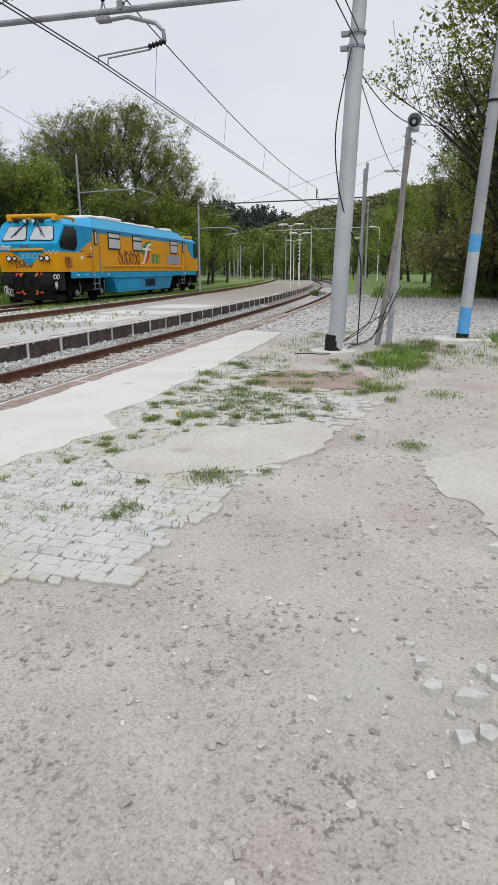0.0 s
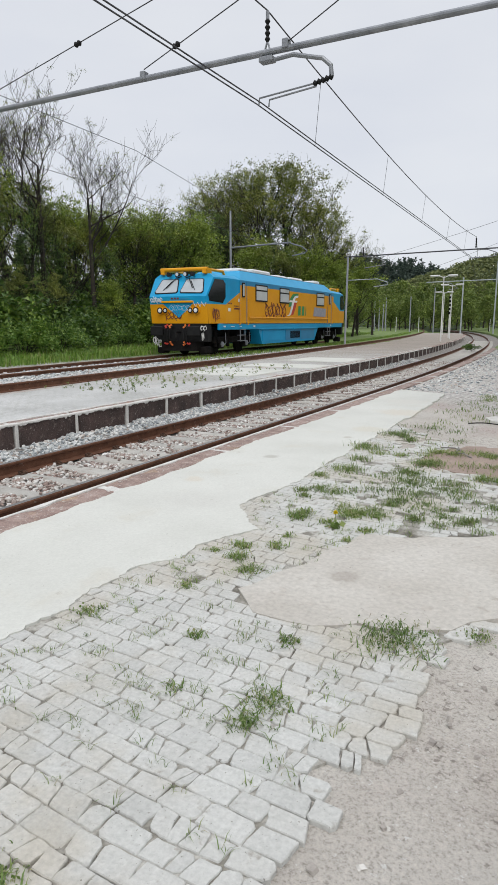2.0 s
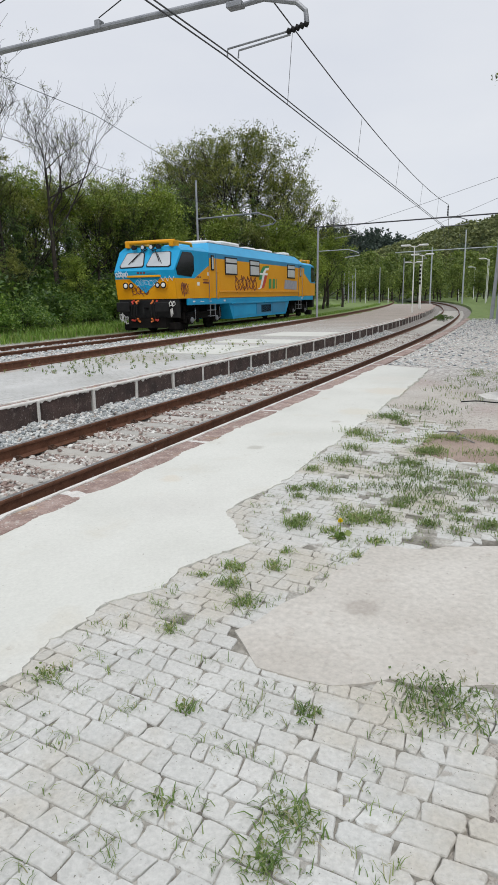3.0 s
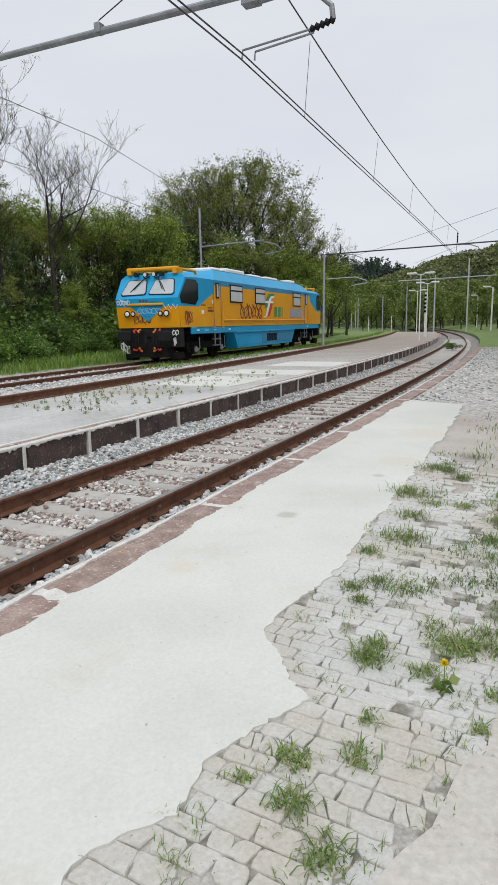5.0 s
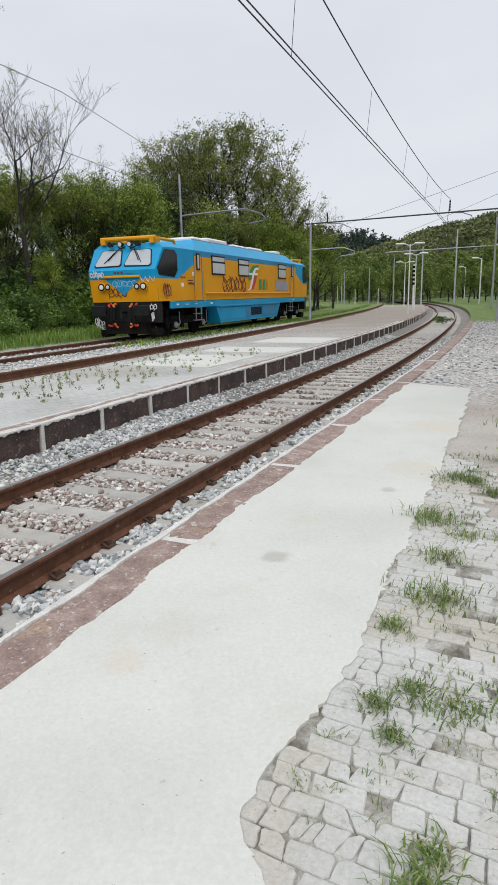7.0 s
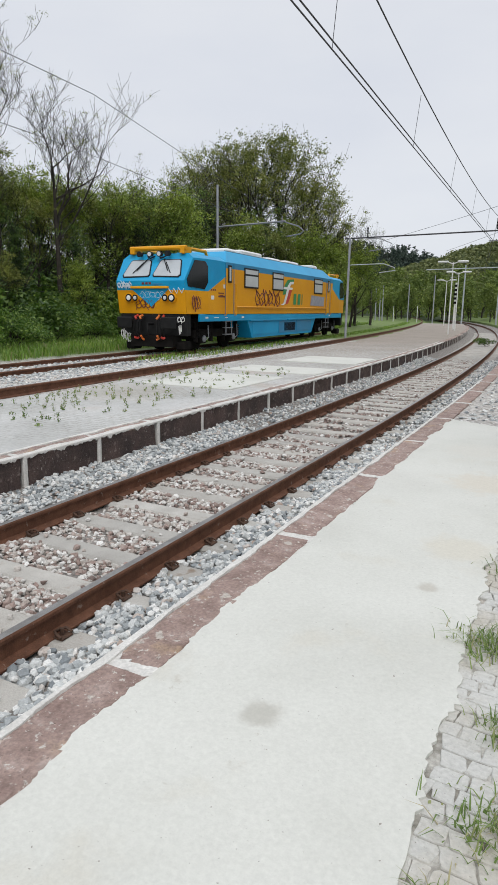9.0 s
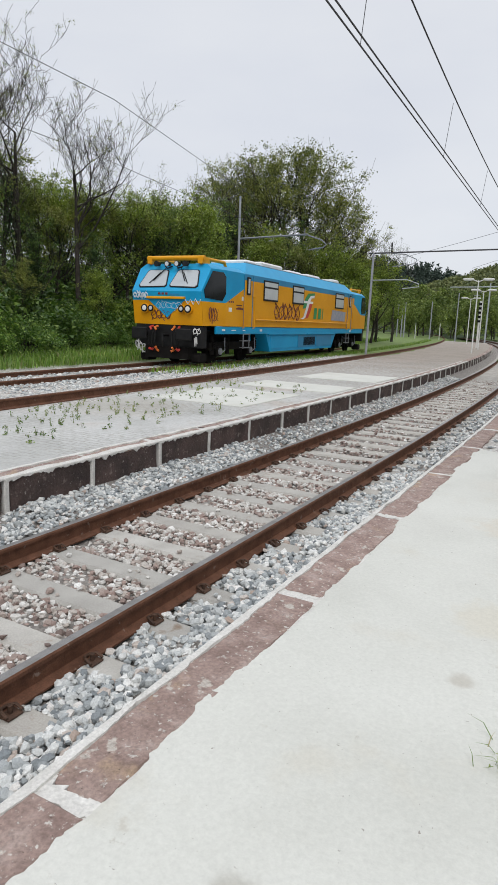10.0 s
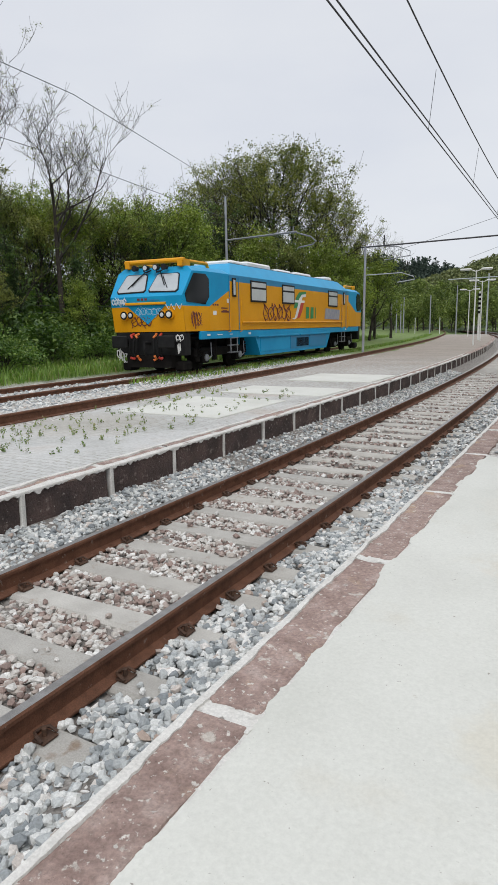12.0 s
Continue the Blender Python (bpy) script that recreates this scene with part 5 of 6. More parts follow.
def build_portal(y, mast_x, left_x, pipe_z, cantilever_x, thick, label):
    """A tubular mast with a long beam over the line, a post at its far end and a registration arm."""
    p = empty("catenary_portal", pose(0, 0, 0), label, "catenary mast", "catenary portals")
    bm = fresh()
    tube(bm, [(mast_x, y, 0.0), (mast_x + 0.06, y, 0.34), (mast_x + 0.22, y, 4.8)], [0.145, 0.143, 0.128], 20)
    tube(bm, [(mast_x + 0.22, y, 4.8), (mast_x + 0.36, y, 7.6)], [0.112, 0.10], 20)
    part("mast", bm, M_POLE, p, "pale grey painted steel mast", smooth=False)
    bm = fresh()
    tube(bm, [(mast_x, y, 0.02), (mast_x + 0.015, y, 0.30)], 0.152, 20)
    part("sleeve", bm, M_BLACK, p, "black tarred foot")
    bm = fresh()
    prism(bm, [(mast_x + 0.42 * math.cos(a), y + 0.42 * math.sin(a)) for a in (k * 0.7854 for k in range(8))], -0.1, 0.03)
    part("footing", bm, M_MORTAR, p)
    for z in (4.75, 4.95, 5.62):
        bm = fresh()
        tube(bm, [(mast_x + 0.045 * z, y, z - 0.02), (mast_x + 0.045 * z, y, z + 0.02)], 0.145, 16)
        box(bm, mast_x + 0.045 * z - 0.24, mast_x + 0.045 * z - 0.12, y - 0.05, y + 0.05, z - 0.03, z + 0.03)
        part("collar", bm, M_STEEL, p)
    bm = fresh()
    tube(bm, [(mast_x + 0.1, y, pipe_z), (left_x, y, pipe_z + 0.12)], thick, 12)
    part("beam", bm, M_STEEL, p, "grey steel tube beam")
    c = cantilever_x
    bm = fresh()
    insulator(bm, (c, y, pipe_z + 0.18), (c, y, pipe_z + 0.52))
    part("insulator", bm, M_BLACK, p)
    bm = fresh()
    for dx in (-0.1, 0.1):
        tube(bm, [(c + dx, y, pipe_z - 0.1), (c, y, pipe_z + 0.2)], 0.016, 6)
    box(bm, c - 0.12, c + 0.12, y - 0.08, y + 0.08, pipe_z - 0.12, pipe_z - 0.04, 0.01)
    part("bracket", bm, M_STEEL, p)
    bm = fresh()
    tube(bm, [(c, y, pipe_z + 0.5), (c, y, pipe_z + 0.62)], 0.03, 6)
    part("wire_clamp", bm, M_STEEL, p)
    for dx in (-6.28, -2.44, 0.33):
        bm = fresh()
        box(bm, c + dx - 0.05, c + dx + 0.05, y - 0.07, y + 0.07, pipe_z + 0.02, pipe_z + 0.16, 0.01)
        part("beam_clamp", bm, M_STEEL, p)
    bm = fresh()
    tube(bm, [(c, y, pipe_z - 0.1), (c + 0.45, y, pipe_z - 0.08), (c + 0.95, y, pipe_z - 0.22), (c + 1.08, y, pipe_z - 0.34), (c + 1.1, y, pipe_z - 0.5)], 0.035, 8)
    part("drop_arm", bm, M_STEEL, p)
    bm = fresh()
    insulator(bm, (c + 1.12, y, pipe_z - 0.5), (c + 0.8, y, pipe_z - 0.56), 0.05, 5)
    part("arm_insulator", bm, M_BLACK, p)
    bm = fresh()
    for dz, dx in ((0.0, -0.14), (-0.05, 0.04)):
        tube(bm, [(c + 0.85, y, pipe_z - 0.55 + dz), (c + dx, y, pipe_z - 0.62 + dz), (c + dx - 0.01, y, pipe_z - 0.72 + dz)], 0.014, 6)
    part("steady_arm", bm, M_STEEL, p)
    return p


build_portal(12.3, -1.02, -17.0, 5.62, -5.11, 0.05, "pale grey tubular catenary mast with a beam over the tracks")


def catenary():
    """Twin contact wires and a messenger wire with droppers, held at the two portals."""
    grp = "overhead line"
    ys = [(-36, -5.9), (12.3, -5.3), (39.6, -6.2), (68, -10.0)]
    for dx in (0.0, 0.09):
        tagged(wire("contact_wire", [(x + dx, y, 4.92) for y, x in ys], 0.011, "dark copper contact wire over the track", sag=0.0), group=grp)
    ms = [(-36, -5.7, 6.3), (12.3, -5.11, 6.25), (39.6, -5.95, 6.0), (68, -9.8, 6.25)]
    tagged(wire("messenger_wire", [(x, y, z) for y, x, z in ms], 0.012, "dark messenger wire carrying the contact wires", sag=0.42), group=grp)
    k = 0
    for (y0, x0), (y1, x1) in zip(ys, ys[1:3]):
        for t in (0.1, 0.3, 0.5, 0.7, 0.9):
            y, x = y0 + (y1 - y0) * t, x0 + (x1 - x0) * t
            z = 6.25 - 4 * 0.42 * t * (1 - t)
            tagged(wire("dropper", [(x, y, 4.93), (x + 0.1, y, z)], 0.005, "thin dropper between overhead wires"), group="droppers")
    for pts, sag in (
        ([(-0.75, 12.3, 4.95), (-2.6, -30, 6.3)], 0.6), ([(-0.75, 12.3, 4.75), (-2.9, -30, 6.1)], 0.6),
        ([(-11.39, 12.3, 6.03), (2.34, 9.77, 7.1)], 0.0), ([(-7.55, 12.3, 5.82), (5.55, 7.56, 7.15)], 0.0), ([(-4.78, 12.3, 5.73), (7.15, 5.05, 6.76)], 0.0),
        ([(-0.72, 12.3, 4.4), (0.05, 14.0, 3.95), (6.0, 17.0, 4.2)], 0.12), ([(-0.74, 12.35, 4.35), (-0.9, 36.0, 6.0)], 0.5),
        ([(-13.4, -20, 7.4), (-14.5, 21, 7.25), (-16.8, 39.3, 6.2)], 0.0), ([(-15.2, -20, 6.6), (-16.0, 22, 6.2), (-17.0, 39.3, 5.7)], 0.0), ([(-13.0, 44, 5.5), (-1.0, 38, 7.6)], 0.1), ([(-10.5, 52, 5.6), (-1.0, 40, 7.2)], 0.1), ([(-24, -10, 2.8), (-24.5, 60, 2.9)], 0.3), ([(-24, -10, 2.5), (-24.5, 60, 2.6)], 0.3),
    ):
        wire("span_wire", pts, 0.009, "thin dark stay wire between masts", sag=sag)
    for a, b in (((-8.67, 11.8, 6.24), (-8.51, 11.77, 6.25)), ((-5.78, 11.27, 6.46), (-5.62, 11.24, 6.48)), ((-6.7, 11.99, 5.91), (-6.55, 11.94, 5.93))):
        bm = fresh()
        insulator(bm, a, b, 0.05, 2)
        tagged(part("stay_insulator", bm, M_BLACK), "small dark insulator on a stay wire", "insulator", "stay insulators")
    bm = fresh()
    pts = [(-0.86, 12.16, 4.7), (-1.05, 12.1, 3.6), (-1.0, 12.1, 2.8), (-0.85, 12.2, 2.2), (-0.62, 12.4, 1.6), (-0.6, 12.5, 0.8), (-0.62, 12.5, 0.1)]
    tube(bm, smooth_line(pts), 0.011, 6)
    tagged(part("cable", bm, M_BLACK), "loose black cable hanging down the mast", "cable")


catenary()


def build_second_portal():
    """A portal further on: two posts and a thin beam, with an arm over the line."""
    y = 39.6
    p = empty("catenary_portal", pose(0, 0, 0), "distant grey portal with a thin beam across the tracks", "catenary mast", "catenary portals")
    bm = fresh()
    tube(bm, [(-13.3, y, 0.0), (-13.25, y, 5.3)], [0.065, 0.055], 10)
    part("post", bm, M_POLE2, p)
    bm = fresh()
    tube(bm, [(-3.4, y, -0.1), (-3.1, y, 7.2)], [0.10, 0.08], 10)
    part("post", bm, M_POLE2, p)
    bm = fresh()
    tube(bm, [(-13.5, y, 5.28), (-2.0, y, 5.40)], 0.036, 8)
    part("beam", bm, M_WIRE, p)
    bm = fresh()
    insulator(bm, (-5.95, y, 5.42), (-5.95, y, 5.95))
    insulator(bm, (-12.3, y, 5.3), (-12.3, y, 5.8))
    part("insulator", bm, M_BLACK, p)
    bm = fresh()
    tube(bm, [(-5.95, y, 5.35), (-5.3, y, 5.3), (-4.9, y, 5.15), (-4.85, y, 4.98), (-5.2, y, 4.92), (-6.3, y, 4.9)], 0.025, 6)
    part("drop_arm", bm, M_STEEL, p)
    bm = fresh()
    tube(bm, [(-12.3, y, 5.25), (-11.6, y, 5.2), (-11.0, y, 4.95), (-10.95, y, 4.75), (-12.2, y, 4.6)], 0.022, 6)
    part("drop_arm", bm, M_STEEL, p)
    bm = fresh()
    tube(bm, [(-13.28, y, 3.92), (-11.4, y, 3.95), (-10.8, y, 3.75), (-10.75, y, 3.6), (-11.6, y, 3.5)], 0.022, 6)
    part("bracket_arm", bm, M_POLE, p)


build_second_portal()


def build_bracket_mast(x, y, h, arm, arm_z, label):
    p = empty("catenary_mast", pose(x, y, 0.1), label, "catenary mast", "single masts")
    bm = fresh()
    tube(bm, [(0, 0, -0.2), (0, 0, h)], [0.085, 0.06], 10)
    part("mast", bm, M_POLE2, p)
    if arm:
        bm = fresh()
        tube(bm, [(0, 0, arm_z), (arm, 0, arm_z + 0.1)], 0.05, 8)
        tube(bm, [(arm, 0, arm_z + 0.05), (arm + 0.8, 0, arm_z - 0.2), (arm + 1.1, 0, arm_z - 0.45), (arm + 0.9, 0, arm_z - 0.6), (arm + 0.1, 0, arm_z - 0.7)], 0.035, 6)
        tube(bm, [(arm - 0.2, 0, arm_z), (arm - 0.2, 0, arm_z + 0.4)], 0.03, 6)
        part("bracket_arm", bm, M_STEEL, p)
    return p


build_bracket_mast(-21.2, 39.3, 8.4, 4.3, 6.1, "tall grey mast with a bracket arm before the trees")
for x, y, h in ((-26.6, 95, 4.9), (-27.0, 95, 4.0), (-27.6, 95, 4.6), (-28.3, 95, 4.4), (-23.0, 95, 5.0), (-19.0, 92, 6.0), (-2.7, 34, 6.0), (-4.8, 60, 7.0)):
    build_bracket_mast(x, y, h, 0, 0, "slim grey line-side mast in the distance")


def build_third_portal(y):
    p = empty("catenary_portal", pose(0, 0, 0.2), "far pale portal beam on slim posts", "catenary mast", "catenary portals")
    for x, h in ((-15.0, 7.0), (-10.9, 8.9)):
        bm = fresh()
        tube(bm, [(x, y, -0.3), (x, y, h)], [0.10, 0.08], 8)
        part("post", bm, M_POLE, p)
    bm = fresh()
    tube(bm, [(-19.8, y, 6.5), (-6.0, y, 6.7)], 0.06, 6)
    part("beam", bm, M_POLE, p)
    bm = fresh()
    tube(bm, [(-17.6, y, 6.5), (-16.6, y, 6.3), (-15.6, y, 5.6), (-16.8, y, 5.5)], 0.05, 6)
    part("drop_arm", bm, M_STEEL, p)


build_third_portal(90)


def build_lamp(x, y, h, heads, size=1.0):
    p = empty("street_lamp", pose(x, y, 0.0), "pale platform lamp post with flat lamp heads" if heads else "pale short platform lamp post", "street lamp", "platform lamps")
    bm = fresh()
    tube(bm, [(0, 0, -0.1), (0, 0, h)], [0.05, 0.034], 10)
    part("post", bm, M_WHITE, p)
    for sgn in heads:
        bm = fresh()
        tube(bm, [(0, 0, h - 0.1), (sgn * 0.35, 0, h + 0.03)], 0.03, 6)
        box(bm, min(sgn * 0.3, sgn * 1.0), max(sgn * 0.3, sgn * 1.0), -0.14, 0.14, h - 0.01, h + 0.11, 0.04)
        head = part("lamp_head", bm, M_WHITE, p)
        bm = fresh()
        box(bm, min(sgn * 0.4, sgn * 0.92), max(sgn * 0.4, sgn * 0.92), -0.1, 0.1, h - 0.03, h - 0.008)
        part("diffuser", bm, M_BLIND, head)
    return p


for x, y, h, heads in ((-9.95, 51.7, 4.8, (-1, 1)), (-11.17, 61.8, 4.7, (-1, 1)), (-15.0, 78, 4.8, (-1, 1)), (-7.5, 85, 5.2, (-1,)), (-0.9, 36, 6.2, (-1,)), (-4.3, 68, 5.5, (-1,)), (-7.2, 80, 5.0, (-1,)), (-13.9, 110, 4.9, (-1,)), (-11.1, 105, 5.0, (-1,)), (-25.0, 95, 2.2, ()), (-21.7, 95, 2.2, ())):
    build_lamp(x, y, h, heads)
# striped signal post beside the lamps
p = empty("signal_post", pose(-11.75, 64.5, 0), "black and white striped post beside the platform lamps", "sign")
bm = fresh()
box(bm, -0.07, 0.07, -0.05, 0.05, 0, 4.0)
part("post", bm, M_WHITE, p)
for k in range(5):
    bm = fresh()
    box(bm, -0.13, 0.13, -0.09, -0.07, 2.2 + k * 0.36, 2.4 + k * 0.36, 0, Matrix.Translation((0, 0, 0)))
    part("stripe", bm, M_BLACK, p)


def build_horn_post():
    p = empty("loudspeaker_post", pose(-0.15, 14.0, 0), "weathered grey post with a horn loudspeaker and a leaning wooden prop", "loudspeaker")
    bm = fresh()
    tube(bm, [(0, 0, -0.1), (0.16, 0, 3.9)], [0.06, 0.05], 10)
    part("post", bm, M_POLE2, p)
    bm = fresh()
    tube(bm, [(-0.2, -0.35, -0.05), (0.05, -0.2, 1.9), (0.2, -0.08, 3.7)], [0.055, 0.05, 0.04], 8)
    part("prop", bm, M_WOOD, p, "leaning weathered wooden prop")
    bm = fresh()
    tube(bm, [(0.22, 0.12, 3.95), (0.24, -0.05, 3.95), (0.25, -0.2, 3.95), (0.26, -0.28, 3.95)], [0.05, 0.06, 0.10, 0.125], 16, caps=False)
    tube(bm, [(0.24, 0.0, 3.95), (0.25, -0.2, 3.95)], [0.05, 0.035], 10)
    box(bm, 0.14, 0.34, 0.06, 0.26, 3.85, 4.05, 0.02)
    part("horn", bm, M_POLE, p, "grey horn loudspeaker")
    rs = random.Random(4)
    for k in range(7):
        bm = fresh()
        a = (-0.9 + rs.random() * 0.3, -0.9 - rs.random(), 0.05)
        b = (-0.05 + rs.uniform(-0.2, 0.3), -0.3, 0.5 + rs.random() * 0.7)
        mid = ((a[0] + b[0]) / 2 + rs.uniform(-0.2, 0.2), (a[1] + b[1]) / 2, rs.uniform(0.05, 0.5))
        tube(bm, smooth_line([a, mid, b]), 0.009, 5)
        part("cable", bm, M_WOOD if k % 2 else M_BLACK, p)


build_horn_post()


def build_band_pole():
    p = empty("banded_pole", pose(1.28, 14.75, 0), "grey pole with white and blue painted bands on a concrete footing", "pole")
    lean = 0.048
    spans = ((-0.1, 0.14, M_BLACK, 0.125), (0.14, 0.66, M_SIGNBLUE, 0.12), (0.66, 1.72, M_POLE, 0.118), (1.72, 2.06, M_SIGNBLUE, 0.115), (2.06, 8.5, M_POLE2, 0.112))
    for z0, z1, m, r in spans:
        bm = fresh()
        tube(bm, [(lean * z0, 0, z0), (lean * z1, 0, z1)], [r, r - 0.004 * (z1 - z0)], 18)
        part("band" if m is not M_POLE2 else "shaft", bm, m, p)
    bm = fresh()
    box(bm, -0.55, 0.55, -0.4, 0.4, -0.1, 0.05, 0.02)
    part("footing", bm, M_MORTAR, p)
    bm = fresh()
    tube(bm, [(lean * 4.4, 0, 4.38), (lean * 4.4, 0, 4.42)], 0.13, 14)
    part("collar", bm, M_BLACK, p)


build_band_pole()


# ---- plants ----
def leaf_quads(rng, centres, size, droop=0.3):
    """Bent four-cornered leaves at the given places, turned at random."""
    n = len(centres)
    d = rng.normal(size=(n, 3))
    d[:, 2] -= droop
    d /= np.linalg.norm(d, axis=1)[:, None]
    s = np.cross(d, rng.normal(size=(n, 3)))
    s /= np.linalg.norm(s, axis=1)[:, None]
    L = size * rng.uniform(0.6, 1.4, n)[:, None]
    W = L * rng.uniform(0.3, 0.55, n)[:, None]
    c = np.asarray(centres)
    v = np.stack([c, c + d * L * 0.5 + s * W, c + d * L, c + d * L * 0.5 - s * W], 1)
    f = np.arange(n * 4).reshape(n, 4)
    return v.reshape(-1, 3), f


def leaf_tris(rng, centres, size, tilt=0.7):
    """Pointed leaves that mostly lie open to the sky; tilt: how far they turn away from it."""
    n = len(centres)
    up = rng.normal(size=(n, 3)) * tilt + np.array([0, 0, 1.0])
    d = rng.normal(size=(n, 3))
    s = np.cross(d, up)
    s /= np.linalg.norm(s, axis=1)[:, None]
    d = np.cross(up, s)
    d /= np.linalg.norm(d, axis=1)[:, None]
    L = size * rng.uniform(0.6, 1.4, n)[:, None]
    W = L * rng.uniform(0.3, 0.5, n)[:, None]
    c = np.asarray(centres)
    v = np.stack([c - s * W, c + s * W, c + d * L], 1)
    return v.reshape(-1, 3), np.arange(n * 3).reshape(n, 3)


def grow(rng, height, spread, levels, trunk_r, fork, lift, crown_base, twist):
    """Limbs as lists of (points, radii, level), and the twig places where leaves sit."""
    limbs, tips = [], []

    def limb(p, d, length, r, level):
        n = 6 if level == 0 else 4
        pts, rs = [p.copy()], [r]
        for i in range(n):
            d = d + rng.normal(size=3) * (0.05 if level == 0 else twist) + np.array([0, 0, 0.09 if level else 0.02])
            d /= np.linalg.norm(d)
            pts.append(pts[-1] + d * length / n)
            rs.append(max(0.008, r * (1 - 0.72 * (i + 1) / n)))
        limbs.append((pts, rs, level))
        if level >= levels - 1:
            tips.extend(pts[1:])
        if level >= levels:
            return
        kids = fork + 6 if level == 0 else fork
        for k in range(kids):
            share = (k + rng.random()) / kids
            t = crown_base + (1 - crown_base) * share if level == 0 else 0.25 + 0.75 * share
            i = min(n - 1, int(t * n))
            q = pts[i] + (pts[i + 1] - pts[i]) * (t * n - i)
            a = rng.uniform(0, 2 * math.pi)
            out = np.array([math.cos(a), math.sin(a), lift + rng.uniform(-0.25, 0.3)])
            nd = d * 0.45 + out * spread
            nd /= np.linalg.norm(nd)
            size = (0.62 - 0.34 * share) if level == 0 else 0.58
            limb(q, nd, length * size * rng.uniform(0.75, 1.2), max(0.012, rs[i] * 0.55), level + 1)

    limb(np.zeros(3), np.array([0.02, 0.01, 1.0]), height, trunk_r, 0)
    return limbs, np.array(tips)


def build_tree(name, seed, height, spread, leaves, leaf, material, label, levels=3, fork=3, lift=0.55, crown_base=0.3, puff=0.5, ivy=0, twist=0.16, at=(0, 0)):
    """A tree grown limb by limb, its leaves in clumps at the twigs, and ivy up the stem."""
    rng = np.random.default_rng(seed)
    limbs, tips = grow(rng, height * 0.85, spread, levels, height * 0.014 + 0.05, fork, lift, crown_base, twist)
    t = empty(name, pose(at[0], at[1], 0.1), label, "tree", "trees of the wood")
    bm = fresh()
    for pts, rs, level in limbs:
        short = level >= 3
        tube(bm, pts[::2] if short else pts, rs[::2] if short else rs, 7 if level == 0 else 4 if level < 2 else 3, caps=False)
    part("trunk", bm, M_BARK, t)
    if leaves:
        per = 24
        hubs = tips[rng.integers(0, len(tips), leaves // per)]
        off = rng.normal(size=(len(hubs), per, 3)) * np.array([1, 1, 0.55]) * puff * rng.uniform(0.5, 1.3, (len(hubs), 1, 1))
        c = (hubs[:, None] + off).reshape(-1, 3)
        c[:, 2] = np.maximum(c[:, 2], 0.05)
        v, f = leaf_tris(rng, c, leaf)
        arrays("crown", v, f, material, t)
    if ivy:
        # ivy follows the stem and the first stretch of the boughs
        stems = [(pts, i) for pts, rs, level in limbs if level < 2 for i in range(len(pts) - 1 if level == 0 else 2)]
        pick = rng.integers(0, len(stems), ivy)
        u = rng.random(ivy)
        c = np.array([stems[k][0][stems[k][1]] * (1 - w) + stems[k][0][stems[k][1] + 1] * w for k, w in zip(pick, u)])
        c = c + rng.normal(size=(ivy, 3)) * np.array([0.2, 0.2, 0.25])
        v, f = leaf_tris(rng, c, 0.13, 1.6)
        arrays("ivy", v, f, M_IVY, t)
    return t


def build_bush(seed, size, leaves, leaf, material, label, at):
    """A mound of overlapping leafy domes on arching stems."""
    rng = np.random.default_rng(seed)
    t = empty("bush", pose(at[0], at[1], 0.1), label, "bush", "bushes at the wood's edge")
    bm = fresh()
    domes = []
    for k in range(11):
        a, r = rng.uniform(0, 6.28), size * 0.75 * math.sqrt(rng.random())
        p = np.array([math.cos(a) * r, math.sin(a) * r, size * rng.uniform(0.2, 0.75) * (1.1 - 0.5 * r / size)])
        domes.append((p, size * rng.uniform(0.24, 0.45)))
        tube(bm, [(p[0] * 0.2, p[1] * 0.2, -0.1), (p[0] * 0.55, p[1] * 0.55, p[2] * 0.9), tuple(p)], [0.03, 0.02, 0.01], 4, caps=False)
    part("stem", bm, M_BARK, t)
    pick = rng.integers(0, len(domes), leaves)
    u = rng.normal(size=(leaves, 3))
    u /= np.linalg.norm(u, axis=1)[:, None]
    u[:, 2] = np.where(u[:, 2] < -0.3, -u[:, 2], u[:, 2])
    rad = np.array([domes[k][1] for k in pick]) * (0.72 + 0.4 * rng.random(leaves) ** 1.5) * (1 + 0.2 * np.sin(u[:, 0] * 6 + pick) * np.cos(u[:, 1] * 5))
    c = np.array([domes[k][0] for k in pick]) + u * rad[:, None]
    c[:, 2] = np.maximum(c[:, 2], 0.02)
    v, f = leaf_tris(rng, c, leaf, 0.8)
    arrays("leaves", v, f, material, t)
    return t


A1 = build_tree("tree", 11, 12.0, 0.9, 17000, 0.105, M_LEAF3, "broad tree with thin olive spring foliage", levels=3, fork=6, lift=0.7, crown_base=0.16, puff=0.24, ivy=3000, at=(-60, 140))
A2 = build_tree("tree", 2, 9.0, 0.6, 11000, 0.11, M_LEAF1, "slender tree in fresh green leaf", levels=3, fork=4, crown_base=0.36, puff=0.24, ivy=700, at=(-64, 140))
A3 = build_tree("tree", 8, 13.0, 0.8, 3600, 0.055, M_LEAF3, "tall bare tree with thin spreading twigs", levels=4, fork=4, lift=0.75, crown_base=0.5, puff=0.14, twist=0.22, at=(-68, 140))
A4 = build_tree("tree", 4, 10.0, 0.5, 3000, 0.1, M_LEAF2, "dark tree trunk thickly covered with ivy", levels=3, fork=3, lift=1.0, crown_base=0.25, puff=0.25, ivy=8000, at=(-72, 140))
A6 = build_tree("tree", 6, 8.0, 0.8, 9000, 0.13, M_LEAF1, "rounded tree in fresh green leaf", levels=3, fork=4, crown_base=0.12, puff=0.34, at=(-80, 140))
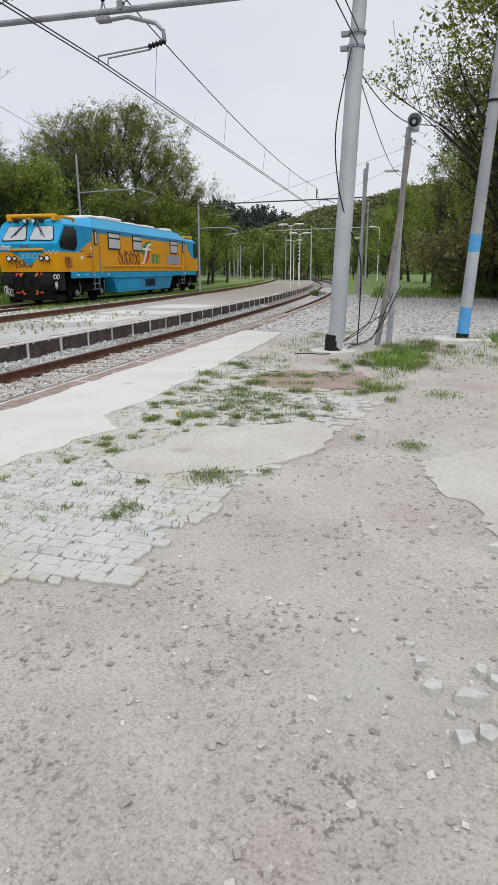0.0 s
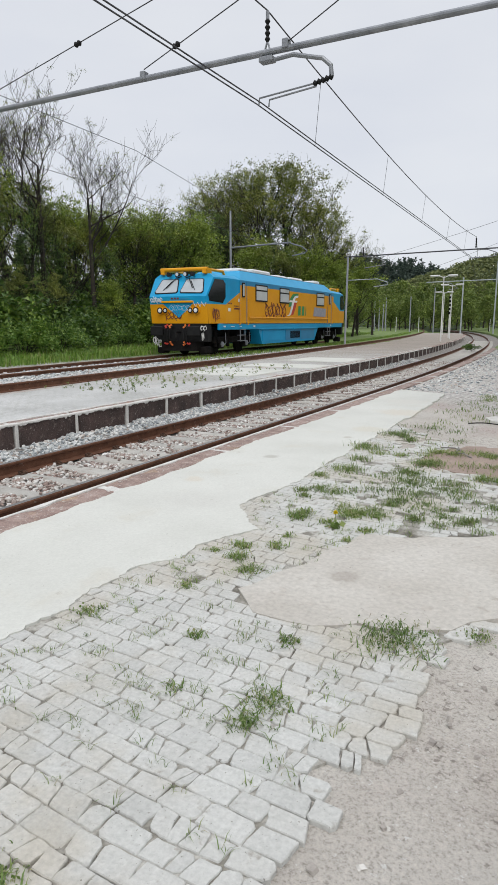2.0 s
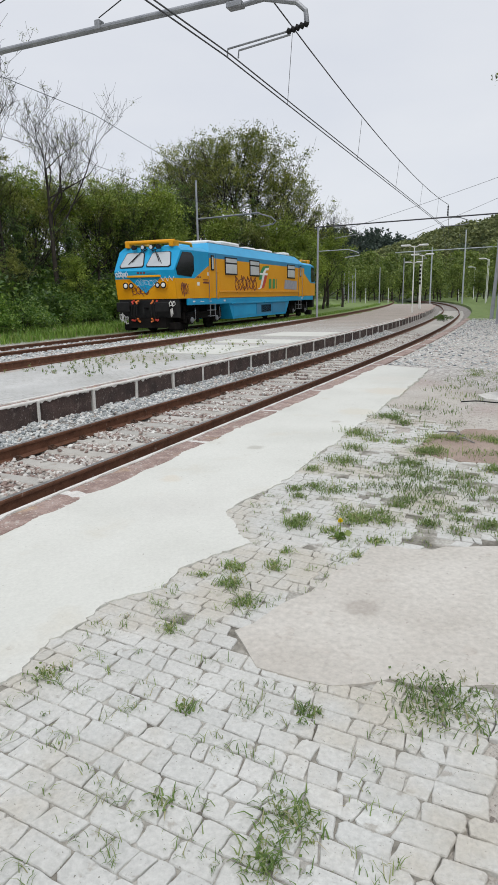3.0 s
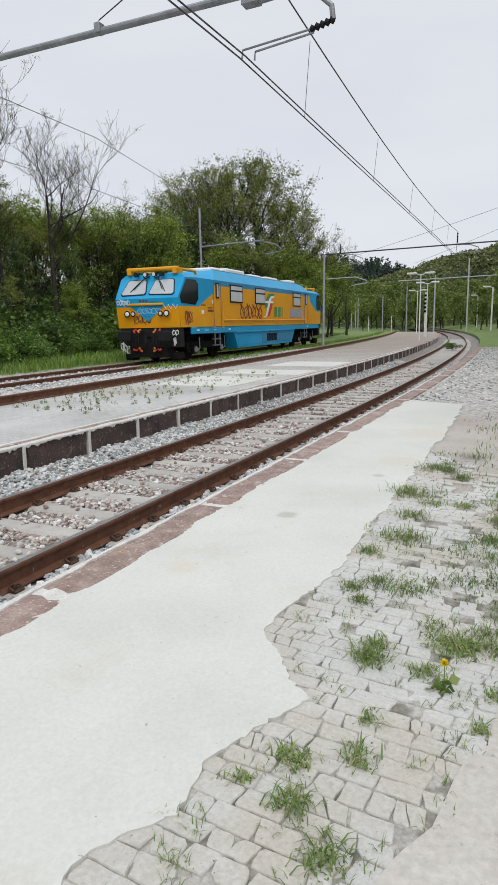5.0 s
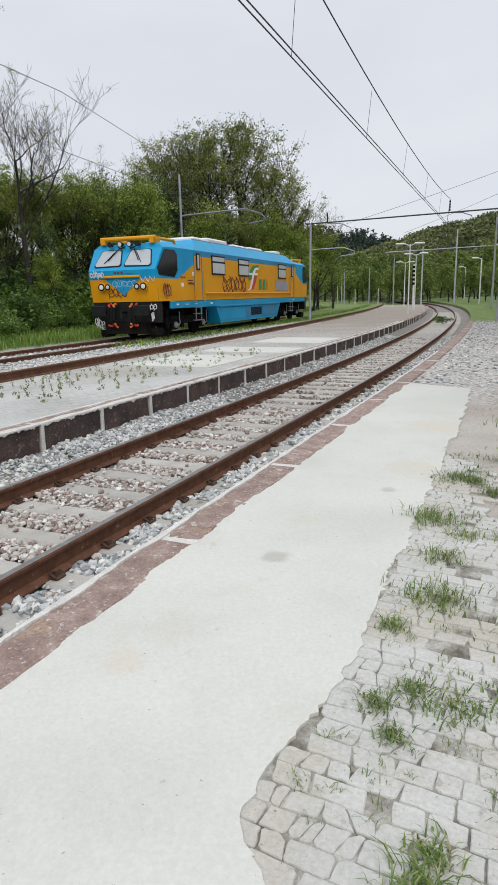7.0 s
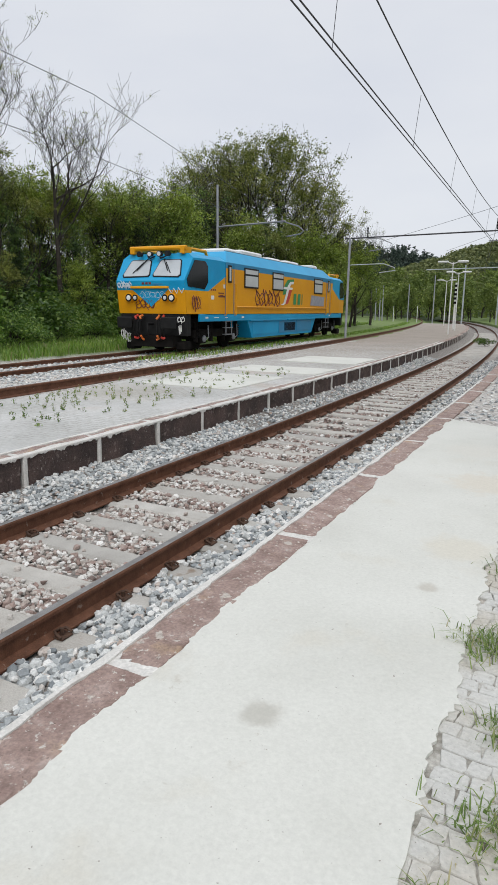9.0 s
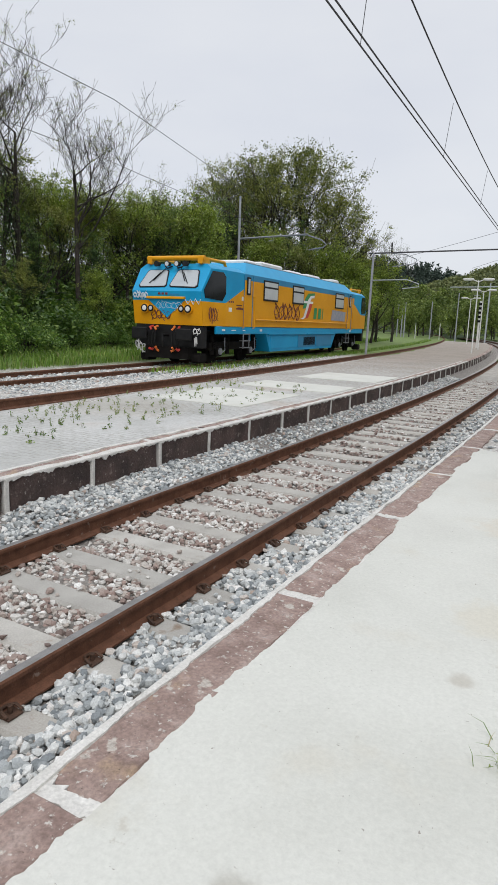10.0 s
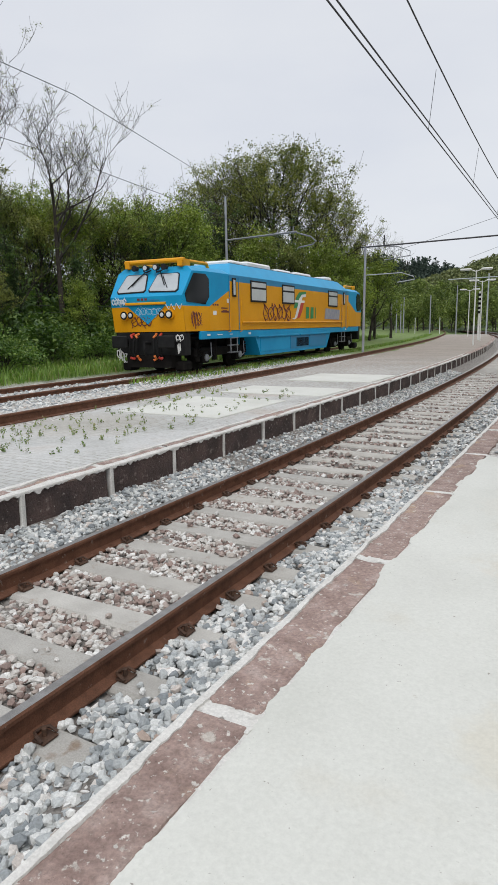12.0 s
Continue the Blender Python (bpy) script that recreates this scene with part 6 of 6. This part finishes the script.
A7 = build_tree("tree", 7, 9.0, 0.65, 9000, 0.095, M_LEAF3, "thin half-bare tree with yellowish young leaves", levels=4, fork=3, crown_base=0.34, puff=0.2, ivy=700, twist=0.2, at=(-84, 140))
A8 = build_tree("tree", 16, 8.0, 0.85, 2600, 0.34, M_VALLEY, "rounded green tree at the valley's edge", levels=2, fork=6, crown_base=0.1, puff=0.6, at=(-88, 140))
A5 = build_bush(5, 2.6, 3400, 0.16, M_LEAF2, "dense dark green undergrowth bush", (-76, 140))
A9 = build_bush(9, 2.7, 6500, 0.12, M_THICKET, "tangled olive brown thicket of thin twigs", (-92, 140))
A10 = build_bush(12, 2.2, 5200, 0.105, M_BRAMBLE, "bright leafy bramble bank at the wood's edge", (-96, 140))
A12 = build_tree("tree", 29, 18.0, 0.85, 18000, 0.21, M_LEAF3, "tall full tree in pale spring leaf", levels=3, fork=6, lift=0.6, crown_base=0.14, puff=0.45, ivy=2500, at=(-104, 140))
A11 = build_tree("tree", 23, 13.0, 0.7, 900, 0.09, M_LEAF3, "tall forked tree with a few young leaves", levels=4, fork=3, lift=0.75, crown_base=0.42, puff=0.25, ivy=2000, twist=0.24, at=(-100, 140))


def tall(src):
    return max(v.co.z for c in src.children for v in c.data.vertices)


TALL = {t: tall(t) for t in (A1, A2, A3, A4, A5, A6, A7, A8, A9, A10, A11, A12)}
wr = random.Random(31)


def plant(src, x, y, top, z=0.1):
    """A copy of a plant of the given height."""
    return copy_thing(src, pose(x, y, z, 0, 0, wr.uniform(0, 360)) @ Matrix.Scale(top / TALL[src], 4))


def fan(src, bearing, reach, rise):
    """Plant by compass bearing (degrees left of the line), distance from the platform and the angle up to the crown."""
    b = radians(bearing)
    plant(src, -2.4 - math.sin(b) * reach, 7.1 + math.cos(b) * reach, 1.5 + reach * math.tan(radians(rise)))


# broad trees behind the railcar
for b, d, h in ((26.6, 50, 15.2), (28.8, 53, 14.2), (24.2, 52, 14.6), (22.2, 55, 11.4), (30.6, 56, 12.6), (19.6, 58, 8.0)):
    fan(A1, b, d, h)
# bare trees standing above the rest
for b, d, h in ((48.8, 33, 22.0), (44.0, 33, 19.0), (51.5, 35, 20.5), (37.0, 38, 12.8), (33.9, 45, 12.2), (54, 33, 19)):
    fan(A3 if b > 40 else A11, b, d, h)
for b, d, h in ((30.9, 49, 13.8), (32.3, 46, 12.6), (19.4, 57, 10.0), (17.8, 60, 8.8), (16.4, 64, 7.6), (50.2, 31, 17.0)):
    fan(A11, b, d, h)
# ivy-clad stems
for b, d, h in ((51.0, 28, 11.5), (48.0, 29, 9.5), (32.8, 44, 11.4), (34.4, 43, 10.2), (31.2, 46, 11.8), (37.2, 37, 10.4), (42.8, 33, 8.2), (26.0, 49, 10.5), (56.5, 24, 16), (63, 22, 16)):
    fan(A4, b, d, h)
# young green trees in between
for i, (b, d, h) in enumerate(((47.6, 36, 10.2), (46.0, 35, 9.8), (44.9, 38, 9.6), (42.4, 36, 9.4), (41.2, 37, 10.0), (40.0, 36, 9.5), (38.8, 38, 9.6), (37.6, 40, 9.6), (36.0, 39, 9.9), (35.0, 41, 9.2), (33.4, 42, 8.8), (43.6, 44, 9.6), (39.5, 46, 9.8), (36.8, 48, 9.6), (49.0, 34, 12.4), (51.8, 32, 13.5), (54.5, 30, 14), (46.8, 44, 10.2))):
    fan((A2, A7, A2, A6, A7)[i % 5], b, d, h + 1.5)
for b, d, h in ((31.2, 41, 8.4), (29.4, 43, 8.6), (27.4, 43, 8.9), (25.2, 45, 8.2), (23.4, 46, 7.8), (21.6, 48, 7.2), (19.8, 52, 6.6), (18.2, 56, 6.0), (33.4, 38, 6.4), (41.5, 31, 4.4), (48.6, 27, 5.0), (52.5, 24, 6.0)):
    fan(A6 if wr.random() < 0.7 else A7, b, d, h + 0.3)
# trees across the valley floor
for i in range(34):
    fan(A8, 19.5 - 0.56 * i + wr.uniform(-0.3, 0.3), (112, 126, 100)[i % 3] + wr.uniform(-6, 6) - max(0, i - 22) * 2.5, (2.9, 3.7, 2.3)[i % 3] + wr.uniform(-0.3, 0.4))
# undergrowth along the grass
for i in range(40):
    y = 4 + i * 1.4
    plant(A5 if i % 2 else A10, -20.6 - 0.08 * max(0, y - 20) + wr.uniform(-1.4, 0.5) - (1.6 if i % 2 else 0), y + wr.uniform(-0.7, 0.7), wr.uniform(1.4, 2.3) + (0.8 if i % 2 else 0))
# shaded thicket deeper in the wood
for i in range(24):
    plant(A5, -24 - 11 * wr.random() ** 1.2, 6 + 60 * (i + wr.random()) / 24, wr.uniform(2.6, 4.2))
for i in range(12):
    plant(A5, -36 - 12 * wr.random(), 4 + 66 * (i + wr.random()) / 12, wr.uniform(5.0, 7.0))
# right-hand wood
for x, y, h, src in ((4.6, 27, 15.0, A1), (3.6, 30, 11.5, A7), (7.0, 25, 19.0, A12), (8.6, 23.5, 20.0, A12), (4.2, 32, 13.0, A12), (5.6, 25.5, 13.0, A2), (6.2, 31, 13.0, A1), (3.6, 35, 9.5, A7), (8.8, 27, 14.5, A1), (6.8, 40, 12, A6), (10, 36, 13, A6), (2.6, 44, 10, A7), (1.0, 52, 9.5, A7), (-1.0, 62, 9, A6), (4.5, 58, 12, A6), (-3.5, 80, 9, A6), (8, 50, 14, A6), (12.5, 22, 13, A7), (2.6, 39, 9, A11), (5.2, 37, 8, A7), (-2.0, 70, 8.5, A2), (0.4, 57, 8.5, A2)):
    plant(src, x, y, h)
for i in range(15):
    plant(A9, 2.4 + i * 0.7 + wr.uniform(-0.5, 0.5), 41 - i * 0.95 + wr.uniform(-1.5, 1.5), wr.uniform(3.0, 5.4))
for i in range(16):
    plant(A10, 1.6 + i * 0.6 + wr.uniform(-0.4, 0.4), 40 - i * 1.0 + wr.uniform(-1, 1), wr.uniform(0.6, 1.3))


def build_hill(name, cx, cy, w, d, h, trees, seed, material, crown, label):
    """A wooded ridge: a smooth rise with a ragged cover of tree crowns; crown: their width, height and leaf size."""
    rng = np.random.default_rng(seed)
    nx, ny = 40, 12
    def height(u, t):
        return h * (1 - u * u) ** 1.2 * np.sin(np.clip(t, 0, 1) * math.pi / 2) * (1 + 0.05 * np.sin(u * 9 + seed) + 0.03 * np.sin(u * 23))
    v = [(cx + (2 * i / nx - 1) * w, cy + j / ny * d, float(height(2 * i / nx - 1, j / ny)) - 1) for j in range(ny + 1) for i in range(nx + 1)]
    f = [(j * (nx + 1) + i, j * (nx + 1) + i + 1, (j + 1) * (nx + 1) + i + 1, (j + 1) * (nx + 1) + i) for j in range(ny) for i in range(nx)]
    tagged(arrays(name, v, f, M_HILL), label, "hill", kind="structure")
    u, t = rng.uniform(-0.97, 0.97, trees), rng.random(trees)
    base = np.stack([cx + u * w, cy + t * d, height(u, t)], 1)
    per = 46
    wide, high, leaf = crown
    r = rng.uniform(0.6, 1.3, (trees, 1, 1))
    g = rng.normal(size=(trees, per, 3))
    g /= np.linalg.norm(g, axis=2)[:, :, None]
    g[:, :, 2] = np.abs(g[:, :, 2])
    if high > 2 * wide:
        g[:, :, :2] *= (1.05 - g[:, :, 2:])
    c = (base[:, None] + g * np.array([wide, wide, high]) * r).reshape(-1, 3)
    lv, lf = leaf_tris(rng, c, leaf, 0.8)
    tagged(arrays("far_wood", lv, lf, material), "distant wooded slope in spring green", "woods", kind="stuff")


build_hill("hill", -146, 370, 112, 80, 41, 1500, 3, M_CONIFER, (2.6, 7.5, 1.5), "dark wooded ridge across the valley")
build_hill("hill", 25, 175, 139, 85, 28, 2800, 4, M_FARWOOD, (2.4, 2.6, 0.95), "green wooded hill across the valley")
build_hill("hill", -35, 140, 90, 60, 4.0, 1000, 5, M_VALLEY, (2.2, 3.2, 0.7), "low wooded rise behind the station")


# ---- weeds and grass ----
def blades(rng, centres, height, width, lean=0.5):
    n = len(centres)
    c = np.asarray(centres)
    a = rng.uniform(0, 2 * math.pi, n)
    d = np.stack([np.cos(a), np.sin(a), np.zeros(n)], 1)
    s = np.stack([-np.sin(a), np.cos(a), np.zeros(n)], 1)
    H = height * rng.uniform(0.45, 1.3, n)[:, None]
    W = width * rng.uniform(0.6, 1.3, n)[:, None]
    up = np.array([[0, 0, 1.0]])
    k = lean * rng.uniform(0.2, 1.3, n)[:, None]
    mid = c + up * H * 0.6 + d * H * k * 0.4
    tip = c + up * H * (1 - 0.3 * k) + d * H * k
    v = np.stack([c - s * W, c + s * W, mid + s * W * 0.7, mid - s * W * 0.7, tip], 1).reshape(-1, 3)
    i = (np.arange(n) * 5)[:, None]
    f = [tuple(q) for q in (i + np.array([[0, 1, 2, 3]])).tolist()] + [tuple(q) for q in (i + np.array([[3, 2, 4]])).tolist()]
    return v, f


def tuft(x, y, r, n, h, seed, label="low tuft of grass and weeds in the paving", z=0.0, w=0.004):
    rng = np.random.default_rng(seed)
    c = np.stack([rng.normal(0, r * 0.5, n), rng.normal(0, r * 0.5, n), np.zeros(n)], 1)
    v, f = blades(rng, c, h, w, 1.5)
    m = n // 4
    lc = np.stack([rng.normal(0, r * 0.45, m), rng.normal(0, r * 0.45, m), rng.uniform(0.003, h * 0.5, m)], 1)
    lv, lf = leaf_quads(rng, lc, 0.013, -0.15)
    f = f + [tuple(q) for q in (lf + len(v)).tolist()]
    v = np.concatenate([v, lv])
    ob = tagged(arrays("weed_tuft", v, f, M_WEED), label, "weeds", "weeds in the paving", "stuff")
    ob.location = (x, y, z)
    return ob


tufts = [(-0.87, 5.14, 0.2, 260, 0.09), (-1.17, 4.45, 0.1, 90, 0.08), (-1.2, 4.3, 0.07, 60, 0.08), (-2.0, 6.62, 0.09, 110, 0.13), (-1.85, 5.55, 0.09, 80, 0.08), (-1.36, 7.03, 0.35, 320, 0.10), (-1.0, 7.2, 0.3, 260, 0.10), (-0.5, 7.38, 0.3, 240, 0.09), (-1.8, 7.99, 0.35, 260, 0.09), (-1.3, 8.2, 0.4, 300, 0.10), (-2.16, 10.79, 0.4, 260, 0.10),
         (0.11, 11.31, 0.6, 700, 0.17), (-0.41, 11.19, 0.4, 300, 0.14), (0.42, 12.6, 0.6, 600, 0.2), (0.5, 13.6, 0.4, 400, 0.22), (-1.66, 15.0, 0.5, 250, 0.1), (2.03, 15.19, 0.6, 600, 0.2), (1.8, 12.4, 0.6, 400, 0.12), (0.09, 8.81, 0.3, 260, 0.10), (0.74, 8.6, 0.25, 180, 0.08), (0.47, 6.31, 0.16, 170, 0.07), (-2.34, 9.37, 0.16, 160, 0.12), (-2.22, 8.75, 0.1, 80, 0.1), (-2.3, 10.4, 0.14, 110, 0.1), (-2.32, 7.9, 0.07, 50, 0.08), (-2.18, 8.23, 0.16, 150, 0.1), (-2.18, 7.17, 0.06, 50, 0.09), (-2.28, 7.32, 0.07, 60, 0.1), (-2.05, 5.87, 0.06, 45, 0.09), (-1.87, 5.97, 0.07, 50, 0.1), (-2.0, 5.7, 0.08, 70, 0.1), (-2.16, 7.45, 0.08, 60, 0.09), (-1.66, 6.84, 0.1, 120, 0.12), (-2.19, 5.74, 0.04, 30, 0.07), (-2.0, 6.75, 0.07, 60, 0.1), (-1.75, 6.6, 0.08, 60, 0.09), (-1.5, 6.9, 0.1, 80, 0.1), (-0.3, 9.6, 0.5, 300, 0.1), (-1.2, 9.4, 0.5, 320, 0.1), (-1.9, 9.3, 0.4, 260, 0.1), (-1.45, 3.42, 0.08, 70, 0.06), (-1.55, 4.35, 0.05, 25, 0.07), (-2.05, 5.2, 0.06, 30, 0.08), (-1.7, 4.75, 0.05, 25, 0.07), (-1.3, 4.9, 0.06, 40, 0.07), (-2.3, 4.7, 0.08, 50, 0.07), (-2.0, 7.4, 0.15, 90, 0.09), (-1.5, 6.3, 0.05, 30, 0.07), (-0.55, 5.35, 0.08, 60, 0.05), (-2.1, 5.9, 0.06, 35, 0.08), (-1.9, 6.2, 0.06, 30, 0.07)]
tr = random.Random(55)
spread = []
for x, y, r, n, h in tufts:
    if r < 0.28:
        spread.append((x, y, r, n, h))
        continue
    for k in range(9):
        q = r * tr.uniform(0.16, 0.42)
        spread.append((x + tr.gauss(0, r * 0.75), y + tr.gauss(0, r * 1.1), q, int(n * tr.uniform(0.06, 0.3)), h * tr.uniform(0.6, 1.15)))
for i, (x, y, r, n, h) in enumerate(spread):
    if x < concrete_edge(y) + 0.06:
        continue
    tuft(x, y, r * (1.15 if y > 7.5 else 0.9), int(n * 1.7), h * (0.6 if y > 7.5 else 0.42), 100 + i, w=0.0028)


jr = np.random.default_rng(19)
seeds = [(x, y) for x, y in zip(jr.uniform(-2.45, -0.75, 420), jr.uniform(3.7, 8.0, 420)) if x > concrete_edge(y) + 0.03 and not inside(x, y, PATCH) and x < -0.8 - 0.1 * abs(y - 5)]
wisp = np.concatenate([np.stack([x + jr.normal(0, 0.022, 9), y + jr.normal(0, 0.012, 9), np.full(9, -0.003)], 1) for x, y in seeds])
v, f = blades(jr, wisp, 0.035, 0.0016, 1.3)
tagged(arrays("joint_weeds", v, f, M_WEED), "wisps of grass in the sett joints", "weeds", kind="stuff")


def sprig(x, y, h, seed):
    """An upright weed with a stem and paired leaves, on the far platform."""
    rng = np.random.default_rng(seed)
    n = 14
    t = rng.random(n)
    c = np.stack([rng.normal(0, 0.02, n), rng.normal(0, 0.02, n), t * h], 1)
    v, f = leaf_quads(rng, c, 0.024, -0.7)
    sv, sf = blades(rng, rng.normal(0, 0.006, (4, 3)) * np.array([1, 1, 0]), h, 0.004, 0.15)
    f = [tuple(q) for q in f.tolist()] + [tuple(i + len(v) for i in q) for q in sf]
    v = np.concatenate([v, sv])
    ob = tagged(arrays("platform_weed", v, f, M_WEED), "small leafy weed growing through the platform paving", "weeds", "weeds on the far platform", "stuff")
    ob.location = (x, y, 0.0)


pr = random.Random(17)
for i in range(210):
    y = pr.uniform(12.4, 21.5)
    t = round(pr.uniform(0.0, 1.0) * 7) / 7
    sprig(track_2(y) + 0.95 + t * 2.6 + pr.uniform(-0.08, 0.08), y, pr.uniform(0.035, 0.10), 300 + i)

gr = np.random.default_rng(77)
n = 26000
gy = gr.uniform(4, 75, n)
gx = np.array([track_3(v) for v in gy]) - 1.7 - gr.random(n) ** 1.3 * 6
v, f = blades(gr, np.stack([gx, gy, np.full(n, 0.02)], 1), 0.34, 0.016, 0.6)
tagged(arrays("grass", v, f, M_GRASS), "long green grass beside the siding", "grass", kind="stuff")
n = 9000
gy = gr.uniform(22, 90, n)
o = gr.uniform(0, 1, n)
a, b = np.array([track_3(v) for v in gy]), np.array([track_2(v) for v in gy])
gx = a + 0.9 + o * (b - a - 1.7)
v, f = blades(gr, np.stack([gx, gy, np.full(n, -0.05)], 1), 0.2, 0.014, 0.6)
tagged(arrays("grass", v, f, M_GRASS), "thin grass between the old rails", "grass", kind="stuff")
n = 9000
gy = gr.uniform(34, 70, n)
gx = np.array([track_1(v) for v in gy]) + 4 + gr.random(n) * 9
v, f = blades(gr, np.stack([gx, gy, np.full(n, -0.02)], 1), 0.3, 0.018, 0.5)
tagged(arrays("grass", v, f, M_GRASS), "green grass under the right-hand wood", "grass", kind="stuff")

for cx, cy, rx, ry, n, h, label in ((0.15, 11.4, 0.42, 1.3, 2600, 0.17, "lush grass clump at the foot of the loudspeaker post"), (2.3, 14.6, 0.7, 1.6, 1800, 0.16, "green grass beside the banded pole"), (-1.5, 13.3, 0.8, 1.4, 700, 0.07, "thin grass over the gravel by the mast"), (0.9, 12.6, 0.8, 1.6, 800, 0.08, "thin grass over the trodden yard"), (-0.1, 8.9, 0.25, 0.3, 500, 0.09, "grass tuft in the trodden yard"), (-1.2, 8.0, 0.75, 1.0, 900, 0.05, "thin grass over worn setts"), (-1.9, 10.4, 0.5, 1.6, 700, 0.05, "thin grass along the concrete strip")):
    a, r = gr.uniform(0, 2 * math.pi, n), np.sqrt(gr.random(n)) * (0.7 + 0.5 * gr.random(n))
    gx, gy = cx + rx * r * np.cos(a), cy + ry * r * np.sin(a)
    lump = np.sin(gx * 7.3 + 1) * np.cos(gy * 5.1) + 0.5 * np.sin(gx * 17 + gy * 13) > -0.15
    keep = lump & (gx > np.array([concrete_edge(q) for q in gy]) + 0.05)
    v, f = blades(gr, np.stack([gx, gy, np.full(n, -0.015)], 1)[keep], h, 0.0045, 1.0)
    tagged(arrays("grass", v, f, M_GRASS if h > 0.1 else M_WEED), label, "grass", kind="stuff")

# ---- loose stones of the yard ----
pb = np.random.default_rng(41)
n = 13000
px, py = pb.uniform(-2.4, 2.6, n), 1.8 + 12 * pb.random(n) ** 1.8
keep = ~np.array([inside(a, b, PATCH) for a, b in zip(px, py)]) & ((px > -0.75) | (py < 3.4))
px, py = px[keep], py[keep]
ps = 0.004 + 0.021 * pb.random(len(px)) ** 4
stones("pebbles", np.stack([px, py, -0.0165 + ps * 0.2], 1), ps * 1.6, M_PEBBLE, 4, 0.6, "small loose pebbles strewn over the dirt", "pebbles", True)
gn = 8000
gy = pb.uniform(15.8, 40, gn)
gx = np.array([track_1(v) for v in gy]) + 2.1 + pb.random(gn) * 8.5
stones("gravel", np.stack([gx, gy, np.full(gn, -0.01)], 1), pb.uniform(0.035, 0.10, gn), M_BALGREY, 6, 0.6, "coarse pale gravel spread beside the line", "gravel", True)

plant(A5, track_1(46) + 0.2, 46, 0.55, -0.45)
plant(A5, track_1(48) - 0.3, 48.5, 0.45, -0.45)

# bare reddish earth round a sunken cover by the mast
earth = [(-1.6, 8.75), (-0.9, 8.6), (-0.25, 8.85), (-0.15, 9.5), (-0.3, 10.0), (-1.1, 10.1), (-1.65, 9.7)]
bm = fresh()
prism(bm, wavy(earth + earth[:1], 0.08, 0.1, 3)[:-1], -0.06, 0.003)
tagged(part("bare_earth", bm, mat("red earth", [(0.3, (0.26, 0.19, 0.155)), (0.7, (0.38, 0.30, 0.25))], 2.5, 0.95, 0.7, 60, 0.35)), "patch of bare reddish earth between the weeds", "ground", kind="structure")
sr = random.Random(6)
for k in range(7):
    x, y = -0.9 + sr.uniform(-0.5, 0.6), 9.3 + sr.uniform(-0.5, 0.5)
    a, l = sr.uniform(0, 3), sr.uniform(0.2, 0.5)
    bm = fresh()
    tube(bm, [(x, y, 0.008), (x + l * 0.5 * math.cos(a), y + l * 0.5 * math.sin(a), 0.03), (x + l * math.cos(a + 0.2), y + l * math.sin(a + 0.2), 0.01)], 0.008, 5)
    tagged(part("twig", bm, M_WOOD), "dry broken twig lying on bare earth", "twig", "twigs")
bm = fresh()
tube(bm, smooth_line([(-0.95, 11.95, 0.02), (-1.15, 11.8, 0.015), (-1.4, 11.85, 0.015), (-1.6, 11.75, 0.01)]), 0.009, 6)
tagged(part("hose", bm, M_BLACK), "short black hose on the ground by the mast", "hose")


def dandelion(x, y):
    """A leafy rosette with one open flower on a stalk."""
    t = empty("dandelion", pose(x, y, 0.0), "small dandelion with one yellow flower between the setts", "weed")
    rng = np.random.default_rng(5)
    c = rng.normal(0, 0.02, (26, 3)) * np.array([1, 1, 0]) + np.array([0, 0, 0.01])
    v, f = leaf_quads(rng, c, 0.04, -0.5)
    v[:, 2] = np.maximum(v[:, 2], 0.002)
    arrays("leaves", v, f, M_WEED, t)
    bm = fresh()
    tube(bm, [(0, 0, 0), (0.004, 0.002, 0.06), (0.002, 0.0, 0.115)], 0.002, 5)
    part("stalk", bm, M_WEED, t)
    pc = np.zeros((60, 3)) + np.array([0.002, 0.0, 0.115])
    v, f = leaf_quads(rng, pc, 0.017, -0.8)
    arrays("flower", v, f, leafy("yellow petals", [(0.0, (0.65, 0.50, 0.01)), (1.0, (0.75, 0.62, 0.03))]), t)


dandelion(-1.67, 6.51)
